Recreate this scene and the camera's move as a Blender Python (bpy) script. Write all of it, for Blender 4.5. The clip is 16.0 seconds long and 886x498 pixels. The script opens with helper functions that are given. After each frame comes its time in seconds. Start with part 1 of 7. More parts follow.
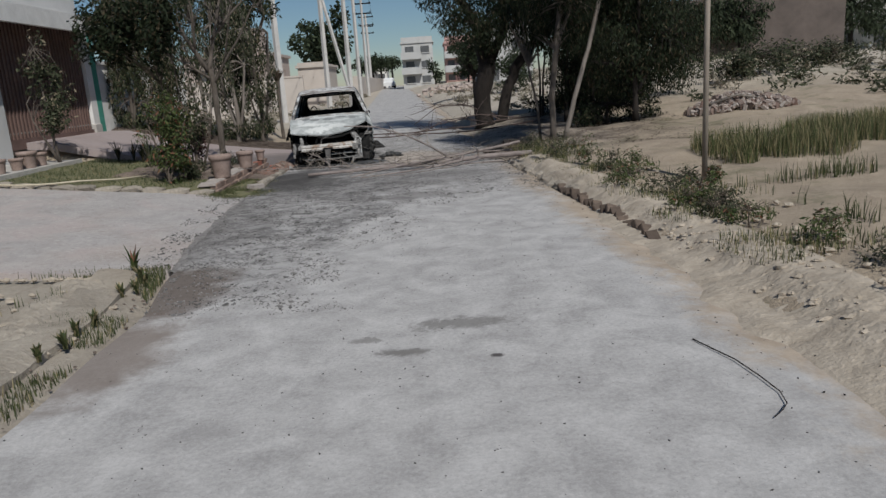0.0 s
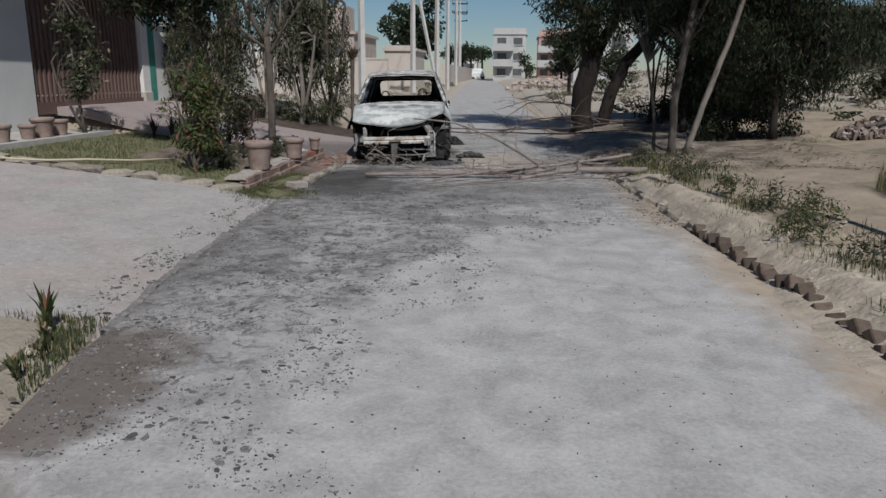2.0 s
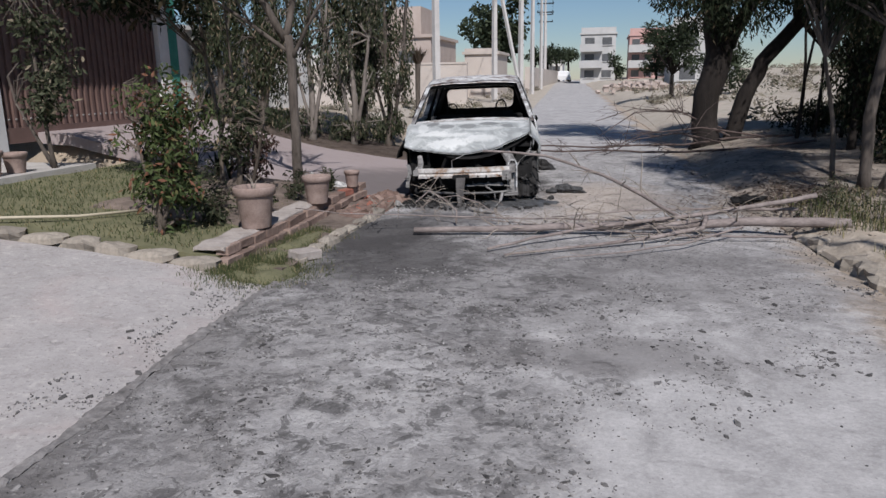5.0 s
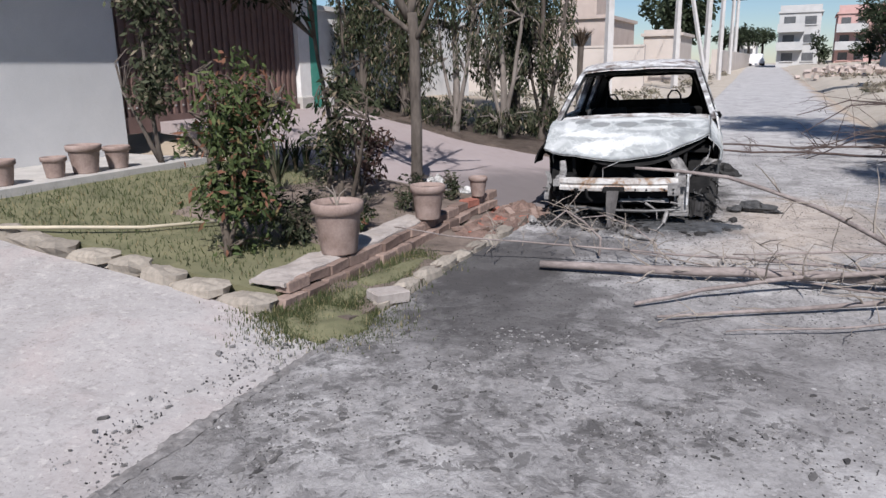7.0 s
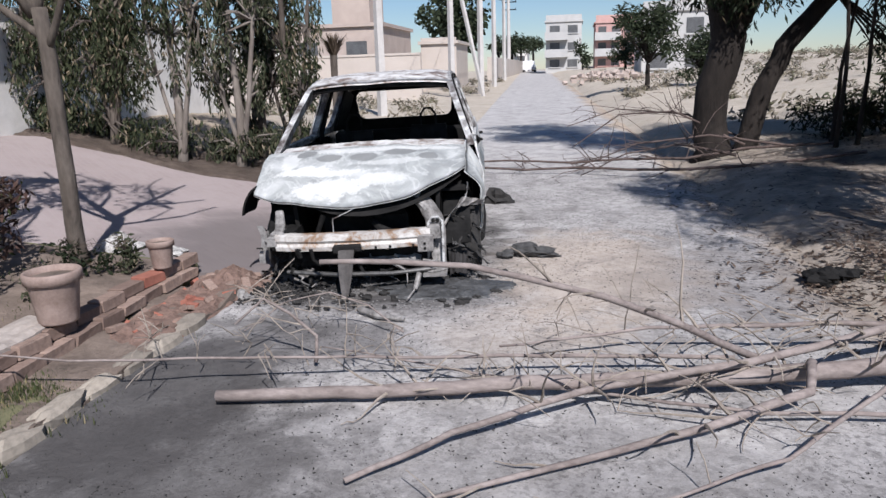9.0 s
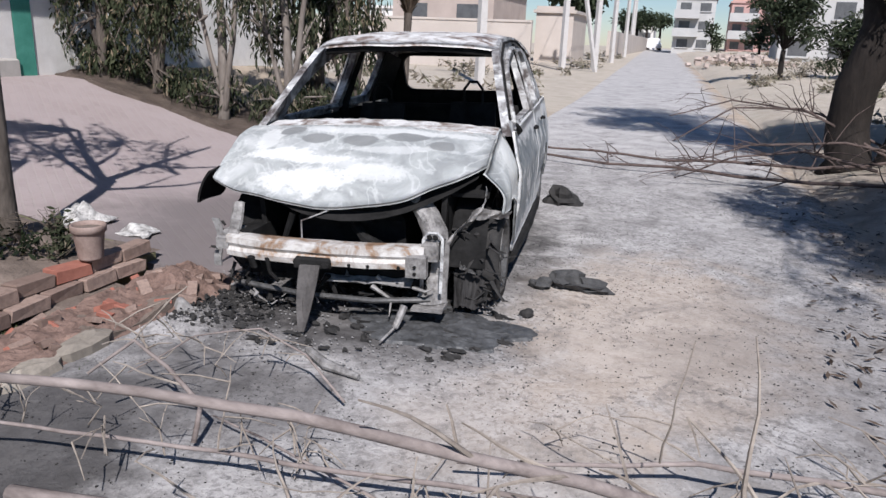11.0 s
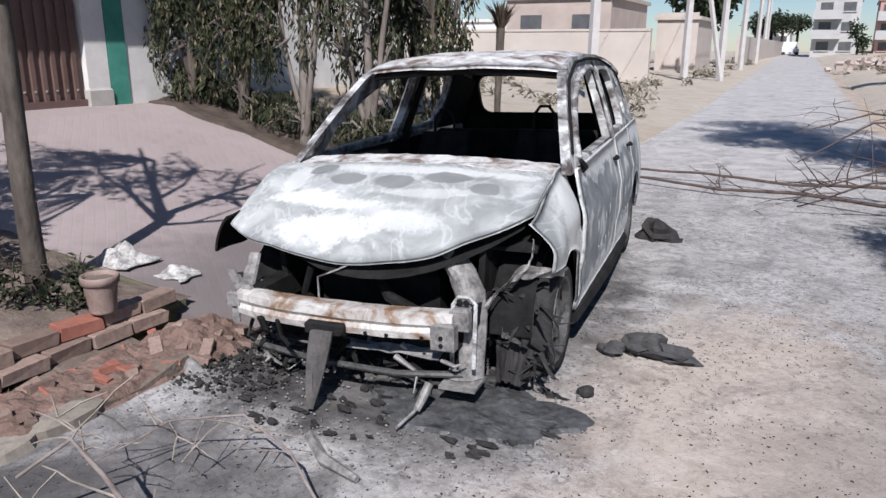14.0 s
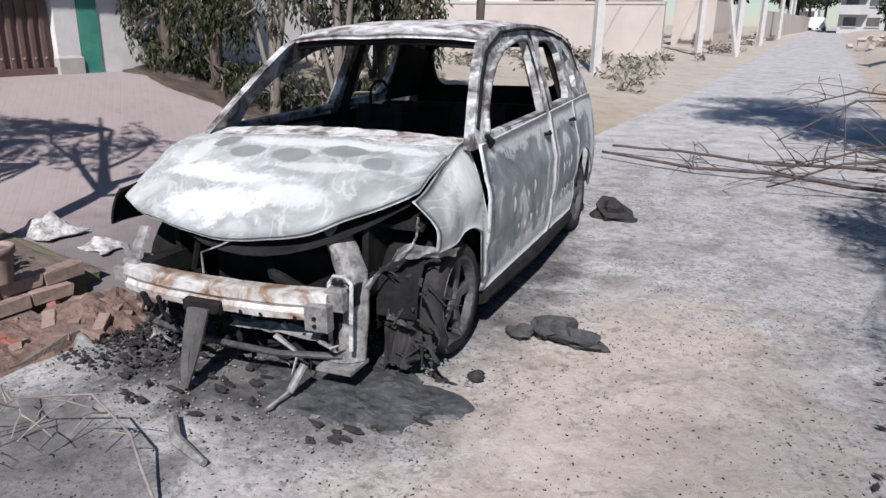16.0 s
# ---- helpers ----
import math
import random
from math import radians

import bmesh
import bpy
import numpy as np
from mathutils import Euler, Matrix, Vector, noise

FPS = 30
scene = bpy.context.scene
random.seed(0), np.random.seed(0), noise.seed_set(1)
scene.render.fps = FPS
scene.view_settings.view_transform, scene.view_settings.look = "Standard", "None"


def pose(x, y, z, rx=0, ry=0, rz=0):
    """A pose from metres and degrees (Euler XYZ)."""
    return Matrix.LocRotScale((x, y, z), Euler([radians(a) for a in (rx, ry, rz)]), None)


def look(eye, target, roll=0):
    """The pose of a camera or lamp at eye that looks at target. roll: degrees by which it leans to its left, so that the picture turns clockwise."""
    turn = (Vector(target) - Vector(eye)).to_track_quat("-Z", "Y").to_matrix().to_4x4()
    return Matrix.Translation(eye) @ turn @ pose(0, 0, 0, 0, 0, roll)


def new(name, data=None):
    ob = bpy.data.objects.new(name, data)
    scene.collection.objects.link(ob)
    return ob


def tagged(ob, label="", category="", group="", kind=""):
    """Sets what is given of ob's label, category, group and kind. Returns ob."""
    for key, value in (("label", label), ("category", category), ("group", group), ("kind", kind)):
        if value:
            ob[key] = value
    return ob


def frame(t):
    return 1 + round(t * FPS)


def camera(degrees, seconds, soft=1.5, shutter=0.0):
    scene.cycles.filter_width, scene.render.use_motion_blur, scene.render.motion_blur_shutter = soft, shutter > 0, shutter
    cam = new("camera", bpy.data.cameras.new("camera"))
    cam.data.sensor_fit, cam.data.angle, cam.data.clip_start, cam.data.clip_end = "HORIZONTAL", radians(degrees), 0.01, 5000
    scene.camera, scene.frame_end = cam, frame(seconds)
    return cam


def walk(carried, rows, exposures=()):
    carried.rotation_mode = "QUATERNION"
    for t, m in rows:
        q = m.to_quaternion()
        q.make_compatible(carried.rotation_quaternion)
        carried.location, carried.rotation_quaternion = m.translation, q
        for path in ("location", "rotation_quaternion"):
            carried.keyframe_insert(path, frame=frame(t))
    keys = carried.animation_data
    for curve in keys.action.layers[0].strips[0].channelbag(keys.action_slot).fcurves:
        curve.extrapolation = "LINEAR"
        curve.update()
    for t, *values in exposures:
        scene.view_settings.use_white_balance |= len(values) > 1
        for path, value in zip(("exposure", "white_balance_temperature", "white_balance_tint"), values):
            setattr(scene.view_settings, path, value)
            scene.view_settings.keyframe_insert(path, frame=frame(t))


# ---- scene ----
cam = camera(63.1, 16.0)
METRES, EYE, TILT, LEAN, TURN = 13.158, 1.5, -0.35, 0.0, 0.0
ROWS = [
    (0.0, 0.0, 0.0, 0.0, -0.85, -12.66, 3.79),
    (0.5, -0.0003, 0.0532, -0.0001, 3.31, -12.32, 1.37),
    (1.0, -0.0022, 0.1007, -0.0031, -0.69, -15.44, 3.55),
    (1.5, -0.0057, 0.1514, -0.0036, 3.83, -13.41, 0.3),
    (2.0, -0.0083, 0.1986, -0.0038, 5.99, -13.07, -0.49),
    (2.5, -0.0146, 0.248, -0.0008, 1.96, -10.07, 1.56),
    (3.0, -0.0176, 0.2959, -0.0003, 8.27, -13.6, -1.27),
    (3.5, -0.0242, 0.3439, 0.0014, 2.49, -15.05, 3.49),
    (4.0, -0.0291, 0.3919, 0.0003, 8.35, -14.13, 0.56),
    (6.5, -0.0463, 0.5539, 0.0028, 18.59, -11.69, 3.42),
    (7.0, -0.0483, 0.5933, 0.0034, 25.99, -13.75, 0.74),
    (7.5, -0.0537, 0.6342, 0.0033, 9.59, -12.25, 2.02),
    (8.0, -0.0556, 0.6748, 0.005, 8.88, -12.22, 1.76),
    (8.5, -0.0496, 0.7132, 0.0052, 12.52, -13.48, 0.54),
    (9.0, -0.0482, 0.7514, 0.007, 9.85, -13.44, 1.67),
    (11.5, -0.0213, 0.8802, 0.0052, 20.66, -17.22, -2.17),
    (12.0, -0.0165, 0.891, 0.0048, 20.83, -18.41, -1.15),
    (12.5, -0.0212, 0.9068, 0.0054, 22.41, -17.97, -1.85),
    (13.0, -0.0262, 0.9179, 0.007, 23.28, -16.88, -2.06),
    (13.5, -0.0268, 0.9236, 0.0115, 24.64, -16.62, -1.78),
    (14.0, -0.0201, 0.925, 0.0107, 28.4, -15.19, -0.54),
    (14.5, -0.0022, 0.9274, 0.008, 31.95, -17.72, -1.11),
    (15.0, 0.0084, 0.9312, 0.0074, 29.51, -18.3, 0.48),
    (15.5, 0.0113, 0.9439, 0.0071, 31.63, -18.63, -2.59),
    (16.0, 0.0146, 0.956, 0.0097, 30.16, -17.23, -1.06),
]
walk(cam, [(t, pose(0, 0, EYE, TILT, LEAN, TURN) @ pose(METRES * x, METRES * y, METRES * z, 90 + pitch, roll, yaw)) for t, x, y, z, yaw, pitch, roll in ROWS],
     [(0.0, -0.34, 6470, 6.5), (3.0, -0.31, 6400, 8.5), (4.2, -0.18, 6380, 11), (6.3, 0.32, 6290, 12.5), (7.0, 0.42, 6290, 12.5), (8.0, 0.48, 6290, 13), (9.0, 0.45, 6290, 13), (11.5, 0.42, 6290, 13), (16.0, 0.42, 6290, 13)])

# ---------- world, sun ----------
SUN_DIR = Vector((0.40, -0.90, 1.02)).normalized()
world = bpy.data.worlds.new("sky")
scene.world = world
world.use_nodes = True
wn = world.node_tree.nodes
sky = wn.new("ShaderNodeTexSky")
sky.sky_type = "NISHITA"
sky.sun_disc = False
sky.sun_elevation = math.asin(SUN_DIR.z)
sky.sun_rotation = math.atan2(SUN_DIR.x, SUN_DIR.y)
sky.dust_density = 0.1
sky.air_density = 1.0
sky.ozone_density = 6.0
wn["Background"].inputs["Strength"].default_value = 0.064
world.node_tree.links.new(sky.outputs[0], wn["Background"].inputs["Color"])
sun_data = bpy.data.lights.new("sun", "SUN")
sun_data.energy, sun_data.angle, sun_data.color = 4.35, radians(0.6), (1.0, 0.97, 0.94)
sun = new("sun", sun_data)
sun.matrix_world = look((8, -18, 20), Vector((8, -18, 20)) - SUN_DIR)

# ---------- node helpers ----------


class Nodes:
    """A material's node tree with short ways to add nodes."""

    def __init__(self, name, rough=0.8, metal=0.0, spec=0.3):
        self.mat = bpy.data.materials.new(name)
        self.mat.use_nodes = True
        self.t = self.mat.node_tree
        self.bsdf = self.t.nodes["Principled BSDF"]
        self.bsdf.inputs["Roughness"].default_value = rough
        self.bsdf.inputs["Metallic"].default_value = metal
        self.bsdf.inputs["Specular IOR Level"].default_value = spec
        self.pos = self.t.nodes.new("ShaderNodeTexCoord").outputs["Object"]

    def link(self, a, b):
        if isinstance(a, (int, float)):
            b.default_value = a
        elif isinstance(a, tuple):
            b.default_value = (*a, 1.0)[: len(b.default_value)]
        else:
            self.t.links.new(a, b)

    def noise(self, scale, detail=5.0, rough=0.6, distort=0.0, stretch=None):
        n = self.t.nodes.new("ShaderNodeTexNoise")
        n.inputs["Scale"].default_value = scale
        n.inputs["Detail"].default_value = detail
        n.inputs["Roughness"].default_value = rough
        n.inputs["Distortion"].default_value = distort
        src = self.pos
        if stretch:
            m = self.t.nodes.new("ShaderNodeMapping")
            m.inputs["Scale"].default_value = stretch
            self.link(self.pos, m.inputs["Vector"])
            src = m.outputs[0]
        self.link(src, n.inputs["Vector"])
        return n.outputs["Fac"]

    def voronoi(self, scale, feature="F1"):
        n = self.t.nodes.new("ShaderNodeTexVoronoi")
        n.feature = feature
        n.inputs["Scale"].default_value = scale
        self.link(self.pos, n.inputs["Vector"])
        return n.outputs["Distance"]

    def ramp(self, fac, stops, mode="LINEAR"):
        n = self.t.nodes.new("ShaderNodeValToRGB")
        n.color_ramp.interpolation = mode
        e = n.color_ramp.elements
        while len(e) < len(stops):
            e.new(0.5)
        for k, (p, c) in zip(e, stops):
            k.position = p
            k.color = (c, c, c, 1) if isinstance(c, (int, float)) else (*c, 1)
        self.link(fac, n.inputs[0])
        return n.outputs[0]

    def span(self, v, a, b, lo=0.0, hi=1.0):
        n = self.t.nodes.new("ShaderNodeMapRange")
        n.interpolation_type = "SMOOTHSTEP"
        for i, q in enumerate((v, a, b, lo, hi)):
            self.link(q, n.inputs[i])
        return n.outputs[0]

    def maths(self, op, a, b=0.0, clamp=False):
        n = self.t.nodes.new("ShaderNodeMath")
        n.operation = op
        n.use_clamp = clamp
        self.link(a, n.inputs[0])
        self.link(b, n.inputs[1])
        return n.outputs[0]

    def mix(self, fac, a, b, mode="MIX"):
        n = self.t.nodes.new("ShaderNodeMix")
        n.data_type = "RGBA"
        n.blend_type = mode
        self.link(fac, n.inputs[0])
        self.link(a, n.inputs[6])
        self.link(b, n.inputs[7])
        return n.outputs[2]

    def axes(self):
        n = self.t.nodes.new("ShaderNodeSeparateXYZ")
        self.link(self.pos, n.inputs[0])
        return n.outputs

    def spot(self, cx, cy, rx, ry, edge=0.5, wob=None, amount=0.5):
        """1 inside an ellipse in plan, falling to 0 round its uneven rim."""
        x, y, z = self.axes()
        dx = self.maths("DIVIDE", self.maths("SUBTRACT", x, cx), rx)
        dy = self.maths("DIVIDE", self.maths("SUBTRACT", y, cy), ry)
        d = self.maths("SQRT", self.maths("ADD", self.maths("MULTIPLY", dx, dx), self.maths("MULTIPLY", dy, dy)))
        if wob is not None:
            d = self.maths("ADD", d, self.maths("MULTIPLY", self.maths("SUBTRACT", wob, 0.5), amount))
        return self.span(d, 1.0 - edge, 1.0 + edge, 1.0, 0.0)

    def island(self):
        return self.t.nodes.new("ShaderNodeNewGeometry").outputs["Random Per Island"]

    def piece(self):
        return self.t.nodes.new("ShaderNodeObjectInfo").outputs["Random"]

    def done(self, col=None, rough=None, bump=None, strength=0.3, dist=0.02):
        if col is not None:
            self.link(col, self.bsdf.inputs["Base Color"])
        if rough is not None:
            self.link(rough, self.bsdf.inputs["Roughness"])
        if bump is not None:
            b = self.t.nodes.new("ShaderNodeBump")
            b.inputs["Strength"].default_value = strength
            b.inputs["Distance"].default_value = dist
            self.link(bump, b.inputs["Height"])
            self.t.links.new(b.outputs[0], self.bsdf.inputs["Normal"])
        return self.mat


def plain(name, lo, hi, scale=6.0, rough=0.8, metal=0.0, bump=0.3, fine=60.0, stretch=None, spec=0.3, dist=0.01):
    """Two-scale mottled surface between two colours."""
    n = Nodes(name, rough, metal, spec)
    a = n.noise(scale, 6, 0.65, 0.3, stretch)
    b = n.noise(fine, 3, 0.6, 0.0, stretch)
    f = n.maths("ADD", n.maths("MULTIPLY", a, 0.7), n.maths("MULTIPLY", b, 0.3))
    col = n.ramp(f, [(0.32, lo), (0.68, hi)])
    return n.done(col, n.span(b, 0.3, 0.7, max(rough - 0.1, 0.05), min(rough + 0.08, 1.0)), f, bump, dist)


def vary(name, lo, hi, rough=0.75, scale=25.0, by_piece=True, bump=0.4):
    """A colour that differs from piece to piece, with grain."""
    n = Nodes(name, rough)
    r = n.piece() if by_piece else n.island()
    col = n.mix(r, lo, hi)
    g = n.noise(scale, 5, 0.65)
    col = n.mix(n.span(g, 0.35, 0.75, 0.0, 0.55), col, tuple(c * 0.6 for c in lo))
    return n.done(col, None, g, bump, 0.008)


def leaf_material(name, lo, hi, dry=None, rough=0.7):
    n = Nodes(name, rough, 0.0, 0.15)
    r = n.island()
    col = n.mix(r, lo, hi)
    if dry:
        col = n.mix(n.span(r, 0.86, 0.9), col, dry)
    n.bsdf.inputs["Subsurface Weight"].default_value = 0.0
    n.done(col)
    tr = n.t.nodes.new("ShaderNodeBsdfTranslucent")
    n.link(col, tr.inputs[0])
    ms = n.t.nodes.new("ShaderNodeMixShader")
    ms.inputs[0].default_value = 0.12
    n.t.links.new(n.bsdf.outputs[0], ms.inputs[1])
    n.t.links.new(tr.outputs[0], ms.inputs[2])
    n.t.links.new(ms.outputs[0], n.t.nodes["Material Output"].inputs[0])
    return n.mat


# ---------- materials ----------
def make_road():
    n = Nodes("worn_concrete", 0.95, 0.0, 0.05)
    x, y, z = n.axes()
    wide = n.noise(0.55, 4, 0.6, 0.5)
    mid = n.noise(3.0, 6, 0.65, 0.4)
    grit = n.noise(42.0, 4, 0.7)
    col = n.ramp(n.maths("ADD", n.maths("MULTIPLY", mid, 0.6), n.maths("MULTIPLY", grit, 0.4)), [(0.38, (0.33, 0.316, 0.307)), (0.62, (0.52, 0.50, 0.485))])
    speck = n.noise(120.0, 2, 0.5)
    col = n.mix(n.span(speck, 0.6, 0.72, 0.0, 0.35), col, (0.2, 0.19, 0.185))
    col = n.mix(n.span(speck, 0.36, 0.28, 0.0, 0.3), col, (0.66, 0.64, 0.62))
    # sand drifted in from the verge
    right = n.maths("ADD", n.maths("ADD", x, n.maths("MULTIPLY", y, 0.05)), n.maths("MULTIPLY", wide, 1.2))
    right = n.maths("ADD", right, n.maths("MULTIPLY", n.maths("SUBTRACT", n.noise(5.0, 6, 0.7, 0.5), 0.5), 0.9))
    sand = n.span(right, 2.15, 2.65)
    col = n.mix(n.maths("MULTIPLY", sand, 0.9), col, n.ramp(mid, [(0.35, (0.33, 0.262, 0.195)), (0.65, (0.46, 0.372, 0.285))]))
    # ground-in dirt, wider towards the burnt car, broken into scales
    half = n.maths("ADD", n.maths("ADD", x, n.maths("MULTIPLY", y, -0.14)), n.maths("MULTIPLY", n.noise(0.9, 5, 0.6), 2.2))
    dirt = n.maths("MULTIPLY", n.maths("MULTIPLY", n.span(half, -0.75, -1.25), n.span(y, 4.6, 6.6)), n.span(y, 13.0, 11.4))
    far = n.span(n.maths("ADD", y, n.maths("MULTIPLY", wide, 4.0)), 10.0, 13.4)
    dirt = n.maths("MAXIMUM", dirt, n.maths("MULTIPLY", far, n.span(y, 11.8, 13.4, 0.4, 0.4)))
    dirt = n.maths("MULTIPLY", dirt, n.span(y, 23.0, 18.5))
    flake = n.span(n.maths("ADD", n.maths("MULTIPLY", n.noise(21.0, 6, 0.75, 0.7), 0.6), n.maths("MULTIPLY", n.noise(2.3, 6, 0.65, 0.5), 0.4)), 0.48, 0.57)
    col = n.mix(n.maths("MULTIPLY", dirt, n.maths("ADD", 0.08, n.maths("MULTIPLY", flake, 0.3))), col, (0.135, 0.128, 0.126))
    blot = n.span(n.noise(5.0, 6, 0.74, 0.6), 0.53, 0.58)
    col = n.mix(n.maths("MULTIPLY", n.maths("MULTIPLY", dirt, blot), 0.5), col, (0.12, 0.113, 0.11))
    smear = n.maths("MULTIPLY", n.span(n.noise(1.5, 5, 0.62, 1.0), 0.47, 0.62), n.span(n.noise(11.0, 5, 0.7, 0.4), 0.3, 0.62, 0.35, 1.0))
    col = n.mix(n.maths("MULTIPLY", n.maths("MULTIPLY", dirt, smear), 0.62), col, (0.085, 0.08, 0.078))
    # crusts of mud with dusty tops
    crust = n.noise(8.0, 5, 0.68, 0.8)
    col = n.mix(n.maths("MULTIPLY", n.maths("MULTIPLY", dirt, n.span(crust, 0.555, 0.585)), 0.6), col, (0.43, 0.41, 0.395))
    col = n.mix(n.maths("MULTIPLY", n.maths("MULTIPLY", dirt, n.span(crust, 0.44, 0.41)), 0.62), col, (0.07, 0.066, 0.064))
    # thin scuffs and damp marks over the clean half
    scuff = n.maths("MULTIPLY", n.span(n.noise(1.1, 6, 0.7, 1.4), 0.56, 0.66), n.span(y, 4.5, 9.0, 0.12, 0.4))
    col = n.mix(scuff, col, (0.19, 0.18, 0.175))
    speckle = n.maths("MULTIPLY", n.span(n.noise(30.0, 5, 0.75, 0.3), 0.51, 0.59), n.span(n.noise(1.3, 5, 0.65), 0.38, 0.6, 0.15, 0.8))
    col = n.mix(n.maths("MULTIPLY", n.maths("MULTIPLY", speckle, n.span(y, 9.0, 12.5, 0.1, 0.8)), n.span(y, 24.0, 19.0, 0.25, 1.0)), col, (0.11, 0.104, 0.102))
    # earth trodden along the joint with the forecourt
    side = n.maths("ADD", n.maths("ADD", x, n.maths("MULTIPLY", y, 0.09)), n.maths("MULTIPLY", n.noise(3.2, 6, 0.7, 0.6), 0.7))
    col = n.mix(n.maths("MULTIPLY", n.maths("MULTIPLY", n.span(side, -1.3, -1.62), n.span(y, 5.6, 6.4)), n.span(y, 11.0, 10.0, 0.0, 0.6)), col, (0.12, 0.11, 0.104))
    # soot and oil where it burned, other spots, and one painted shadow
    for cx, cy, rx, ry, k, c in (
        (-0.45, 15.4, 0.75, 1.3, 0.5, (0.52, 0.42, 0.33)),
        (-0.9, 14.0, 0.6, 0.5, 0.3, (0.52, 0.43, 0.35)),
        (-2.2, 16.2, 0.9, 1.8, 0.85, (0.03, 0.028, 0.028)),
        (-2.05, 14.62, 1.05, 0.3, 0.42, (0.045, 0.042, 0.042)),
        # next two: dark patch by the earth strip, a shadow painted into the concrete
        (-2.62, 12.85, 0.5, 0.95, 0.85, (0.055, 0.052, 0.052)),
        (-2.25, 12.0, 0.75, 0.95, 0.75, (0.065, 0.061, 0.06)),
        (-0.3, 12.3, 1.9, 0.5, 0.3, (0.12, 0.112, 0.11)),
        (-1.5, 11.0, 1.5, 0.9, 0.3, (0.11, 0.102, 0.1)),
        (0.1, 11.6, 1.3, 0.75, 0.3, (0.12, 0.11, 0.106)),
        (-2.3, 13.75, 0.75, 0.45, 0.6, (0.09, 0.085, 0.085)),
        (-0.5, 9.9, 0.8, 0.28, 0.5, (0.13, 0.12, 0.116)),
        (-2.35, 8.6, 0.4, 1.6, 0.35, (0.13, 0.12, 0.116)),
        (0.7, 15.3, 1.0, 1.0, 0.35, (0.13, 0.12, 0.12)),
        (-2.2, 5.6, 0.42, 0.8, 0.85, (0.14, 0.112, 0.095)),
        (-2.1, 4.2, 0.36, 0.7, 0.75, (0.2, 0.16, 0.135)),
        (0.08, 4.38, 0.30, 0.11, 0.7, (0.17, 0.16, 0.15)),
        (-0.27, 3.93, 0.12, 0.06, 0.75, (0.15, 0.14, 0.13)),
        (-0.5, 4.17, 0.09, 0.05, 0.6, (0.16, 0.15, 0.14)),
        (0.26, 3.78, 0.04, 0.03, 0.9, (0.07, 0.06, 0.06)),
    ):
        col = n.mix(n.maths("MULTIPLY", n.spot(cx, cy, rx, ry, 0.4, mid if rx > 0.35 else n.noise(9.0, 6, 0.7, 0.6), 1.5 if rx > 0.35 else 3.4), k), col, c)
    stain = n.maths("MULTIPLY", n.span(n.noise(2.4, 6, 0.7, 0.9), 0.5, 0.64), n.span(n.noise(24.0, 5, 0.72), 0.36, 0.6, 0.2, 1.0))
    col = n.mix(n.maths("MULTIPLY", n.maths("MULTIPLY", stain, n.span(y, 11.5, 13.5)), 0.5), col, (0.14, 0.13, 0.125))
    crumbs = n.maths("MULTIPLY", n.span(n.noise(14.0, 6, 0.75, 0.6), 0.55, 0.6), n.span(n.noise(1.7, 4, 0.6), 0.4, 0.6, 0.25, 1.0))
    col = n.mix(n.maths("MULTIPLY", n.maths("MULTIPLY", crumbs, n.span(y, 12.5, 14.0)), n.span(y, 22.0, 18.5, 0.0, 0.5)), col, (0.12, 0.112, 0.108))
    black = n.span(n.noise(60.0, 2, 0.5), 0.7, 0.78)
    col = n.mix(n.maths("MULTIPLY", black, n.maths("ADD", 0.15, n.maths("MULTIPLY", dirt, 0.6))), col, (0.05, 0.045, 0.045))
    h = n.maths("ADD", n.maths("MULTIPLY", grit, 0.5), n.maths("MULTIPLY", n.maths("ADD", flake, n.span(crust, 0.42, 0.58)), n.maths("MULTIPLY", dirt, 0.7)))
    h = n.maths("ADD", h, n.maths("MULTIPLY", mid, 0.8))
    return n.done(col, None, h, 0.45, 0.012)


def make_apron():
    n = Nodes("driveway_concrete", 0.92, 0.0, 0.2)
    mid, grit, wide = n.noise(2.2, 6, 0.65, 0.6), n.noise(35.0, 4, 0.7), n.noise(0.5, 3)
    f = n.maths("ADD", n.maths("MULTIPLY", mid, 0.6), n.maths("MULTIPLY", grit, 0.4))
    col = n.ramp(f, [(0.32, (0.31, 0.288, 0.276)), (0.68, (0.46, 0.43, 0.415))])
    col = n.mix(n.span(wide, 0.45, 0.7, 0.0, 0.35), col, (0.40, 0.31, 0.25))
    col = n.mix(n.maths("MULTIPLY", n.span(n.noise(12.0, 6, 0.74, 0.6), 0.53, 0.64), 0.42), col, (0.22, 0.2, 0.19))
    col = n.mix(n.maths("MULTIPLY", n.span(n.noise(1.0, 5, 0.6, 0.8), 0.46, 0.62), 0.55), col, (0.44, 0.37, 0.35))
    col = n.mix(n.maths("MULTIPLY", n.span(n.noise(55.0, 3, 0.6), 0.6, 0.68), 0.5), col, (0.14, 0.13, 0.125))
    col = n.mix(n.maths("MULTIPLY", n.span(n.noise(17.0, 5, 0.7), 0.44, 0.36), 0.45), col, (0.56, 0.525, 0.49))
    return n.done(col, None, f, 0.5, 0.02)


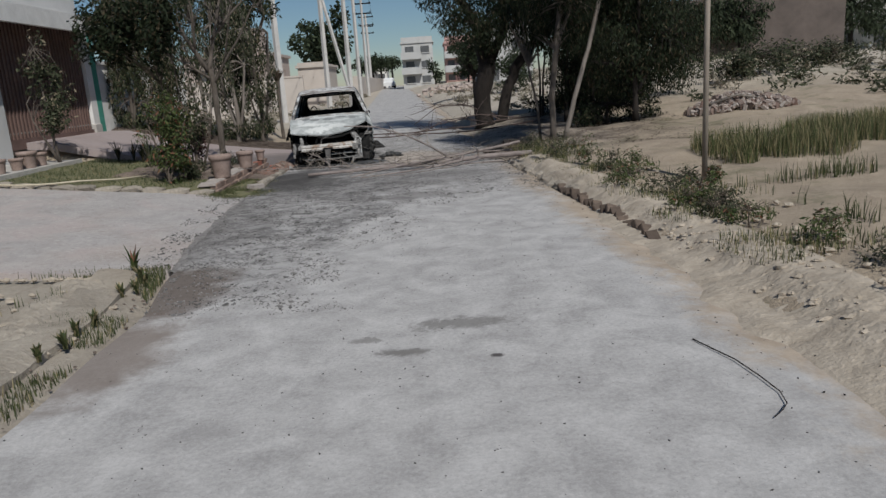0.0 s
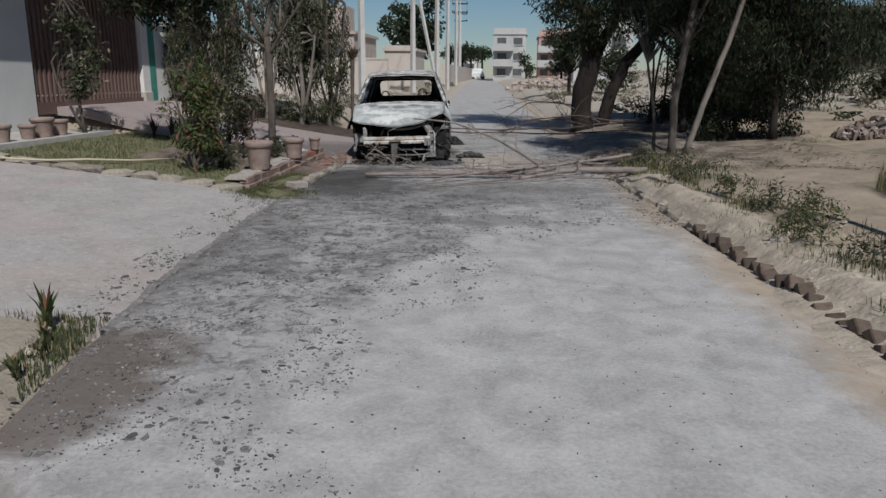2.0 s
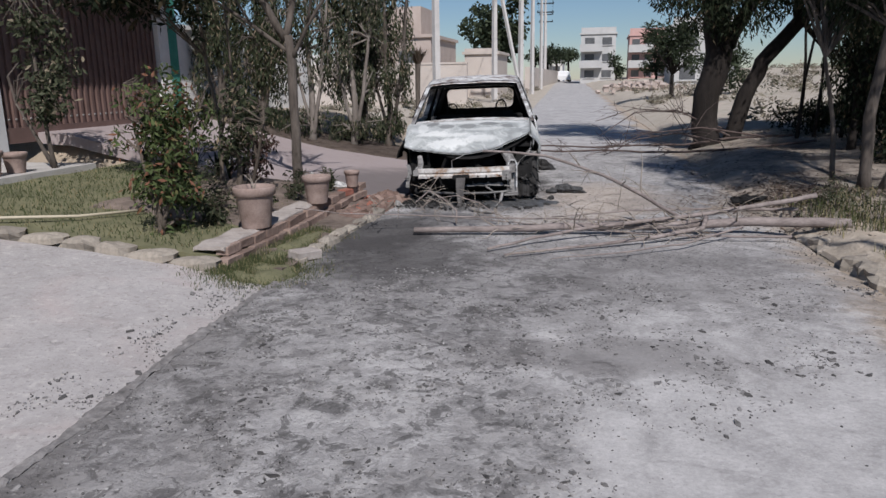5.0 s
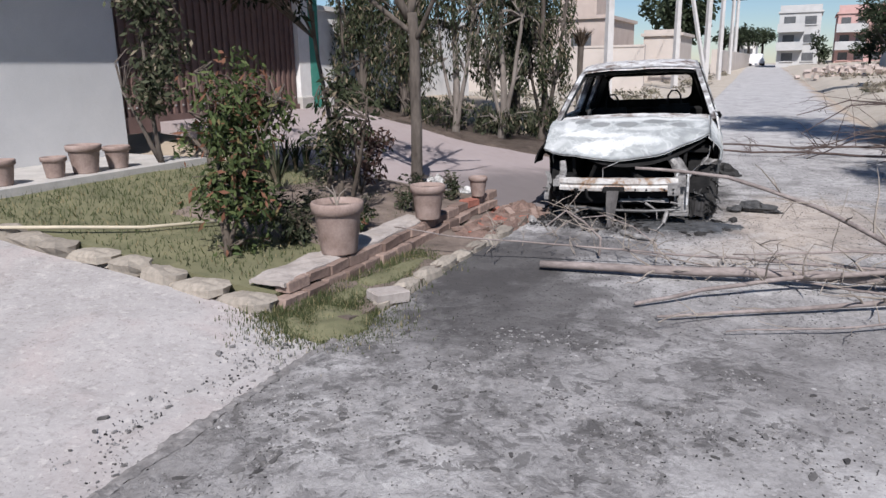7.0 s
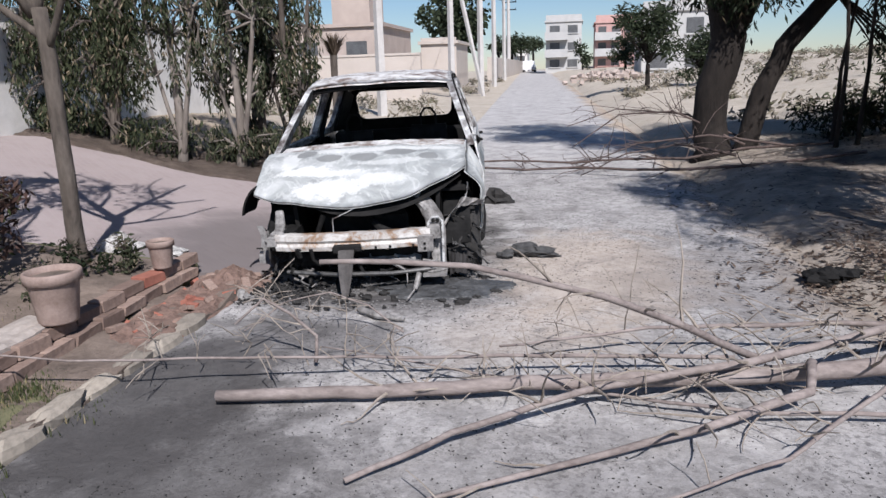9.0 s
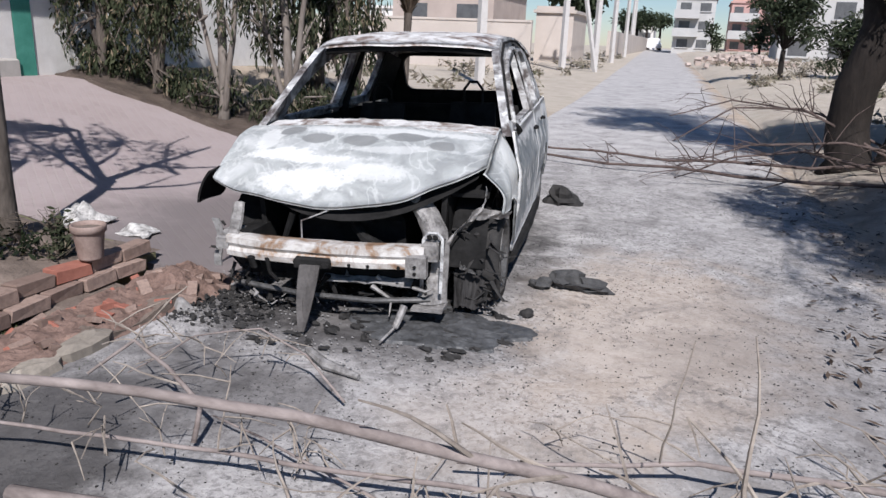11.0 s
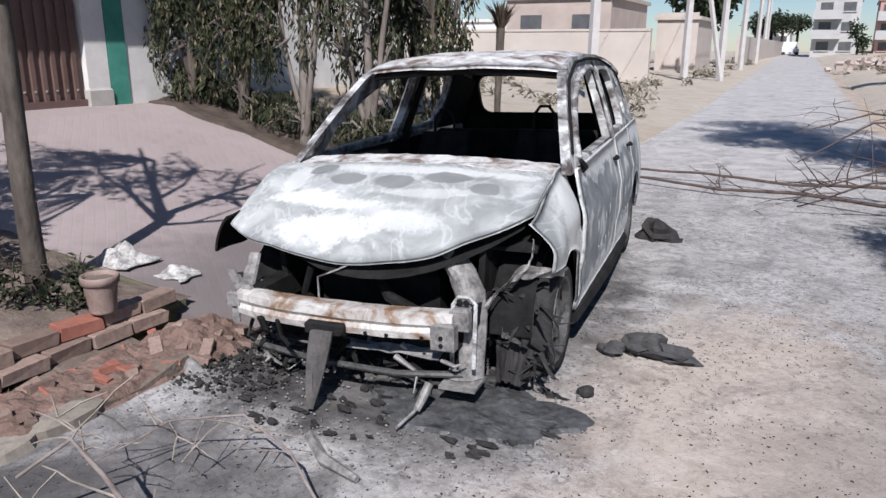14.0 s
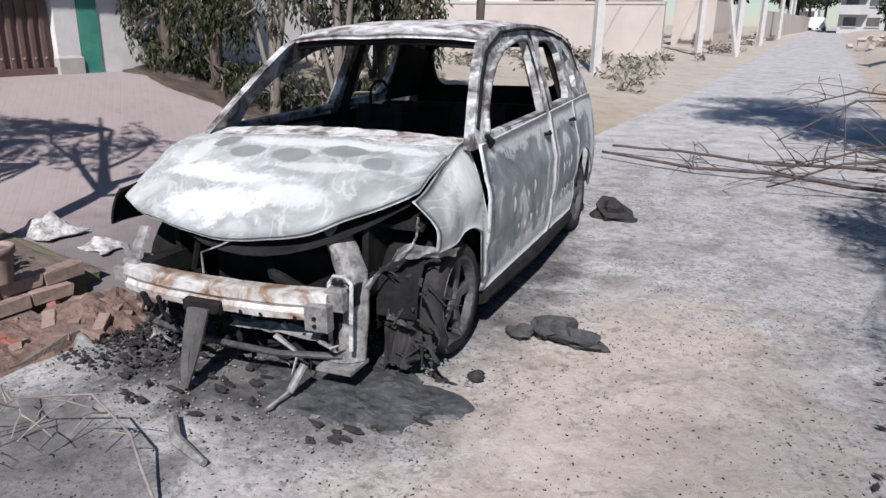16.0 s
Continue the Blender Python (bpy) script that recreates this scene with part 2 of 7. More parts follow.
def make_pavers():
    n = Nodes("clay_pavers", 0.9, 0.0, 0.2)
    br = n.t.nodes.new("ShaderNodeTexBrick")
    m = n.t.nodes.new("ShaderNodeMapping")
    m.inputs["Rotation"].default_value = (0, 0, radians(38))
    n.link(n.pos, m.inputs["Vector"])
    n.link(m.outputs[0], br.inputs["Vector"])
    for k, v in (("Scale", 1.0), ("Mortar Size", 0.008), ("Brick Width", 0.23), ("Row Height", 0.075)):
        br.inputs[k].default_value = v
    br.inputs["Color1"].default_value = (0.285, 0.23, 0.222, 1)
    br.inputs["Color2"].default_value = (0.33, 0.27, 0.26, 1)
    br.inputs["Mortar"].default_value = (0.32, 0.275, 0.255, 1)
    mid, grit = n.noise(1.6, 6, 0.65, 0.6), n.noise(30.0, 4, 0.7)
    col = n.mix(n.span(mid, 0.3, 0.65, 0.2, 0.75), br.outputs[0], (0.36, 0.305, 0.297))
    col = n.mix(n.span(grit, 0.55, 0.75, 0.0, 0.35), col, (0.2, 0.175, 0.165))
    col = n.mix(n.maths("MULTIPLY", n.spot(-3.4, 16.0, 1.1, 1.6, 0.5, mid, 1.2), 0.7), col, (0.11, 0.1, 0.1))
    h = n.maths("SUBTRACT", n.maths("ADD", n.maths("MULTIPLY", grit, 0.4), mid), n.maths("MULTIPLY", br.outputs["Fac"], 0.25))
    return n.done(col, None, h, 0.5, 0.015)


def make_dirt():
    n = Nodes("dry_sandy_earth", 0.95, 0.0, 0.1)
    x, y, z = n.axes()
    wide, mid, grit = n.noise(0.22, 5, 0.6, 0.4), n.noise(2.2, 6, 0.66, 0.6), n.noise(28.0, 5, 0.7)
    f = n.maths("ADD", n.maths("MULTIPLY", mid, 0.6), n.maths("MULTIPLY", grit, 0.4))
    col = n.ramp(f, [(0.3, (0.255, 0.205, 0.155)), (0.68, (0.46, 0.378, 0.29))])
    col = n.mix(n.span(wide, 0.42, 0.66, 0.0, 0.6), col, (0.34, 0.28, 0.21))
    weeds = n.maths("MULTIPLY", n.span(n.noise(0.9, 6, 0.7), 0.52, 0.64), 0.55)
    col = n.mix(weeds, col, (0.15, 0.145, 0.085))
    near = n.spot(-4.2, 4.0, 2.6, 2.9, 0.3, mid, 0.6)
    col = n.mix(n.maths("MULTIPLY", near, 0.85), col, n.ramp(f, [(0.3, (0.25, 0.215, 0.175)), (0.68, (0.45, 0.405, 0.345))]))
    # leaf litter and painted tree shade under the trees by the road
    dusty = n.span(n.maths("ADD", y, n.maths("MULTIPLY", wide, 8.0)), 24.0, 34.0)
    col = n.mix(n.maths("MULTIPLY", dusty, 0.7), col, n.ramp(f, [(0.3, (0.38, 0.335, 0.28)), (0.68, (0.56, 0.51, 0.44))]))
    grey = n.spot(1.4, 18.0, 2.4, 5.2, 0.4, mid, 1.0)
    col = n.mix(n.maths("MULTIPLY", grey, 0.45), col, n.ramp(f, [(0.3, (0.24, 0.215, 0.195)), (0.68, (0.44, 0.405, 0.375))]))
    # brown litter patch that also carries the trees' shade in its colour
    litter_shade = n.spot(3.4, 17.6, 1.9, 3.6, 0.5, mid, 1.4)
    col = n.mix(n.maths("MULTIPLY", litter_shade, n.span(n.noise(1.6, 5, 0.7), 0.4, 0.6, 0.2, 0.85)), col, (0.10, 0.08, 0.068))
    h = n.maths("ADD", n.maths("MULTIPLY", grit, 0.5), mid)
    return n.done(col, None, h, 0.8, 0.05)


def make_burnt(name, kind):
    """Scorched sheet metal: bare grey and white ash, rust, soot."""
    n = Nodes(name, 0.62, 0.25, 0.4)
    x, y, z = n.axes()
    a = n.noise(2.6, 6, 0.62, 1.6)
    b = n.noise(7.0, 7, 0.7, 0.8)
    c = n.noise(45.0, 4, 0.7)
    if kind == "hood":
        soft = n.noise(3.0, 5, 0.55, 1.8)
        col = n.ramp(soft, [(0.36, (0.31, 0.32, 0.315)), (0.50, (0.40, 0.415, 0.405)), (0.66, (0.54, 0.55, 0.54))])
        curl = n.maths("ABSOLUTE", n.maths("SUBTRACT", n.noise(2.1, 4, 0.5, 2.2), 0.5))
        col = n.mix(n.span(curl, 0.03, 0.0, 0.0, 0.4), col, (0.70, 0.71, 0.69))
        for cx, cy, rx, ry, k in ((-0.24, 0.27, 0.24, 0.09, 0.85), (0.12, 0.33, 0.2, 0.06, 0.6), (-0.5, 0.46, 0.22, 0.05, 0.9), (-0.6, 0.62, 0.07, 0.16, 0.8), (-0.25, 0.42, 0.3, 0.035, 0.7), (0.55, 0.72, 0.14, 0.05, 0.8), (0.05, 0.74, 0.6, 0.05, 0.75), (0.2, 0.52, 0.3, 0.03, 0.5), (0.85, 0.75, 0.12, 0.14, 0.6)):
            col = n.mix(n.maths("MULTIPLY", n.spot(cx, cy, rx, ry, 0.3, n.maths("ADD", n.maths("MULTIPLY", b, 0.75), n.maths("MULTIPLY", c, 0.25)), 3.4), k), col, (0.72, 0.725, 0.70))
        for cx, cy, rx, ry in ((-0.30, 0.62, 0.10, 0.06), (-0.04, 0.61, 0.11, 0.06), (0.24, 0.66, 0.13, 0.06), (-0.50, 0.72, 0.08, 0.06), (0.46, 0.56, 0.07, 0.05)):
            col = n.mix(n.maths("MULTIPLY", n.spot(cx, cy, rx, ry, 0.12, b, 1.1), 0.9), col, (0.24, 0.245, 0.24))
        rust = n.maths("MULTIPLY", n.span(b, 0.56, 0.64), n.span(y, 0.74, 0.86))
        col = n.mix(n.maths("MULTIPLY", rust, 0.7), col, (0.2, 0.13, 0.1))
        col = n.mix(n.span(b, 0.66, 0.74, 0.0, 0.5), col, (0.16, 0.15, 0.145))
    elif kind == "roof":
        col = n.ramp(b, [(0.34, (0.12, 0.085, 0.07)), (0.42, (0.31, 0.25, 0.215)), (0.48, (0.50, 0.48, 0.46)), (0.6, (0.72, 0.71, 0.69))])
    elif kind == "door":
        up = n.noise(2.3, 6, 0.6, 1.2, (1.0, 1.2, 0.8))
        col = n.ramp(up, [(0.36, (0.15, 0.17, 0.185)), (0.50, (0.24, 0.26, 0.27)), (0.60, (0.33, 0.345, 0.35)), (0.64, (0.62, 0.62, 0.61)), (0.72, (0.5, 0.5, 0.5))])
        jag = n.maths("MULTIPLY", n.maths("SUBTRACT", n.noise(9.0, 6, 0.7, 0.6), 0.5), 0.34)
        edge = n.maths("ADD", z, jag)
        white = n.maths("MAXIMUM", n.span(edge, 0.86, 0.90), n.span(n.maths("ADD", n.maths("SUBTRACT", z, n.maths("MULTIPLY", y, 0.03)), jag), 0.31, 0.27))
        for yc, w in ((2.21, 0.09), (2.84, 0.06), (0.97, 0.03), (2.02, 0.025), (3.36, 0.08)):
            d = n.maths("ABSOLUTE", n.maths("SUBTRACT", n.maths("ADD", y, n.maths("MULTIPLY", jag, 0.5)), yc))
            white = n.maths("MAXIMUM", white, n.span(d, w, w * 0.6))
        col = n.mix(n.maths("MULTIPLY", white, 0.92), col, n.ramp(c, [(0.35, (0.52, 0.525, 0.52)), (0.6, (0.72, 0.72, 0.71))]))
    elif kind == "pillar":
        col = n.ramp(b, [(0.38, (0.08, 0.065, 0.06)), (0.47, (0.25, 0.24, 0.235)), (0.54, (0.42, 0.42, 0.415)), (0.62, (0.66, 0.66, 0.65))])
    else:
        col = n.ramp(b, [(0.34, (0.16, 0.085, 0.05)), (0.44, (0.34, 0.23, 0.155)), (0.50, (0.42, 0.38, 0.345)), (0.62, (0.62, 0.60, 0.57))])
    col = n.mix(n.span(c, 0.6, 0.75, 0.0, 0.35), col, (0.2, 0.19, 0.18))
    return n.done(col, n.span(b, 0.35, 0.65, 0.5, 0.8), n.maths("ADD", b, n.maths("MULTIPLY", c, 0.4)), 0.35, 0.01)


ROAD, APRON, PAVERS, DIRT = make_road(), make_apron(), make_pavers(), make_dirt()
HOOD, ROOF, DOOR = make_burnt("ash_white_hood", "hood"), make_burnt("ash_white_roof", "roof"), make_burnt("scorched_door", "door")
PILLAR, BEAM = make_burnt("scorched_pillar", "pillar"), make_burnt("rusted_beam", "beam")
SOOT = plain("soot_black_metal", (0.007, 0.007, 0.007), (0.026, 0.025, 0.0245), 9, 0.9, 0.0, 0.5, spec=0.1)
CHAR = plain("charred_rubber", (0.012, 0.012, 0.012), (0.05, 0.047, 0.045), 14, 0.9, 0.0, 0.7)
RUBBER = plain("melted_black_liner", (0.008, 0.0075, 0.0075), (0.045, 0.042, 0.041), 5, 0.8, 0.0, 0.6)
SCORCH = plain("scorched_brown_strip", (0.03, 0.028, 0.027), (0.12, 0.11, 0.105), 10, 0.8, 0.0, 0.6)
RIM = plain("scorched_alloy", (0.04, 0.04, 0.04), (0.17, 0.166, 0.162), 12, 0.55, 0.5, 0.4)
ASH = plain("grey_ash", (0.09, 0.087, 0.084), (0.38, 0.37, 0.36), 18, 0.95, 0.0, 0.8)
MELT = plain("melted_residue", (0.025, 0.025, 0.025), (0.115, 0.117, 0.12), 9, 0.5, 0.0, 0.7)
BARK = plain("grey_brown_bark", (0.045, 0.036, 0.03), (0.155, 0.13, 0.11), 9, 0.95, 0, 0.9, 40, (1, 1, 0.3), dist=0.02)
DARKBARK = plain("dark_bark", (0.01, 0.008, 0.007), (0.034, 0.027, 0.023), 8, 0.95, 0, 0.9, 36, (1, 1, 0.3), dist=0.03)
PALEBARK = plain("pale_smooth_bark", (0.09, 0.074, 0.062), (0.28, 0.245, 0.215), 5, 0.85, 0, 0.5, 30, (1, 1, 0.25))
DEADWOOD = plain("bleached_dead_branch", (0.1, 0.078, 0.07), (0.35, 0.298, 0.275), 9, 0.9, 0, 0.6, 50, (0.4, 1, 1))
TWIG = plain("dry_twig", (0.15, 0.122, 0.1), (0.38, 0.33, 0.28), 12, 0.9, 0, 0.3)
STEM = plain("dull_brown_stem", (0.05, 0.04, 0.032), (0.15, 0.12, 0.095), 12, 0.9, 0, 0.3)
JOINT = plain("dark_joint_dirt", (0.11, 0.102, 0.097), (0.3, 0.28, 0.268), 12, 0.95, 0, 0.9, dist=0.02)
DUST = plain("pale_trodden_earth", (0.3, 0.25, 0.195), (0.5, 0.43, 0.35), 5, 0.95, 0, 0.9, 40, dist=0.03)
REDBARK = plain("reddish_dry_branch", (0.045, 0.032, 0.028), (0.15, 0.112, 0.1), 9, 0.9, 0, 0.6, 50)
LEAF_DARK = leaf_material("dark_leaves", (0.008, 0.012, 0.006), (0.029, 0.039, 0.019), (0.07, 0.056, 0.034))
LEAF_GREY = leaf_material("dusty_drooping_leaves", (0.026, 0.033, 0.018), (0.085, 0.092, 0.055), (0.2, 0.17, 0.12))
LEAF_HEDGE = leaf_material("hanging_hedge_leaves", (0.02, 0.028, 0.014), (0.07, 0.078, 0.042), (0.2, 0.16, 0.11))
LEAF_SHRUB = leaf_material("shrub_leaves", (0.026, 0.042, 0.015), (0.11, 0.135, 0.05), (0.17, 0.08, 0.05))
LEAF_RED = leaf_material("dark_red_leaves", (0.03, 0.018, 0.016), (0.085, 0.05, 0.04), (0.05, 0.06, 0.025))
LEAF_FAR = leaf_material("far_foliage", (0.02, 0.029, 0.016), (0.055, 0.068, 0.038))
GRASS = leaf_material("grass_blades", (0.042, 0.056, 0.024), (0.105, 0.115, 0.05), (0.28, 0.23, 0.13))
SCRUB = leaf_material("grey_dry_scrub", (0.17, 0.15, 0.115), (0.34, 0.3, 0.235), (0.12, 0.12, 0.075))
STRAW = leaf_material("dry_grass", (0.2, 0.175, 0.085), (0.4, 0.34, 0.2), (0.12, 0.15, 0.05))
CLOD = vary("grey_brown_clods", (0.06, 0.056, 0.054), (0.3, 0.285, 0.275), 0.95, 40, False)
FLAKE = vary("lifted_grey_flakes", (0.09, 0.085, 0.083), (0.46, 0.44, 0.425), 0.9, 40, False)
PALMLEAF = leaf_material("withered_palm_leaves", (0.06, 0.045, 0.033), (0.24, 0.185, 0.14))
LITTER = leaf_material("dry_leaf_litter", (0.03, 0.022, 0.018), (0.15, 0.11, 0.085))
LAWN = plain("short_lawn", (0.095, 0.098, 0.052), (0.215, 0.2, 0.115), 3, 0.95, 0, 0.7, 90, dist=0.02)
SOIL = plain("dark_garden_soil", (0.088, 0.069, 0.057), (0.24, 0.188, 0.155), 5, 0.95, 0, 0.9, dist=0.03)
RUBBLE = plain("reddish_rubble_earth", (0.085, 0.055, 0.045), (0.27, 0.18, 0.145), 9, 0.95, 0, 0.9, dist=0.03)
BRICK = vary("old_red_bricks", (0.18, 0.125, 0.102), (0.35, 0.255, 0.21), 0.92)
OLDBRICK = vary("earth_brown_bricks", (0.07, 0.052, 0.042), (0.16, 0.12, 0.095), 0.95)
BRICKBITS = vary("brick_and_plaster_bits", (0.16, 0.1, 0.08), (0.46, 0.41, 0.37), 0.95, 20, False)
REDBRICK = plain("fresh_red_brick", (0.24, 0.09, 0.065), (0.38, 0.16, 0.115), 10, 0.9)
STONE = vary("rough_kerb_stone", (0.24, 0.21, 0.175), (0.40, 0.35, 0.29), 0.95)
DUSTYSTONE = plain("dusty_mortar", (0.27, 0.235, 0.21), (0.45, 0.40, 0.365), 6, 0.94, 0, 0.7, 45, dist=0.02)
CONCRETE = plain("pale_concrete", (0.34, 0.32, 0.295), (0.52, 0.49, 0.455), 4, 0.92, 0, 0.4)
POLE = plain("concrete_pole", (0.42, 0.40, 0.38), (0.60, 0.575, 0.55), 2, 0.9, 0, 0.2)
OLDPOLE = plain("weathered_post", (0.2, 0.17, 0.14), (0.36, 0.31, 0.26), 6, 0.9, 0, 0.5, 40, (1, 1, 0.2))
TERRA = plain("dusty_terracotta", (0.2, 0.14, 0.115), (0.37, 0.285, 0.25), 7, 0.92, 0, 0.4)
PLASTER = plain("grey_plaster", (0.5, 0.495, 0.49), (0.6, 0.59, 0.58), 1.6, 0.93, 0, 0.25)
WHITE = plain("chalky_white_paint", (0.60, 0.58, 0.55), (0.78, 0.76, 0.73), 4, 0.9, 0, 0.3)
GREEN = plain("green_paint", (0.04, 0.2, 0.15), (0.09, 0.32, 0.25), 5, 0.8, 0, 0.3)
BEIGE = plain("beige_render", (0.44, 0.385, 0.34), (0.54, 0.48, 0.43), 0.7, 0.95, 0, 0.2)
# next three far walls: muted, with distance haze put into their colour
FARBRICK = plain("hazed_brick_wall", (0.38, 0.31, 0.27), (0.5, 0.415, 0.365), 1.0, 0.95, 0, 0.3)
PINK = plain("salmon_paint", (0.46, 0.28, 0.25), (0.56, 0.37, 0.34), 0.8, 0.9)
FARGREY = plain("pale_grey_render", (0.40, 0.395, 0.385), (0.52, 0.51, 0.495), 0.6, 0.9)
BROWNWALL = plain("brown_boundary_wall", (0.075, 0.062, 0.055), (0.15, 0.12, 0.105), 0.8, 0.95)
GATE = plain("brown_painted_steel", (0.13, 0.083, 0.072), (0.2, 0.132, 0.115), 3, 0.5, 0.1, 0.2)
# far panes, greyed to stand in for haze
GLASS = plain("dark_window", (0.07, 0.072, 0.075), (0.14, 0.142, 0.145), 2, 0.35, 0, 0.05)
BLISTER = plain("burnt_through_spot", (0.6, 0.6, 0.59), (0.75, 0.75, 0.74), 20)
PAPER = plain("crumpled_white_sheet", (0.05, 0.047, 0.045), (0.72, 0.70, 0.67), 17, 0.85, 0, 0.5)
FABRIC = plain("dark_scorched_cloth", (0.03, 0.03, 0.032), (0.10, 0.098, 0.095), 10, 0.9, 0, 0.8)
HOSE = plain("pale_hose", (0.40, 0.35, 0.26), (0.55, 0.48, 0.36), 8, 0.6)
FLOWER = plain("red_flower", (0.5, 0.04, 0.03), (0.65, 0.1, 0.05), 20, 0.7)
YELLOW = plain("yellow_flower", (0.6, 0.42, 0.03), (0.7, 0.52, 0.08), 20, 0.7)
STEEL = plain("dull_bare_steel", (0.07, 0.064, 0.06), (0.40, 0.385, 0.37), 16, 0.65, 0.2, 0.6)
CARPAINT = plain("white_car_paint", (0.65, 0.65, 0.65), (0.75, 0.75, 0.75), 2, 0.35)

# ---------- mesh helpers ----------


class MB:
    """Collects vertices and faces of one mesh."""

    def __init__(self):
        self.v, self.f = [], []

    def add(self, verts, faces):
        k = len(self.v)
        self.v += [tuple(p) for p in verts]
        self.f += [tuple(i + k for i in q) for q in faces]
        return self

    def box(self, x0, x1, y0, y1, z0, z1, m=None, bevel=0.0):
        b = bevel
        if b <= 0:
            vs = [Vector(p) for p in ((x0, y0, z0), (x1, y0, z0), (x1, y1, z0), (x0, y1, z0), (x0, y0, z1), (x1, y0, z1), (x1, y1, z1), (x0, y1, z1))]
            fs = [(3, 2, 1, 0), (4, 5, 6, 7), (0, 1, 5, 4), (1, 2, 6, 5), (2, 3, 7, 6), (3, 0, 4, 7)]
        else:
            # rounded upper rim
            vs = [Vector(p) for p in ((x0, y0, z0), (x1, y0, z0), (x1, y1, z0), (x0, y1, z0), (x0, y0, z1 - b), (x1, y0, z1 - b), (x1, y1, z1 - b), (x0, y1, z1 - b),
                                      (x0 + b, y0 + b, z1), (x1 - b, y0 + b, z1), (x1 - b, y1 - b, z1), (x0 + b, y1 - b, z1))]
            fs = [(3, 2, 1, 0), (8, 9, 10, 11)] + [(i, (i + 1) % 4, (i + 1) % 4 + 4, i + 4) for i in range(4)] + [(i + 4, (i + 1) % 4 + 4, (i + 1) % 4 + 8, i + 8) for i in range(4)]
        if m is not None:
            vs = [m @ p for p in vs]
        return self.add(vs, fs)

    def tube(self, path, radii, n=8, flat=1.0, cap=True):
        """A tapered tube along a path; flat squashes it across."""
        pts = [Vector(p) for p in path]
        if isinstance(radii, (int, float)):
            radii = [radii] * len(pts)
        elif len(radii) == 2 and len(pts) != 2:
            radii = [radii[0] + (radii[1] - radii[0]) * i / (len(pts) - 1) for i in range(len(pts))]
        vs, fs = [], []
        side = None
        for i, p in enumerate(pts):
            d = (pts[min(i + 1, len(pts) - 1)] - pts[max(i - 1, 0)]).normalized()
            if side is None:
                side = d.cross(Vector((0, 0, 1)))
                if side.length < 0.1:
                    side = d.cross(Vector((1, 0, 0)))
            side = (side - d * side.dot(d)).normalized()
            up = side.cross(d)
            for k in range(n):
                a = 2 * math.pi * k / n
                vs.append(p + (side * math.cos(a) + up * math.sin(a) * flat) * radii[i])
        for i in range(len(pts) - 1):
            for k in range(n):
                j = (k + 1) % n
                fs.append((i * n + k, i * n + j, i * n + n + j, i * n + n + k))
        if cap:
            fs += [tuple(range(n - 1, -1, -1)), tuple((len(pts) - 1) * n + k for k in range(n))]
        return self.add(vs, fs)

    def lathe(self, profile, n=24, centre=(0, 0, 0)):
        c = Vector(centre)
        vs = [c + Vector((r * math.cos(2 * math.pi * k / n), r * math.sin(2 * math.pi * k / n), z)) for r, z in profile for k in range(n)]
        fs = [(i * n + k, i * n + (k + 1) % n, i * n + n + (k + 1) % n, i * n + n + k) for i in range(len(profile) - 1) for k in range(n)]
        return self.add(vs, fs)

    def sheet(self, fn, nu, nv, thick=None):
        """A surface fn(u, v); thick: a vector that gives it a back and rims."""
        front = [Vector(fn(i / nu, j / nv)) for i in range(nu + 1) for j in range(nv + 1)]
        w = nv + 1
        quads = [(i * w + j, (i + 1) * w + j, (i + 1) * w + j + 1, i * w + j + 1) for i in range(nu) for j in range(nv)]
        if thick is None:
            return self.add(front, quads)
        t, k = Vector(thick), len(front)
        back = [p + t for p in front]
        fs = quads + [tuple(q + k for q in reversed(f)) for f in quads]
        rim = [i * w for i in range(nu + 1)] + [nu * w + j for j in range(1, nv + 1)] + [i * w + nv for i in range(nu - 1, -1, -1)] + [j for j in range(nv - 1, 0, -1)]
        fs += [(a, b, b + k, a + k) for a, b in zip(rim, rim[1:] + rim[:1])]
        return self.add(front + back, fs)

    def blob(self, c, r, seed=0, rough=0.25, nu=8, nv=5):
        c = Vector(c)
        r = Vector((r, r, r)) if isinstance(r, (int, float)) else Vector(r)
        vs = []
        for j in range(nv + 1):
            th = math.pi * j / nv
            for k in range(nu):
                ph = 2 * math.pi * k / nu
                d = Vector((math.sin(th) * math.cos(ph), math.sin(th) * math.sin(ph), math.cos(th)))
                s = 1 + rough * noise.noise(d * 1.7 + Vector((seed * 3.1, seed * 1.7, seed)))
                vs.append(c + Vector((d.x * r.x, d.y * r.y, d.z * r.z)) * s)
        fs = [(j * nu + k, j * nu + nu + k, j * nu + nu + (k + 1) % nu, j * nu + (k + 1) % nu) for j in range(nv) for k in range(nu)]
        return self.add(vs, fs)

    def mesh(self, name, smooth=False):
        me = bpy.data.meshes.new(name)
        me.from_pydata(self.v, [], self.f)
        me.validate()
        if smooth:
            me.polygons.foreach_set("use_smooth", [True] * len(me.polygons))
        me.update()
        return me


def part(name, mb, material, parent=None, label="", smooth=False):
    """Links the builder's mesh as one object, under parent where given."""
    me = mb.mesh(name, smooth)
    me.materials.append(material)
    ob = new(name, me)
    if parent is not None:
        ob.parent = parent
    if label:
        ob["label"] = label
    return ob


def thing(name, label, category, at=(0, 0, 0), turn=0.0, group="", kind=""):
    ob = new(name)
    ob.matrix_basis = pose(*at, 0, 0, turn)
    return tagged(ob, label, category, group, kind)


def step(a, b, x):
    t = min(max((x - a) / (b - a), 0.0), 1.0)
    return t * t * (3 - 2 * t)


rng = random.Random(7)

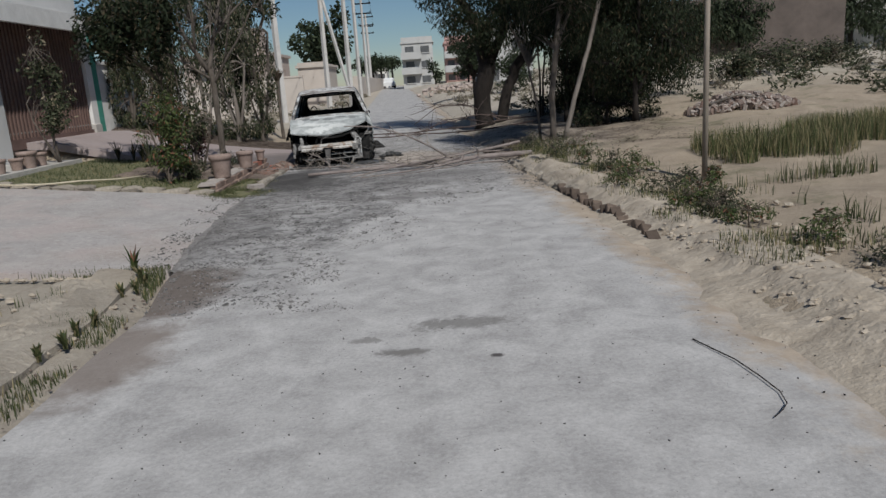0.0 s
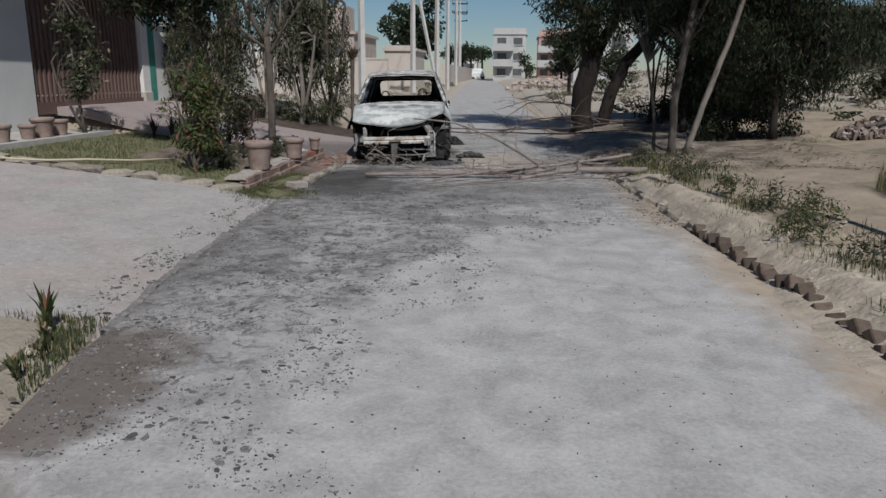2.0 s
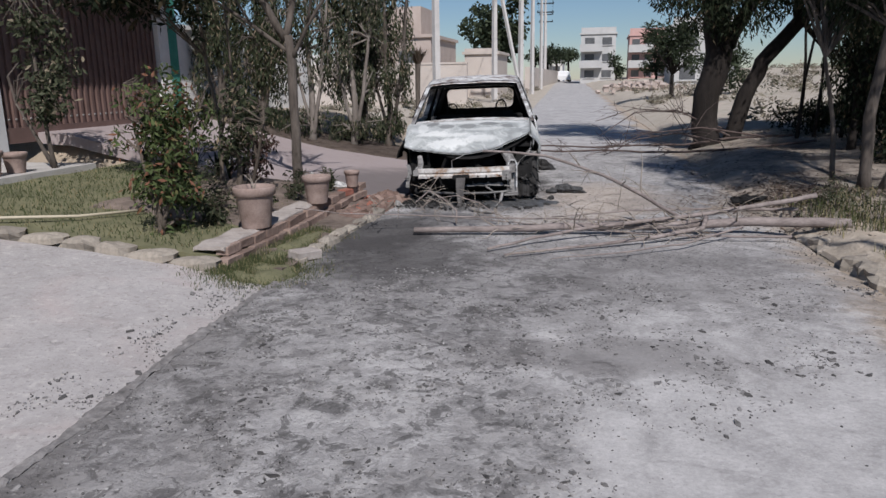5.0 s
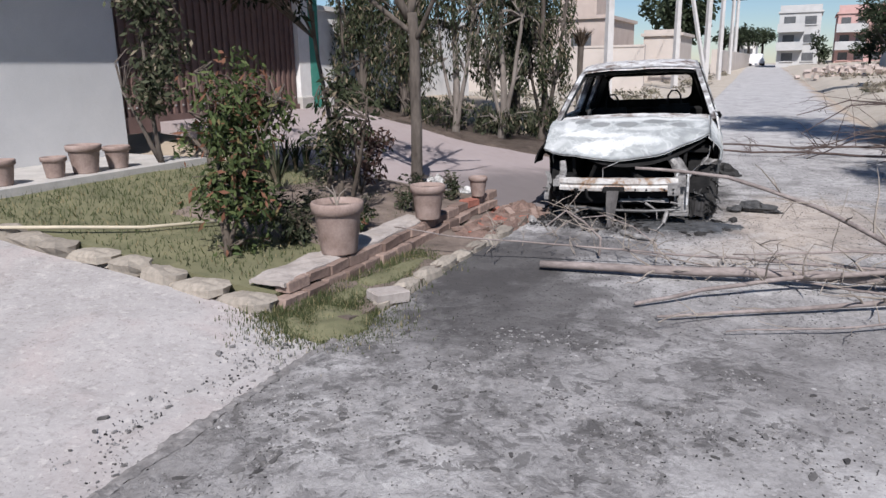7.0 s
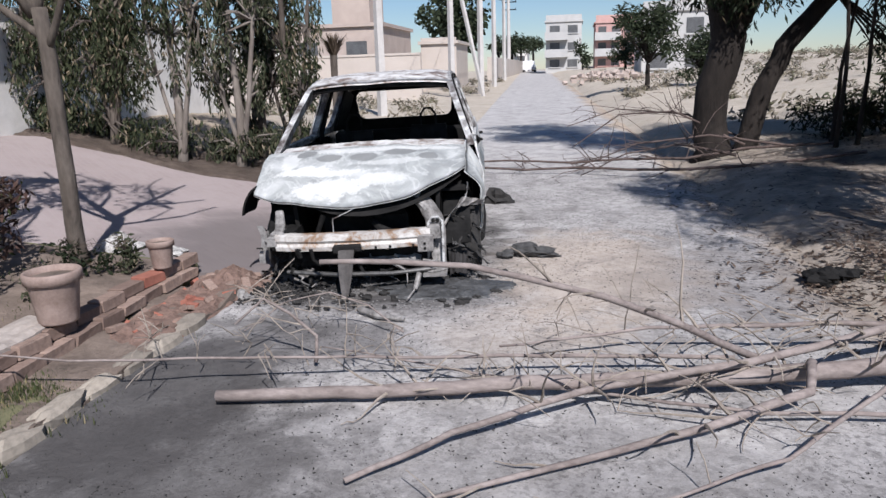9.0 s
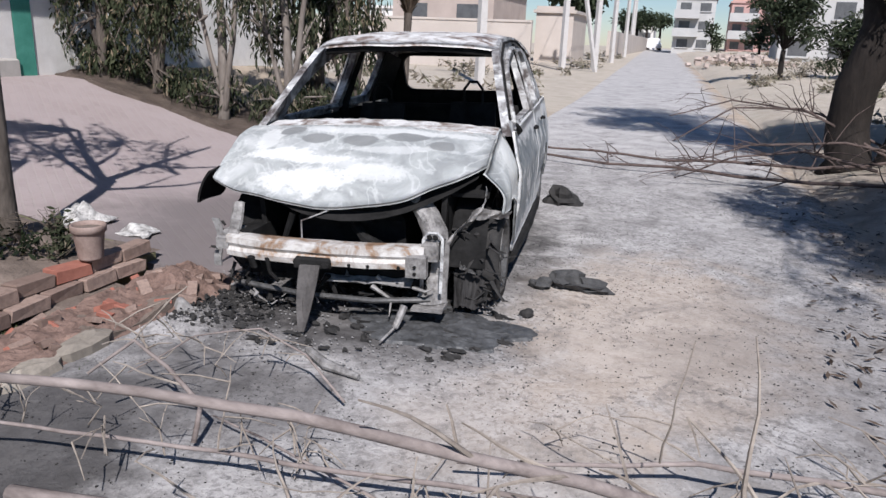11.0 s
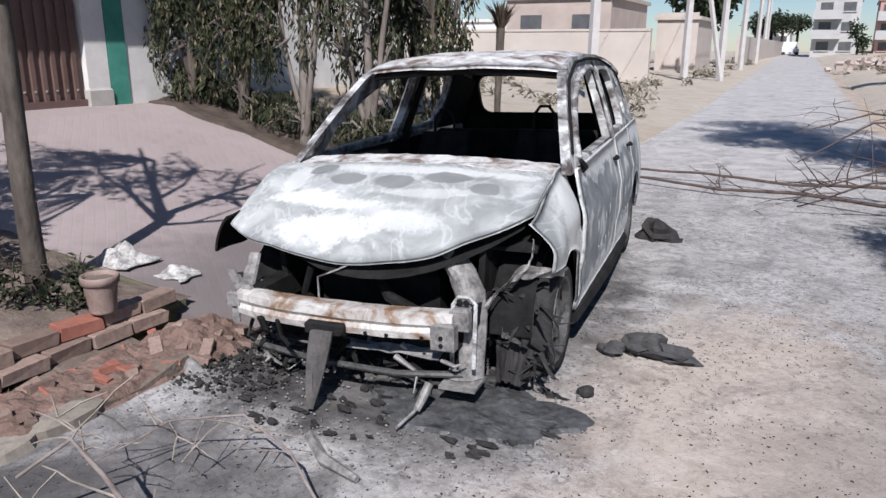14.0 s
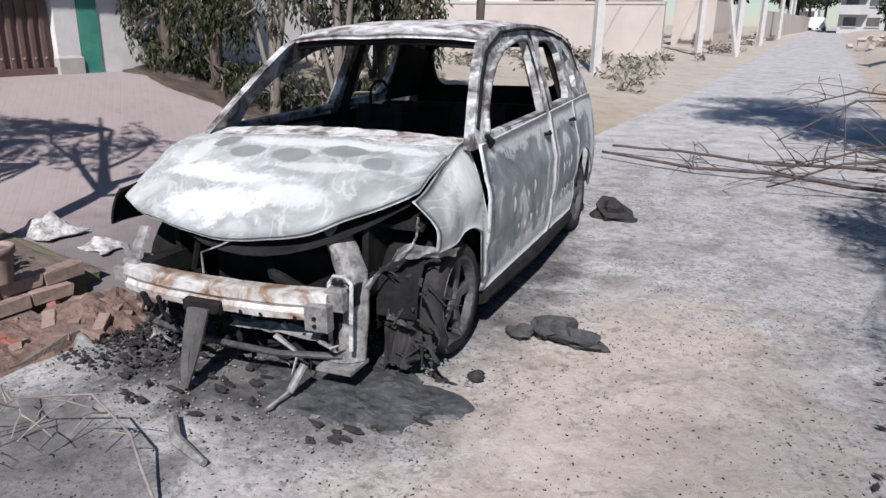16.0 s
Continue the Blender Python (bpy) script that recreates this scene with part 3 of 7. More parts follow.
# ---------- plan of the ground ----------
RY = [-80, 3, 5, 7.5, 10, 13, 16, 21, 30, 60, 100, 260]
RIGHT = [2.0, 1.92, 1.92, 1.8, 1.55, 1.3, 1.15, 1.0, 0.6, -0.9, -3.0, -11.0]
LEFT = [-2.1, -2.15, -2.2, -2.62, -2.85, -2.97, -3.05, -3.0, -3.2, -4.7, -6.8, -14.8]


def road_r(y):
    return float(np.interp(y, RY, RIGHT))


def road_l(y):
    return float(np.interp(y, RY, LEFT))


def slope(y):
    return 0.013 * min(max(y - 18.0, 0.0), 95.0)


def height(x, y):
    """Level of the finished ground."""
    h = slope(y)
    r, l = road_r(y), road_l(y)
    if x > r:
        e = x - r
        h += 0.10 * step(0.05, 0.45, e) + 0.035 * min(e, 7.0) + 0.12 * step(15, 22, y) * step(0, 1.5, e)
        h += 0.95 * step(5, 12, x) * step(17, 38, y)
        h += 0.10 * step(0.2, 1.2, e) * noise.noise(Vector((x * 0.9, y * 0.9, 3.0)))
    elif x < l:
        d = max(0.0, -3.0 - x)
        d = min(d, 6.0)
        a = 0.10 * d
        b = 0.075 * d + 0.02 * min(d, 4.8) ** 2
        w = step(14.7, 15.4, y)
        fade = 1 - step(22, 34, y)
        h += (a + (b - a) * w) * fade * step(5.0, 6.6, y + 0.0) + (0.08 * step(0.1, 0.7, l - x) * (1 - step(5.8, 6.4, y)))
    return h


# ---------- ground, road, drives ----------
def build_ground():
    xs = sorted(set([-600, -300, -150, -90, -60, -45, -35, -28, -22] + [-18 + 0.5 * i for i in range(16)] + [-10 + 0.25 * i for i in range(88)] + [12 + 0.7 * i for i in range(26)] + [32, 40, 55, 80, 120, 200, 400, 600]))
    ys = sorted(set([-200, -80, -40, -20, -12, -6, -3] + [-2 + 0.25 * i for i in range(112)] + [26 + 0.8 * i for i in range(34)] + [56, 62, 70, 80, 92, 105, 113, 120, 140, 180, 260, 400, 700, 1200]))
    mb = MB()
    vs = []
    for x in xs:
        for y in ys:
            h = height(x, y)
            l, r = road_l(y), road_r(y)
            if l - 0.02 < x < r + 0.02:
                h -= 0.07
            elif x <= l and 6.1 < y < 20.4 and x > -12:
                h -= 0.08
            else:
                h += 0.03 * noise.noise(Vector((x * 1.3, y * 1.3, 0))) - 0.012
            vs.append((x, y, h))
    w = len(ys)
    fs = [(i * w + j, (i + 1) * w + j, (i + 1) * w + j + 1, i * w + j + 1) for i in range(len(xs) - 1) for j in range(w - 1)]
    mb.add(vs, fs)
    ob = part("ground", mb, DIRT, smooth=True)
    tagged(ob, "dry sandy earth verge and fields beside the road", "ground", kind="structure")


def build_road():
    mb = MB()
    ys = [-60, -20, -8, -4] + [-3 + 0.3 * i for i in range(110)] + [31, 33, 36, 40, 46, 54, 64, 78, 95, 112, 150, 250]
    nx = 14
    vs = []
    for y in ys:
        l, r = road_l(y), road_r(y)
        for i in range(nx + 1):
            f = i / nx
            wob = 0.09 * noise.noise(Vector((0.0 if f < 0.5 else 9.0, y * 1.1, 0))) if i in (0, nx) else 0.0
            x = l + (r - l) * f + (wob if f > 0.5 else wob * 0.4)
            z = slope(y) + 0.012 * noise.noise(Vector((x * 0.7, y * 0.7, 5.0)))
            vs.append((x, y, z - (0.02 if i == nx else 0.0)))
    k = nx + 1
    fs = [(j * k + i, j * k + i + 1, (j + 1) * k + i + 1, (j + 1) * k + i) for j in range(len(ys) - 1) for i in range(nx)]
    mb.add(vs, fs)
    ob = part("road", mb, ROAD, smooth=True)
    tagged(ob, "worn pale concrete lane with soot stains, a painted shadow and scattered grit", "road", kind="structure")


def build_drives():
    def apron(u, v):
        y = 6.35 + u * 4.75
        l = road_l(y) - 0.02
        x = l + v * (-14 - l)
        return x, y + 0.05 * noise.noise(Vector((x, y, 1))), height(min(x, -3.0), 9.0) - 0.004 + 0.012 * noise.noise(Vector((x * 0.8, y * 0.8, 2)))

    mb = MB().sheet(apron, 18, 40, (0, 0, -0.12))
    tagged(part("pavement_apron", mb, APRON, smooth=False), "dusty pale concrete forecourt sloping up from the road", "driveway", kind="structure")

    def ramp(u, v):
        y = 14.95 + u * 3.95
        l = road_l(y) - 0.03
        x = l + v * (-8.34 - l)
        edge = 0.12 * noise.noise(Vector((x * 0.8, 0, 4))) * (1 if u in (0, 1) else 0)
        return x, y + edge, height(x, 16.5) + 0.004 + 0.01 * noise.noise(Vector((x, y, 2)))

    mb = MB().sheet(ramp, 16, 30, (0, 0, -0.15))
    tagged(part("pavement_ramp", mb, PAVERS), "pinkish clay-paved ramp up to the gate", "driveway", kind="structure")


def build_joint():
    """Earth and weeds that fill the joint between road and forecourt."""
    def fn(u, v):
        y = 6.3 + 5.0 * u
        w = max(0.006, 0.03 + 0.06 * max(0.0, noise.noise(Vector((y * 2.1, 0, 3))) - 0.02) + 0.022 * noise.noise(Vector((y * 7, 0, 1))) + 0.015 * noise.noise(Vector((y * 19, 0, 1 + 5 * round(v)))))
        x = road_l(y) - 0.02 + (v - 0.5) * 2 * w + 0.035 * noise.noise(Vector((y * 1.3, 4, 0)))
        return x, y, 0.003 + 0.008 * math.sin(math.pi * v) + 0.012 * noise.noise(Vector((x * 20, y * 20, 0)))

    tagged(part("joint_earth", MB().sheet(fn, 240, 4), JOINT), "dark earth in the joint between road and forecourt", "earth", kind="structure")


build_joint()
build_ground()
build_road()
build_drives()

# ---------- house front on the left ----------


def build_house():
    zb = 0.2
    house = thing("house", "grey plastered house front with canopy and brown gate", "house")
    part("wall", MB().box(-8.63, -8.28, 2.0, 14.33, zb, 6.2), PLASTER, house)
    part("wall", MB().box(-8.63, -8.28, 14.33, 18.0, 3.3, 6.2), PLASTER, house)
    part("roof", MB().box(-13, -8.2, 2.0, 18.3, 6.2, 6.4), CONCRETE, house)
    part("canopy", MB().box(-8.28, -7.76, 2.0, 17.95, 3.22, 3.45).box(-7.77, -7.69, 2.0, 17.95, 3.12, 3.47), WHITE, house, "white-edged concrete canopy slab")
    part("wall", MB().box(-13, -8.63, 18.0, 18.25, zb, 6.2), PLASTER, house)
    part("wall", MB().box(-13, -8.63, 2.0, 2.2, zb, 6.2), PLASTER, house)
    gate = part("gate", MB().box(-8.42, -8.36, 14.36, 17.98, 0.76, 3.3), GATE, house, "brown painted sheet steel gate with vertical ribs")
    for i in range(27):
        y = 14.42 + i * 0.132
        part("rib", MB().box(-8.36, -8.325, y, y + 0.05, 0.95, 3.28, bevel=0.008), GATE, gate)
        part("stud", MB().lathe([(0.0, 0.02), (0.014, 0.012), (0.018, 0)], 8), STEEL, gate).matrix_basis = pose(-8.325, y + 0.025, 1.06, 0, 90, 0)
    part("bottom_rail", MB().box(-8.36, -8.31, 14.36, 17.98, 0.74, 0.95), GATE, gate)
    post = part("gatepost", MB().box(-8.6, -8.28, 18.0, 18.3, 0.5, 3.52, bevel=0.03), WHITE, house, "flaking white gatepost")
    part("plinth", MB().box(-8.62, -8.25, 17.985, 18.31, 0.5, 1.08, bevel=0.03), CONCRETE, post)
    part("pilaster", MB().box(-8.58, -8.28, 18.312, 18.58, 0.5, 3.5), GREEN, house, "green painted pilaster")


build_house()
wall = part("boundary_wall", MB().box(-8.5, -8.3, 18.585, 25.0, 0.4, 2.5).box(-8.55, -8.25, 18.585, 25.0, 2.5, 2.58), WHITE)
tagged(wall, "chalky white boundary wall behind the hedge", "wall", kind="structure")

# low earth-covered ledge beside the near road
tagged(part("roadside_ledge", MB().sheet(lambda u, v: (road_l(2.0 + 4.2 * u) - 0.28 - 0.34 * v + 0.03 * noise.noise(Vector((u * 9, v, 0))), 2.0 + 4.2 * u, 0.10 - 0.05 * (1 - v) ** 2 + 0.02 * noise.noise(Vector((u * 14, v * 2, 1)))), 40, 4, (0, 0, -0.14)), DIRT), "low crumbling ledge beside the road", "ledge", kind="structure")

# ledge along the house wall
tagged(part("ledge", MB().sheet(lambda u, v: (-8.28 + v * 1.33, 8.0 + u * 6.3, height(-7.4, 10) + 0.07), 12, 2, (0, 0, -0.3)), CONCRETE), "low concrete ledge along the house wall", "ledge", kind="structure")

# ---------- garden bed ----------


def bed_top(x, y):
    d = max(0.0, -3.0 - x)
    return 0.1 * min(d, 4.2) + 0.045


def build_bed():
    def lawn(u, v):
        x, y = -6.95 + v * 3.38, 11.3 + u * 3.75
        return x, y, bed_top(x, y) + 0.02 * noise.noise(Vector((x * 1.5, y * 1.5, 0)))

    tagged(part("lawn", MB().sheet(lawn, 24, 22, (0, 0, -0.2)), LAWN, smooth=False), "small patchy lawn of short dusty grass", "lawn", kind="structure")

    def soil(u, v):
        x = -5.6 + v * 2.03
        y = 12.3 + u * 2.8
        return x, y, bed_top(x, y) + 0.035 + 0.05 * noise.noise(Vector((x * 2.5, y * 2.5, 1))) - 0.05 * (1 if u in (0, 1) or v in (0, 1) else 0)

    tagged(part("garden_soil", MB().sheet(soil, 18, 14), SOIL), "dark soil under the shrubs", "soil", kind="structure")

    def strip(u, v):
        x, y = -3.47 + v * 0.5, 11.25 + u * 3.3
        return x, y, 0.035 + 0.015 * step(0.55, 1.0, u) + 0.05 * noise.noise(Vector((x * 3, y * 3, 1)))

    tagged(part("verge_strip", MB().sheet(strip, 30, 8, (0, 0, -0.15)), SOIL), "narrow strip of earth and grass beside the road", "verge", kind="structure")


def grass_patch(cx, cy, rx, ry, h):
    def fn(u, v):
        a = 2 * math.pi * u
        q = v * (1 + 0.3 * noise.noise(Vector((math.cos(a) * 1.5 + cx, math.sin(a) * 1.5, cy))))
        x, y = cx + rx * q * math.cos(a), cy + ry * q * math.sin(a)
        return x, y, 0.03 + h * (1 - v * v) + 0.02 * noise.noise(Vector((x * 9, y * 9, 0))) * (1 - v ** 3) - 0.05 * v ** 4

    tagged(part("turf", MB().sheet(fn, 40, 10), LAWN), "low green turf at the corner of the earth strip", "turf", kind="structure")


    # strip of dark soil that stands in for the shade at the hedge's foot
    def hedge_shade_soil(u, v):
        x, y = -8.28 + 4.73 * v, 18.75 + 1.7 * u
        p = Vector((x, y, 0))
        return x, y + 0.12 * noise.noise(p * 1.3) * (1 - u), height(x, 18.6 + 0.6 * u) + 0.012 + 0.05 * math.sin(math.pi * u) + 0.04 * noise.noise(p * 4) - (0.05 if u in (0, 1) else 0)

    tagged(part("hedge_shade_soil", MB().sheet(hedge_shade_soil, 20, 50, (0, 0, -0.2)), SOIL), "dark soil strip laid as the shade under the hedge", "soil", kind="structure")


build_bed()
grass_patch(-3.16, 11.22, 0.42, 0.34, 0.012)
grass_patch(-3.25, 12.1, 0.15, 0.85, 0.035)


def brick_mesh(name, l, w, h, seed, mat):
    mb = MB()
    b = 0.008
    mb.box(-l / 2, l / 2, -w / 2, w / 2, 0, h, bevel=b)
    r = random.Random(seed)
    k = 0.028 if w > 0.15 else 0.006
    mb.v = [(x + r.uniform(-k, k), y + r.uniform(-k, k), z + r.uniform(-k, k) * 0.8) for x, y, z in mb.v]
    me = mb.mesh(name)
    me.materials.append(mat)
    return me


def rock_mesh(name, l, w, h, seed, mat):
    """A blocky stone with broken faces."""
    mb = MB()
    nu, nv = 10, 6
    vs = []
    for j in range(nv + 1):
        th = math.pi * j / nv
        for k in range(nu):
            ph = 2 * math.pi * (k + 0.5) / nu
            d = Vector((math.sin(th) * math.cos(ph), math.sin(th) * math.sin(ph), math.cos(th)))
            m = (abs(d.x) ** 5 + abs(d.y) ** 5 + abs(d.z) ** 5) ** 0.2
            q = d / m * (1 + 0.22 * noise.noise(d * 1.6 + Vector((seed, seed * 2.3, 0))) + 0.14 * noise.noise(d * 4.5 + Vector((0, seed, seed))))
            vs.append((q.x * l / 2, q.y * w / 2, (q.z + 1) * h / 2))
    mb.add(vs, [(j * nu + k, j * nu + nu + k, j * nu + nu + (k + 1) % nu, j * nu + (k + 1) % nu) for j in range(nv) for k in range(nu)])
    me = mb.mesh(name)
    me.materials.append(mat)
    return me


def build_edging():
    """Brick and stone rims of the bed and of the strip by the road."""
    r = random.Random(3)
    bricks = [brick_mesh("brick", 0.225, 0.11, 0.07, i, BRICK) for i in range(4)]
    teeth = [brick_mesh("brick", 0.16 + 0.02 * i, 0.11, 0.07, 50 + i, OLDBRICK) for i in range(4)]
    red = brick_mesh("brick", 0.225, 0.11, 0.07, 9, REDBRICK)
    edge = thing("brick_edging", "two courses of old dusty bricks edging the garden bed", "edging")
    y = 11.35
    while y < 14.75:
        for c in range(2):
            x = -3.54 + (0.05 if c == 0 else 0.0)
            me = red if (c == 1 and 14.2 < y < 14.42) else r.choice(bricks)
            ob = new("brick", me)
            ob.parent = edge
            zz = 0.03 + 0.05 * step(12.5, 14.5, y) + c * 0.078
            ob.matrix_basis = pose(x + r.uniform(-0.012, 0.012), y + (0.11 if c else 0), zz, r.uniform(-2, 2), r.uniform(-3, 3), 90 + r.uniform(-4, 4))
        y += 0.238
    def coping(u, v):
        y = 11.32 + 2.1 * u
        p = Vector((v * 0.4, y, 0))
        x = -3.79 + (0.275 - 0.03 * u) * v + 0.03 * noise.noise(p * 4) * (1 if v in (0, 1) else 0)
        return x, y, 0.188 + 0.03 * u + 0.014 * noise.noise(p * 5) + 0.01 * noise.noise(p * 13) - (0.014 if v in (0, 1) else 0)

    part("coping", MB().sheet(coping, 60, 10, (0, 0, -0.03)), DUSTYSTONE, edge, "worn pale mortar coping on the bricks")
    stones = [rock_mesh("stone", 0.33, 0.21, 0.14, 20 + i, STONE) for i in range(6)]
    rim = thing("stone_edging", "rough stone and concrete rim along the forecourt", "edging")
    x = -3.5
    slabs = [rock_mesh("stone", 0.34 + 0.05 * i, 0.24, 0.13, 70 + i, STONE) for i in range(4)]
    while x > -6.9:
        i = r.randrange(4)
        l = 0.3 + 0.05 * i
        ob = new("stone", slabs[i] if r.random() < 0.75 else r.choice(stones))
        ob.parent = rim
        ob.matrix_basis = pose(x - l / 2, 11.22 + r.uniform(-0.035, 0.035), bed_top(x, 11.2) - 0.1 + r.uniform(-0.015, 0.008), r.uniform(-4, 4), r.uniform(-2, 2), r.uniform(-5, 5))
        x -= l - 0.015
    kerb = thing("low_kerb", "low broken concrete kerb of the earth strip", "kerb")
    y = 11.75
    while y < 14.0:
        ob = new("stone", r.choice(stones))
        ob.parent = kerb
        ob.matrix_basis = pose(-3.0 + r.uniform(-0.02, 0.02), y, -0.075 + r.uniform(-0.012, 0.012), r.uniform(-3, 3), r.uniform(-4, 4), 90 + r.uniform(-6, 6)) @ Matrix.Diagonal((1, 0.6, 1, 1))
        y += 0.3
    ob = new("stone", brick_mesh("stone", 0.24, 0.145, 0.07, 44, DUSTYSTONE))
    ob.parent = kerb
    ob.matrix_basis = pose(-2.97, 11.72, 0.02, 4, 3, 60)
    # brick rubble at the end of the edging
    heap = thing("brick_rubble", "heap of broken bricks and earth at the end of the edging", "rubble")
    mb = MB()
    def lump(u, v):
        a, q = 2 * math.pi * u, v
        x, y = -3.16 + 0.32 * q * math.cos(a), 14.72 + 0.42 * q * math.sin(a)
        p = Vector((x, y, 0))
        return x, y, -0.03 + 0.17 * (1 - q * q) + (0.05 * noise.noise(p * 6) + 0.03 * noise.noise(p * 15) + 0.02 * noise.noise(p * 34)) * (1 - q ** 4)

    mb.sheet(lump, 44, 20)
    part("earth", mb, RUBBLE, heap)
    def apron_earth(u, v):
        x, y = -3.44 + 0.52 * u, 13.25 + 1.45 * v
        p = Vector((x, y, 0))
        k = min(1.0, 6 * u, 6 * (1 - u), 5 * v, 6 * (1 - v))
        return x, y, 0.02 + 0.075 * k * (1 - 0.5 * u) * (0.45 + 0.55 * v) + (0.03 * noise.noise(p * 5) + 0.025 * noise.noise(p * 14) + 0.012 * noise.noise(p * 33)) * k - 0.06 * (1 - k)

    part("earth", MB().sheet(apron_earth, 26, 60), RUBBLE, heap)
    for i in range(40):
        ob = new("brick", r.choice(bricks) if i % 3 else red)
        ob.parent = heap
        s = r.uniform(0.15, 0.55)
        ob.matrix_basis = pose(r.uniform(-3.42, -3.0), 13.4 + 1.35 * r.random() ** 0.7, 0.045 + r.uniform(-0.01, 0.02), r.uniform(-25, 25), r.uniform(-25, 25), r.uniform(0, 360)) @ Matrix.Diagonal((s, s, s, 1))
    for i in range(26):
        ob = new("brick", r.choice(bricks))
        ob.parent = heap
        s = r.uniform(0.2, 0.6)
        a, q = r.uniform(0, 6.28), r.uniform(0, 1) ** 0.6
        xx, yy = -3.16 + 0.3 * q * math.cos(a), 14.7 + 0.4 * q * math.sin(a)
        ob.matrix_basis = pose(xx, yy, 0.11 * (1 - q * q) - 0.01, r.uniform(-25, 25), r.uniform(-25, 25), r.uniform(0, 360)) @ Matrix.Diagonal((s, s, s, 1))
    def ridge(u, v):
        y = 1.0 + 12.5 * u
        p0 = Vector((y * 0.8, 0, 2))
        near = step(8.6, 7.2, y)
        inner = road_r(y) + 0.03 - near * max(0.14, 0.2 + 0.3 * noise.noise(p0) + 0.14 * noise.noise(p0 * 4) + 0.06 * noise.noise(p0 * 13))
        x = inner + (road_r(y) + 0.75 - inner) * v
        p = Vector((x, y, 0))
        base = max(height(x, y), 0.012 * noise.noise(Vector((x * 0.7, y * 0.7, 5.0)))) if near > 0.01 else height(x, y)
        top = 0.075 * step(7.4, 9.0, y) * step(13.5, 12.0, y) * min(1.0, v * 4) * step(1.0, 0.45, v)
        rough = (0.03 * noise.noise(p * 2.2) + 0.012 * noise.noise(p * 9) + 0.006 * noise.noise(p * 25)) * min(1, v * 2.5) * min(1, (1 - v) * 5)
        return x, y, base - 0.024 * (1 - min(1.0, v * (5 if near > 0.5 else 26))) - (0.03 if v == 1 else 0) + 0.012 * near * min(1, v * 6) + top * (0.8 + 0.7 * noise.noise(p * 2.6)) + rough

    tagged(part("sand_ridge", MB().sheet(ridge, 420, 26), DUST), "low ridge of pale earth behind the kerb", "earth", kind="structure")
    def bank(u, v):
        y = 2.4 + 3.75 * u
        x = road_l(y) - 0.3 - 0.62 * v + 0.1 * noise.noise(Vector((y * 1.7, 0, 8)))
        p = Vector((x, y, 0))
        top = 0.05 * math.sin(math.pi * v) ** 0.8 * step(1.0, 0.9, u)
        return x, y, height(x, y) - 0.012 + top * (0.8 + 0.6 * noise.noise(p * 3)) + (0.03 * noise.noise(p * 9) + 0.02 * noise.noise(p * 21)) * math.sin(math.pi * v)

    tagged(part("sand_bank", MB().sheet(bank, 170, 30), DIRT), "low bank of pale earth beside the road", "earth", kind="structure")
    # broken kerb on the other side of the road
    k2 = thing("stone_kerb", "broken pale stone kerb beside the sandy verge", "kerb")
    for i in range(23):
        y = 6.35 + 0.15 * i
        ob = new("brick", r.choice(teeth))
        ob.parent = k2
        ob.matrix_basis = pose(road_r(y) + 0.06 + r.uniform(-0.02, 0.02), y, -0.045 + r.uniform(-0.03, 0.02), 45 + r.uniform(-18, 18), r.uniform(-12, 12), r.uniform(-12, 12)) @ pose(0, 0, 0, 0, 0, 90)
    y = 9.3
    big = [rock_mesh("stone", 0.3, 0.26, 0.21, 60 + i, STONE) for i in range(7)]
    while y < 13.4:
        ob = new("stone", r.choice(big))
        ob.parent = k2
        dx = (road_r(y + 0.2) - road_r(y)) / 0.2
        ob.matrix_basis = pose(road_r(y) + 0.16 + r.uniform(-0.05, 0.05), y, -0.11 + r.uniform(-0.06, 0.02), r.uniform(-9, 9), r.uniform(-10, 10), 90 - math.degrees(math.atan(dx)) + r.uniform(-20, 20)) @ Matrix.Diagonal((r.uniform(0.6, 1.0), r.uniform(0.65, 1.1), r.uniform(0.8, 1.1), 1))
        y += r.uniform(0.15, 0.23)


# ---------- flower pots ----------


def flower_pot(at, rad, h, label, tilt=0.0):
    pot = thing("flower_pot", label, "flower pot", at, rng.uniform(0, 360), "terracotta pots")
    p = [(0.0, 0.0), (rad * 0.68, 0.0), (rad * 0.7, 0.01), (rad * 0.88, h * 0.76), (rad * 0.9, h * 0.78)]
    part("body", MB().lathe(p, 24), TERRA, pot, smooth=True)
    part("rim", MB().lathe([(rad * 0.88, h * 0.78), (rad * 1.0, h * 0.8), (rad * 1.02, h * 0.97), (rad * 0.98, h), (rad * 0.88, h), (rad * 0.85, h * 0.86)], 24), TERRA, pot, smooth=True)
    part("soil", MB().lathe([(rad * 0.86, h * 0.88), (0.0, h * 0.9)], 24), SOIL, pot)
    return pot


def stem_in_pot(pot, h, zt, n, s):
    mb = MB()
    for k in range(n):
        a = rng.uniform(0, 6.28)
        mb.tube([(0, 0, zt * 0.9), (0.03 * math.cos(a), 0.03 * math.sin(a), zt + h * 0.5), (0.1 * math.cos(a), 0.1 * math.sin(a), zt + h)], [0.007, 0.003], 5)
    part("stem", mb, TWIG, pot)


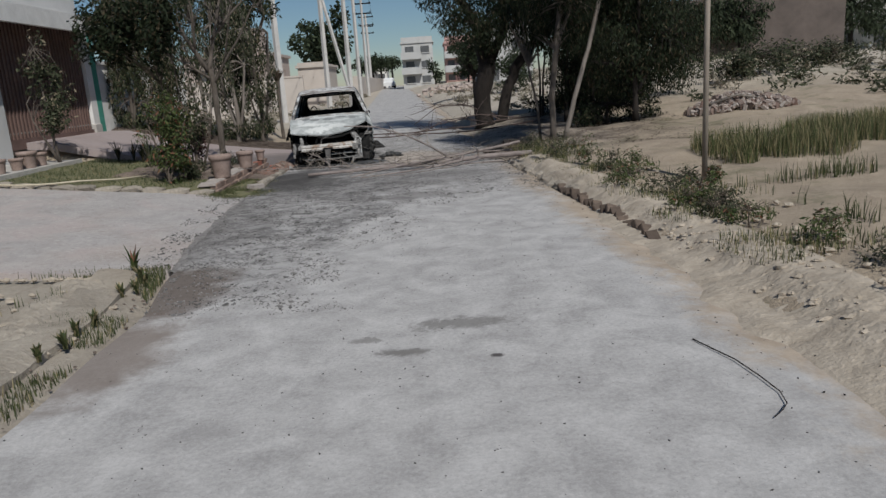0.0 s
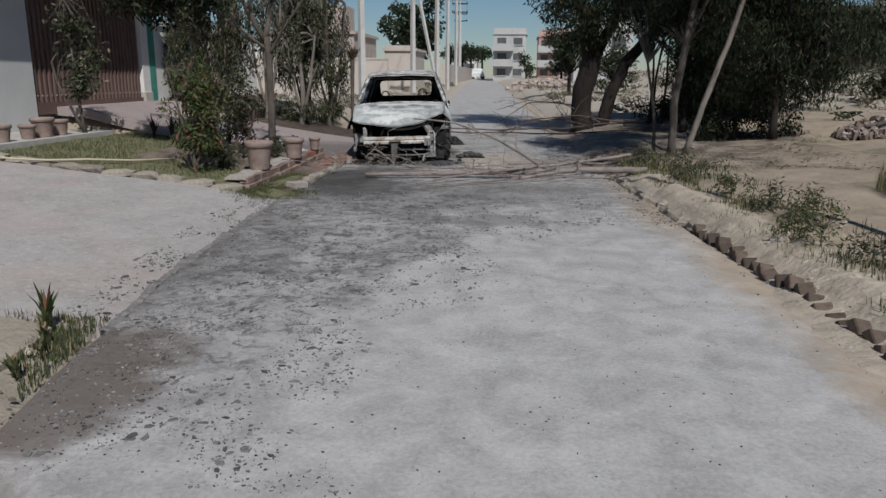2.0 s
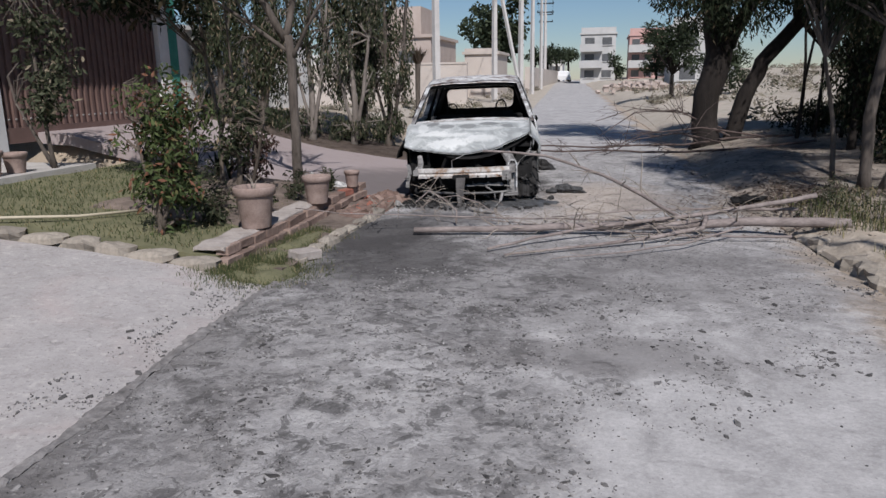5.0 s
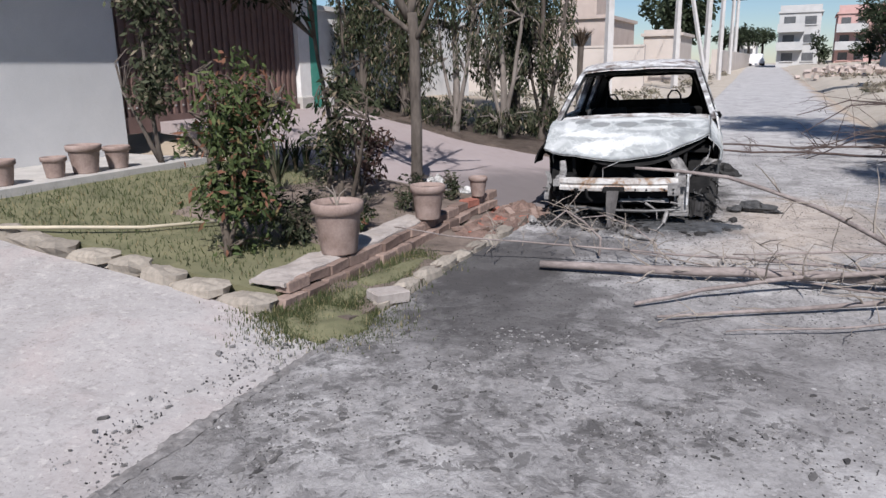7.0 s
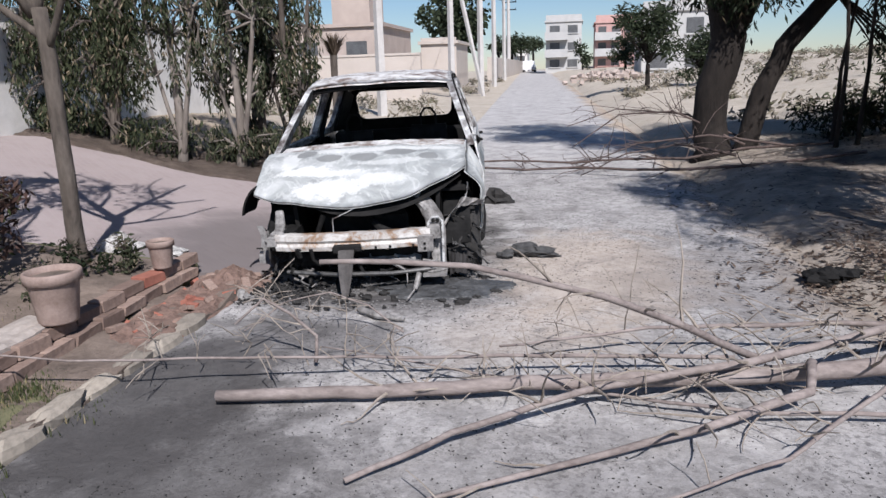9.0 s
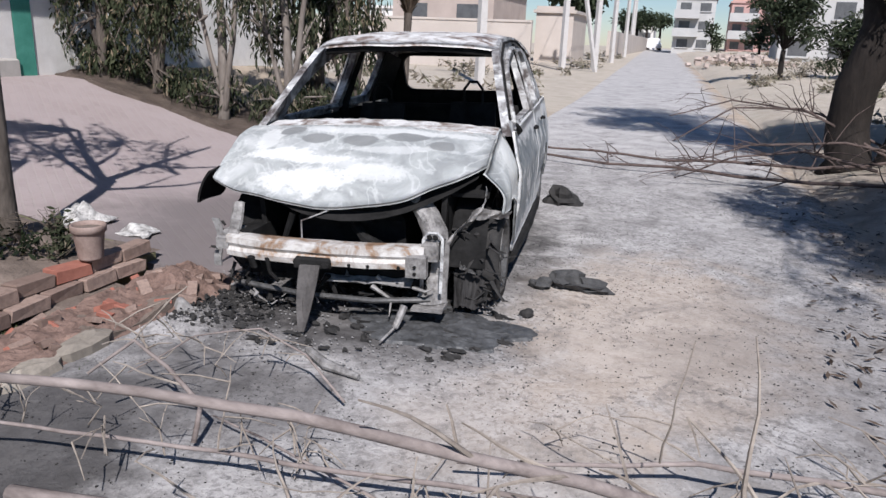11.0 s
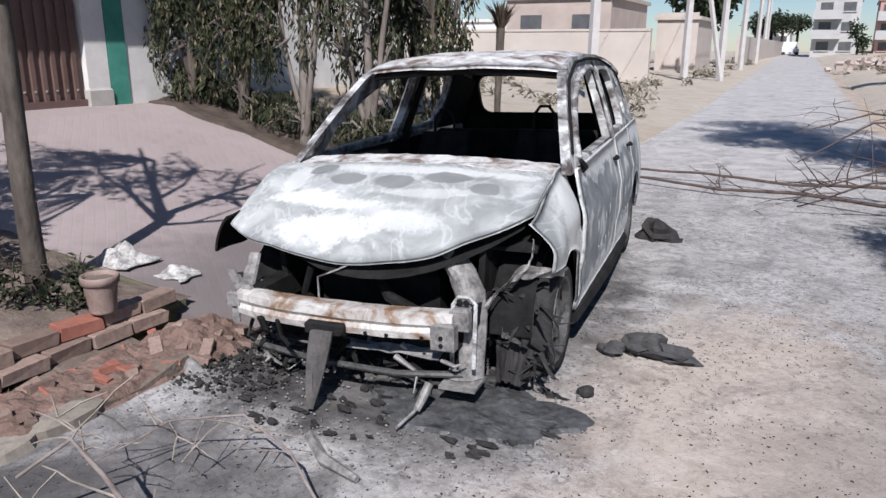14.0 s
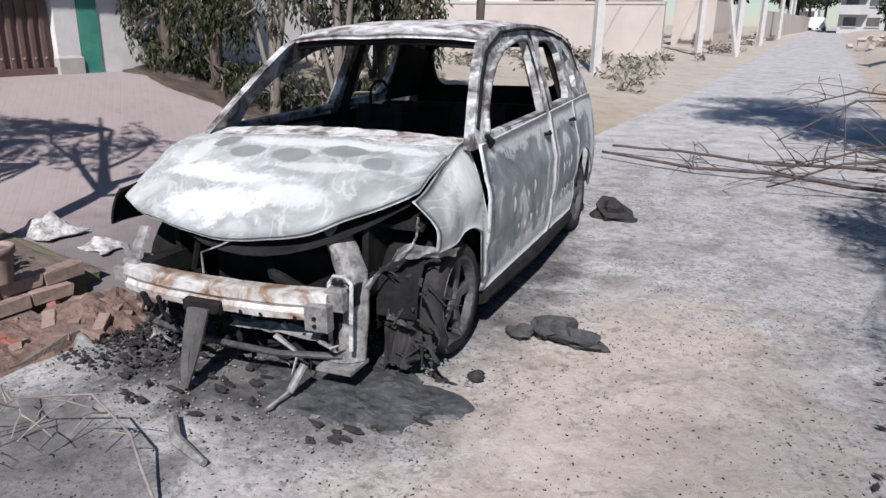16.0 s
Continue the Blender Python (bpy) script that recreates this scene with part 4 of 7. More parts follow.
P1 = flower_pot((-3.6, 12.1, 0.195), 0.19, 0.38, "large dusty terracotta pot on the brick edging")
stem_in_pot(P1, 0.1, 0.38, 3, 1)
P2 = flower_pot((-3.52, 13.38, 0.21), 0.155, 0.3, "worn terracotta pot with flaked lower half")
flower_pot((-3.5, 14.45, 0.235), 0.095, 0.2, "small terracotta pot near the end of the edging")
LEDGE_Z = height(-7.4, 10) + 0.07
for y, s in ((11.0, 0.13), (11.45, 0.14), (11.95, 0.14), (12.5, 0.12), (12.85, 0.17), (13.25, 0.14)):
    flower_pot((-7.2, y, LEDGE_Z), s, s * 1.7, "small terracotta pot on the ledge by the wall")

# ---------- garden hose ----------
mb = MB()
mb.tube([(-7.2, 11.05, 0.47), (-6.4, 11.05, 0.395), (-6.0, 11.15, 0.375), (-5.6, 11.35, 0.37), (-5.2, 11.75, 0.32), (-4.9, 12.3, 0.29)], 0.014, 8)
tagged(part("garden_hose", mb, HOSE, smooth=True), "pale garden hose lying across the lawn", "hose")

# ---------- the burnt-out car ----------
import mathutils

CAR = new("burnt_car")
CAR.matrix_basis = pose(-2.06, 14.64, 0.0, 0, -1.6, 7.0)
tagged(CAR, "burnt-out small hatchback, ash white and scorched, standing on the road", "car")


def wob(p, s, k=4.0):
    v = Vector(p)
    return s * noise.noise(v * k)


def build_car():
    # bonnet: buckled, its lip curled over the empty grille
    def hood(u, v):
        x = -0.825 + 1.565 * u
        left = x < 0
        q = abs(x) / (0.825 if left else 0.74)
        yf = 0.12 + (0.17 if left else 0.28) * q ** 2.6
        zf = 0.628 + (0.085 * q ** 2.4 if left else 0.215 * q ** 1.7)
        yc = 0.90 - 0.05 * q * q
        zc = 0.985 - 0.035 * q * q
        s = v
        z = zf + (zc - zf) * (1 - (1 - s) ** 1.75)
        z += 0.012 * math.exp(-((q - 0.62) / 0.12) ** 2) * (1 - s) + wob((x, s, 0), 0.014)
        return x, yf + (yc - yf) * s, z

    part("bonnet", MB().sheet(hood, 36, 22, (0, 0.012, -0.016)), HOOD, CAR, "buckled ash-white bonnet with grey blotches", True)

    # roof, meeting the side frames
    oy = [1.45, 1.6, 1.8, 2.2, 2.6, 2.95, 3.2, 3.4]
    oz = [1.405, 1.462, 1.50, 1.522, 1.515, 1.49, 1.45, 1.37]

    def roof(u, v):
        y = 1.53 + 1.86 * v
        e = float(np.interp(y, oy, oz))
        half = 0.80 - (e - 0.98) * 0.36
        x = half * (2 * u - 1)
        return x, y - 0.05 * (1 - (2 * u - 1) ** 2) * (1 - v), e + 0.035 * (1 - (2 * u - 1) ** 4) + wob((x, y, 2), 0.007, 5.0)

    part("roof", MB().sheet(roof, 24, 30, (0, 0, -0.02)), ROOF, CAR, "flaked white and rusty roof panel", True)
    part("windscreen_header", MB().tube([(-0.63, 1.57, 1.405), (-0.3, 1.535, 1.43), (0, 1.525, 1.438), (0.3, 1.535, 1.43), (0.63, 1.57, 1.405)], 0.022, 8), SOOT, CAR)
    # cowl below the windscreen, with torn wiper tray
    part("cowl", MB().sheet(lambda u, v: (-0.74 + 1.48 * u, 0.84 + 0.17 * v, 0.985 + 0.02 * v - 0.03 * (2 * u - 1) ** 2 + wob((u * 6, v * 2, 4), 0.007)), 30, 6, (0, 0, -0.03)), ROOF, CAR, "flaking scorched scuttle below the windscreen")

    for s in (1, -1):
        # upper side: pillars and roof rail in one sheet round the window openings
        def lift(y, z, inset):
            return s * (0.80 - (z - 0.98) * 0.36 - 0.035 * step(2.7, 3.5, y) - inset), y, z

        outer = [(0.86, 0.945), (0.95, 1.02), (1.08, 1.13), (1.27, 1.285), (1.45, 1.41), (1.6, 1.467), (1.8, 1.505), (2.2, 1.527), (2.6, 1.52), (2.95, 1.495), (3.2, 1.455), (3.42, 1.375), (3.54, 1.24), (3.59, 1.1), (3.6, 0.96), (2.2, 0.955), (1.5, 0.945)]
        rings = [outer,
                 [(1.13, 0.985), (1.19, 1.085), (1.33, 1.19), (1.52, 1.288), (1.73, 1.363), (1.98, 1.408), (2.18, 1.42), (2.24, 1.405), (2.25, 1.3), (2.21, 1.12), (2.165, 0.998)],
                 [(2.40, 1.012), (2.44, 1.18), (2.49, 1.385), (2.54, 1.418), (2.72, 1.42), (2.9, 1.4), (2.98, 1.33), (2.96, 1.19), (2.9, 1.06), (2.84, 1.022)],
                 [(3.08, 1.08), (3.1, 1.2), (3.11, 1.33), (3.18, 1.35), (3.29, 1.27), (3.32, 1.15), (3.27, 1.07)]]
        flat = [p for q in rings for p in q]
        tris = mathutils.geometry.tessellate_polygon([[Vector((p[0], p[1], 0)) for p in q] for q in rings])
        k = len(flat)
        fs = [tuple(t) for t in tris] + [tuple(i + k for i in reversed(t)) for t in tris]
        o = 0
        for q in rings:
            m = len(q)
            fs += [(o + i, o + (i + 1) % m, o + k + (i + 1) % m, o + k + i) for i in range(m)]
            o += m
        part("side_frame", MB().add([lift(*p, 0.0) for p in flat] + [lift(*p, 0.05) for p in flat], fs), PILLAR, CAR, "scorched pillars and roof rail round the empty windows")
        part("door_gap", MB().tube([lift(2.36, 1.475, -0.002), lift(2.32, 1.2, -0.002), lift(2.28, 0.97, -0.004)], 0.009, 5).tube([lift(2.27, 1.44, 0.0), lift(2.25, 1.2, 0.0), lift(2.215, 0.99, 0.0)], 0.012, 5), SOOT, CAR)
        part("drip_rail", MB().tube([lift(1.0, 1.03, -0.004), lift(1.27, 1.255, -0.006), lift(1.47, 1.385, -0.006), lift(1.8, 1.478, -0.006), lift(2.2, 1.497, -0.006), lift(2.6, 1.492, -0.006), lift(3.2, 1.425, -0.006)], 0.010, 5), SOOT, CAR)
        part("door_frame", MB().tube([lift(1.09, 1.0, -0.012), lift(1.165, 1.1, -0.012), lift(1.31, 1.208, -0.012), lift(1.5, 1.31, -0.012), lift(1.72, 1.388, -0.012), lift(1.98, 1.432, -0.012), lift(2.2, 1.445, -0.012), lift(2.27, 1.42, -0.012), lift(2.275, 1.3, -0.012), lift(2.235, 1.12, -0.012), lift(2.19, 0.99, -0.012)], 0.018, 6, 0.7), PILLAR, CAR, "scorched window frame of the front door", True)
        part("quarter_lining", MB().sheet(lambda u, v: lift(2.92 + 0.5 * u, 0.96 + 0.44 * v - 0.08 * u * v, 0.07), 4, 4, (-s * 0.02, 0, 0)), SOOT, CAR, "blackened inner panel behind the rear window")
        part("centre_post", MB().tube([(s * 0.58, 2.36, 1.46), (s * 0.74, 2.3, 1.0), (s * 0.78, 2.28, 0.3)], [0.03, 0.045, 0.05], 6), SOOT, CAR)

        # door skins: bulged, belt line rising to the tail
        def skin(y0, y1, lo=0.21):
            def fn(u, v):
                y = y0 + (y1 - y0) * u
                belt = 0.958 + 0.022 * (y - 0.95)
                z = lo + (belt - lo) * v
                bulge = 0.078 * math.sin(math.pi * min(max((z - 0.1) / 0.95, 0), 1)) ** 0.9
                crease = 0.012 * math.exp(-((z - 0.72) / 0.05) ** 2) - 0.014 * math.exp(-((z - 0.42) / 0.06) ** 2)
                taper = 0.015 * step(2.6, 3.5, y)
                return s * (0.80 + bulge + crease - taper + wob((y, z, s), 0.006, 6)), y, z

            return fn

        for nm, y0, y1 in (("front_door", 0.955, 2.2), ("rear_door", 2.225, 2.84)):
            d = part(nm, MB().sheet(skin(y0, y1), 16, 14, (-s * 0.02, 0, 0)), DOOR, CAR, "scorched grey-blue door skin with pale streaks", True)
            b1 = 0.958 + 0.022 * (y1 - 0.95)
            part("handle", MB().tube([(s * 0.85, y1 - 0.2, b1 - 0.11), (s * 0.87, y1 - 0.14, b1 - 0.11), (s * 0.85, y1 - 0.08, b1 - 0.11)], 0.012, 6), SOOT, d)
            fn = skin(y0, y1)
            for z, n0, n1 in ((0.42, 3, 8), (0.60, 2, 6)):
                for k in range(n0, n1):
                    p = Vector(fn(k / 10.0 + 0.1, (z - 0.21) / 0.76))
                    p.x += s * 0.003
                    p.z += 0.012 * math.sin(k * 2.7) + 0.02 * (k / 10.0 - 0.4)
                    e = 0.011 + 0.005 * ((k * 7 + int(z * 50)) % 3)
                    part("blister", MB().sheet(lambda u, v: p + Vector((s * 0.004 * math.sin(math.pi * v), e * (1 - (2 * v - 1) ** 2 * 0.7) * (2 * u - 1) + 0.4 * e * v, e * 1.9 * (2 * v - 1))), 2, 4), BLISTER, d)

        def quarter(u, v):
            y = 2.86 + 0.76 * u
            top = 1.0 + 0.01 * u
            a = 0.345 ** 2 - (y - 3.08) ** 2
            lo = max(0.26, 0.29 + math.sqrt(a)) if a > 0 else 0.28
            z = lo + (top - lo) * v
            bulge = 0.078 * math.sin(math.pi * min(max((z - 0.1) / 0.95, 0), 1)) ** 0.9
            return s * (0.80 + bulge - 0.015 * step(2.6, 3.5, y) - 0.07 * step(3.46, 3.64, y)), y, z

        part("rear_wing", MB().sheet(quarter, 18, 10, (-s * 0.015, 0, 0)), DOOR, CAR, smooth=True)
        part("sill", MB().tube([(s * 0.80, 0.98, 0.17), (s * 0.82, 1.9, 0.16), (s * 0.80, 2.8, 0.17)], 0.06, 8, 0.8), SOOT, CAR)

    # front wing that still stands, cut by the wheel arch
    def wing(u, v):
        y = 0.36 + 0.58 * u
        top = 0.80 + 0.15 * step(0.0, 1.0, u) + 0.03 * u
        a = 0.335 ** 2 - (y - 0.69) ** 2
        lo = 0.27 + (math.sqrt(a) if a > 0 else 0.0)
        lo = max(lo, 0.585 - 0.13 * step(0.4, 1.0, u))
        if u > 0.93:
            lo = 0.30
        z = lo + (top - lo) * v
        return 0.745 + 0.115 * math.sin(math.pi * min(0.5, (1.0 - v) * 0.8)) + wob((y, z, 1), 0.014, 7), y, z

    part("front_wing", MB().sheet(wing, 20, 12, (-0.015, 0, 0)), HOOD, CAR, "ash-white front wing over the wheel", True)
    def ribbon(path, wide, seed):
        k = len(path) - 1

        def fn(u, v):
            i = min(int(u * k), k - 1)
            p = Vector(path[i]).lerp(Vector(path[i + 1]), u * k - i)
            w = wide * (0.85 + 0.5 * noise.noise(Vector((u * 3, seed, 0))))
            q = p + Vector((0.25, -0.3, 1)).normalized() * w * (v - 0.5)
            return q + Vector((wob((u * 3, v, seed), 0.014, 1.5), wob((u * 3, v, seed + 3), 0.03, 1.5), wob((u * 4, v * 2, seed + 6), 0.012, 1.5)))

        return fn

    part("wing_stay", MB().sheet(ribbon([(0.53, 0.2, 0.40), (0.58, 0.23, 0.46), (0.63, 0.27, 0.51), (0.68, 0.31, 0.575), (0.73, 0.35, 0.60)], 0.055, 1), 26, 4, (0, 0.012, 0)), STEEL, CAR, "crumpled bright strip of the inner wing")
    part("wing_edge", MB().sheet(ribbon([(0.70, 0.33, 0.585), (0.76, 0.38, 0.575), (0.82, 0.45, 0.555), (0.865, 0.53, 0.545)], 0.06, 5), 20, 4, (0, 0.012, 0)), STEEL, CAR, "torn bright lower edge of the wing")
    part("wing_tear", MB().sheet(ribbon([(0.735, 0.36, 0.60), (0.74, 0.365, 0.66), (0.745, 0.37, 0.72)], 0.03, 9), 14, 3, (0, 0.01, 0)), PILLAR, CAR)

    def wing2(u, v):
        y = 0.27 + 0.67 * u
        top = 0.76 + 0.17 * step(0.0, 1.0, u)
        a = 0.34 ** 2 - (y - 0.67) ** 2
        lo = 0.29 + (math.sqrt(a) if a > 0 else 0.0)
        lo = max(lo, 0.57 + 0.02 * u) if u < 0.93 else 0.3
        z = lo + (top - lo) * v
        return -0.825 - 0.1 * math.sin(math.pi * min(0.5, (1.0 - v) * 0.6)) * (1 - 0.5 * u) + wob((y, z, 8), 0.02, 7), y, z

    part("front_wing", MB().sheet(wing2, 20, 10, (0.015, 0, 0)), SOOT, CAR, "soot-black crumpled front wing", True)

    # engine bay
    part("bulkhead", MB().box(-0.74, 0.74, 0.84, 0.9, 0.2, 0.93), SOOT, CAR)
    part("bonnet_lining", MB().sheet(lambda u, v: (-0.70 + 1.4 * u, 0.13 + 0.26 * abs(2 * u - 1) ** 2.4 + (0.74 - 0.26 * abs(2 * u - 1) ** 2.4) * v, 0.55 + 0.22 * abs(2 * u - 1) ** 2 + (0.36 - 0.22 * abs(2 * u - 1) ** 2) * v ** 0.7), 12, 6), SOOT, CAR)
    for s in (1, -1):
        part("inner_wing", MB().sheet(lambda u, v: (s * (0.50 + 0.02 * v), 0.3 + 0.55 * u, 0.36 + (0.32 + 0.2 * u) * v), 6, 4, (s * 0.03, 0, 0)).sheet(lambda u, v: (s * (0.52 + 0.24 * v), 0.4 + 0.5 * u, 0.66 + 0.18 * u), 5, 3, (0, 0, 0.02)), SOOT, CAR)
        part("front_strut", MB().tube([(s * 0.56, 0.66, 0.28), (s * 0.52, 0.68, 0.7)], [0.05, 0.06], 10), SOOT, CAR)
    eng = MB().box(-0.34, 0.30, 0.36, 0.8, 0.22, 0.56, bevel=0.05).box(-0.2, 0.12, 0.3, 0.62, 0.5, 0.64, bevel=0.04)
    eng.tube([(0.02, 0.3, 0.5), (0.1, 0.22, 0.44), (0.26, 0.24, 0.36)], 0.03, 8).tube([(-0.3, 0.3, 0.3), (-0.36, 0.22, 0.42), (-0.3, 0.2, 0.56)], 0.02, 8)
    part("engine", eng, SOOT, CAR, "blackened engine block")
    part("radiator_frame", MB().box(-0.48, 0.5, 0.14, 0.17, 0.2, 0.36), SOOT, CAR)
    part("wire", MB().tube([(-0.22, 0.12, 0.44), (-0.22, 0.12, 0.54), (-0.12, 0.14, 0.58), (-0.02, 0.15, 0.63)], 0.005, 5), PILLAR, CAR)

    # bare bumper beam and its ends
    def beam(u, v):
        x = -0.63 + 1.11 * u
        y = 0.03 - 0.03 * math.cos((u - 0.5) * 2.4) + 0.05 * abs(2 * u - 1) ** 3
        prof = ((0, 0.338), (-0.026, 0.342), (-0.03, 0.372), (-0.014, 0.392), (-0.03, 0.412), (-0.026, 0.448), (0.0, 0.458), (0.06, 0.456))
        dy, z = prof[min(int(v * 7 + 0.01), 7)]
        return x, y + dy, z + wob((x, v, 0), 0.004, 8)

    b = part("bumper_beam", MB().sheet(beam, 22, 7, (0, 0.012, 0)), BEAM, CAR, "bare rusted bumper beam, pale with ash")
    for x in (-0.44, -0.2, 0.1, 0.2, 0.36):
        yy = -0.038 + 0.05 * abs(2 * (x + 0.63) / 1.11 - 1) ** 3
        part("bolt_hole", MB().add([(x + 0.011 * math.cos(a), yy, 0.357 + 0.011 * math.sin(a)) for a in (0, 1.05, 2.1, 3.14, 4.19, 5.24)], [(0, 1, 2, 3, 4, 5)]), SOOT, b)
    part("beam_end", MB().box(-0.67, -0.57, 0.07, 0.2, 0.385, 0.475, bevel=0.015).box(-0.69, -0.62, 0.04, 0.12, 0.375, 0.445, bevel=0.01), STEEL, CAR)
    part("beam_end", MB().box(0.46, 0.55, 0.06, 0.2, 0.38, 0.48, bevel=0.015).box(0.39, 0.50, 0.01, 0.06, 0.30, 0.42, bevel=0.01), STEEL, CAR)
    part("crash_tube", MB().box(-0.60, -0.5, 0.1, 0.4, 0.38, 0.47), SOOT, CAR)
    part("crash_tube", MB().box(0.46, 0.56, 0.1, 0.4, 0.38, 0.47), SOOT, CAR)
    # upright of the radiator support: bowed bright sheet with a foot
    up = [(0.35, 0.27, 0.71, 0.045), (0.39, 0.22, 0.655, 0.05), (0.455, 0.18, 0.58, 0.055), (0.50, 0.15, 0.50, 0.062), (0.515, 0.13, 0.40, 0.065), (0.515, 0.12, 0.28, 0.062), (0.505, 0.10, 0.19, 0.07), (0.495, 0.08, 0.125, 0.085)]

    def upright(u, v):
        i = min(int(v * 7), 6)
        f = v * 7 - i
        x, y, z, w = (a + (b - a) * f for a, b in zip(up[i], up[i + 1]))
        k = 2 * u - 1
        return x + w * k, y + 0.045 * k * k + 0.02 * (1 + k) + wob((x, z * 2, k), 0.006, 9), z + 0.02 * k * (1 - v)

    part("support_upright", MB().sheet(upright, 8, 28, (0, 0.014, 0)).box(0.41, 0.58, 0.04, 0.2, 0.105, 0.12), STEEL, CAR, "bowed bright upright of the radiator support", False)
    part("support_rib", MB().tube([(0.455, 0.10, 0.2), (0.462, 0.09, 0.4), (0.468, 0.095, 0.49), (0.495, 0.09, 0.525), (0.54, 0.095, 0.525), (0.565, 0.11, 0.49), (0.565, 0.10, 0.4), (0.56, 0.09, 0.2)], 0.010, 6), PILLAR, CAR)
    for q in (-0.012, 0.018):
        part("bolt", MB().lathe([(0.012, 0), (0.015, 0.006), (0.010, 0.01), (0, 0.01)], 10), SOOT, CAR).matrix_basis = pose(0.515 + q, 0.085, 0.505, 90, 0, 0)
    for z in (0.36, 0.325):
        part("bolt", MB().lathe([(0.009, 0), (0.010, 0.006), (0, 0.008)], 8), SOOT, CAR).matrix_basis = pose(0.44, 0.008, z, 90, 0, 0)

    # melted liner hanging over the wheel like a rag
    def drape(u, v):
        fold = 0.03 * noise.noise(Vector((u * 5, v * 1.5, 3))) + 0.05 * noise.noise(Vector((u * 2.5, v * 3, 6))) + 0.012 * noise.noise(Vector((u * 14, v * 9, 1)))
        x = 0.57 + 0.2 * u * (1 - 0.25 * v) + 0.02 * v
        y = 0.43 - 0.13 * v + 0.16 * u * u * (1 - v) + fold * (0.3 + 0.7 * v)
        z = 0.50 + 0.03 * math.sin(math.pi * u) - (0.47 + 0.05 * noise.noise(Vector((u * 6, 0, 8)))) * v
        return x, y, max(z, 0.012 + 0.05 * u * u)

    part("melted_liner", MB().sheet(drape, 30, 22, (0, 0.012, 0)), RUBBER, CAR, "melted black wheel liner hanging in folds", True)
    part("lamp_scrap", MB().sheet(lambda u, v: (0.62 + 0.09 * u, 0.30 + 0.03 * v + wob((u * 4, v * 3, 5), 0.02), 0.28 + 0.035 * v * (1 - u) - 0.03 * u + wob((u * 5, v * 2, 2), 0.02)), 10, 5, (0, 0.006, -0.004)), RIM, CAR, "pale curled scrap")
    # bright strips hanging below the blackened wing
    part("wing_strip", MB().sheet(lambda u, v: (-0.80 + 0.045 * u + 0.02 * math.sin(v * 5), 0.2 + 0.03 * v, 0.50 - 0.29 * v), 3, 10, (0, 0.01, 0)), ASH, CAR, "pale strip hanging from the wing")
    part("support_upright", MB().tube([(-0.62, 0.2, 0.60), (-0.60, 0.12, 0.52), (-0.62, 0.1, 0.42)], [0.03, 0.035, 0.03], 8, 0.5), STEEL, CAR)
    # lower cross rail and hanging pieces
    part("lower_rail", MB().tube([(-0.58, 0.10, 0.17), (-0.2, 0.06, 0.145), (0.2, 0.06, 0.14), (0.5, 0.12, 0.15)], 0.016, 8), RIM, CAR)
    part("skid_plate", MB().sheet(lambda u, v: (-0.1 + 0.5 * u, 0.08 + 0.1 * v, 0.23 + 0.03 * v + wob((u * 4, v, 3), 0.03)), 10, 4, (0, 0, -0.008)), ASH, CAR)
    part("hanging_strip", MB().sheet(lambda u, v: (-0.16 + 0.11 * u - 0.02 * v + (0.05 * v * v if u < 0.5 else -0.03 * v * v), -0.07 - 0.12 * v + 0.02 * math.sin(3 * u), 0.35 - 0.325 * v), 4, 12, (0, 0.012, 0)), SCORCH, CAR, "charred strip hanging from the beam")
    part("bracket", MB().box(-0.2, 0.0, -0.05, 0.05, 0.33, 0.385, bevel=0.01).lathe([(0, 0.02), (0.02, 0.015), (0.022, 0)], 10, (-0.02, -0.06, 0.345)), SOOT, CAR)
    part("bracket", MB().tube([(-0.36, -0.03, 0.36), (-0.35, -0.02, 0.28), (-0.30, -0.03, 0.24)], 0.022, 6, 0.5).tube([(-0.46, -0.02, 0.36), (-0.45, 0.0, 0.3)], 0.025, 6, 0.6), SOOT, CAR)
    part("damper", MB().tube([(0.36, -0.09, 0.055), (0.375, -0.05, 0.10), (0.39, -0.01, 0.15)], [0.016, 0.02, 0.02], 10).tube([(0.31, -0.2, 0.015), (0.34, -0.13, 0.04), (0.36, -0.09, 0.06)], 0.007, 8), STEEL, CAR, "bright loose tube")

    # torn lining, cords and scraps hanging under the nose and in the wheel arch
    rs = random.Random(41)
    for nm, cx, cy, cz, ex, ey, ez, k, mat in (("scrap_tangle", -0.05, 0.16, 0.25, 0.52, 0.1, 0.13, 34, SOOT), ("bright_tangle", -0.05, 0.1, 0.2, 0.5, 0.07, 0.09, 9, STEEL), ("torn_lining", 0.7, 0.44, 0.3, 0.13, 0.14, 0.22, 64, CHAR), ("torn_lining", -0.66, 0.3, 0.3, 0.12, 0.12, 0.16, 22, CHAR)):
        m2 = MB()
        for i in range(k):
            p = Vector((cx + ex * rs.uniform(-1, 1), cy + ey * rs.uniform(-1, 1), cz + ez * rs.uniform(-1, 1)))
            d = Vector((rs.uniform(-1, 1), rs.uniform(-0.5, 0.3), rs.uniform(-0.9, 0.2))) * rs.uniform(0.05, 0.14)
            q = p + d
            e = q + d.cross(Vector((rs.uniform(-1, 1), rs.uniform(-1, 1), rs.uniform(-1, 1)))) * 0.8 + d * 0.3
            for t in (q, e):
                t.z = max(t.z, 0.03)
            m2.tube([p, q, e], [rs.uniform(0.006, 0.022), rs.uniform(0.004, 0.014), 0.003], 6, rs.uniform(0.25, 0.8))
        tagged(part(nm, m2, mat, CAR), kind="stuff")
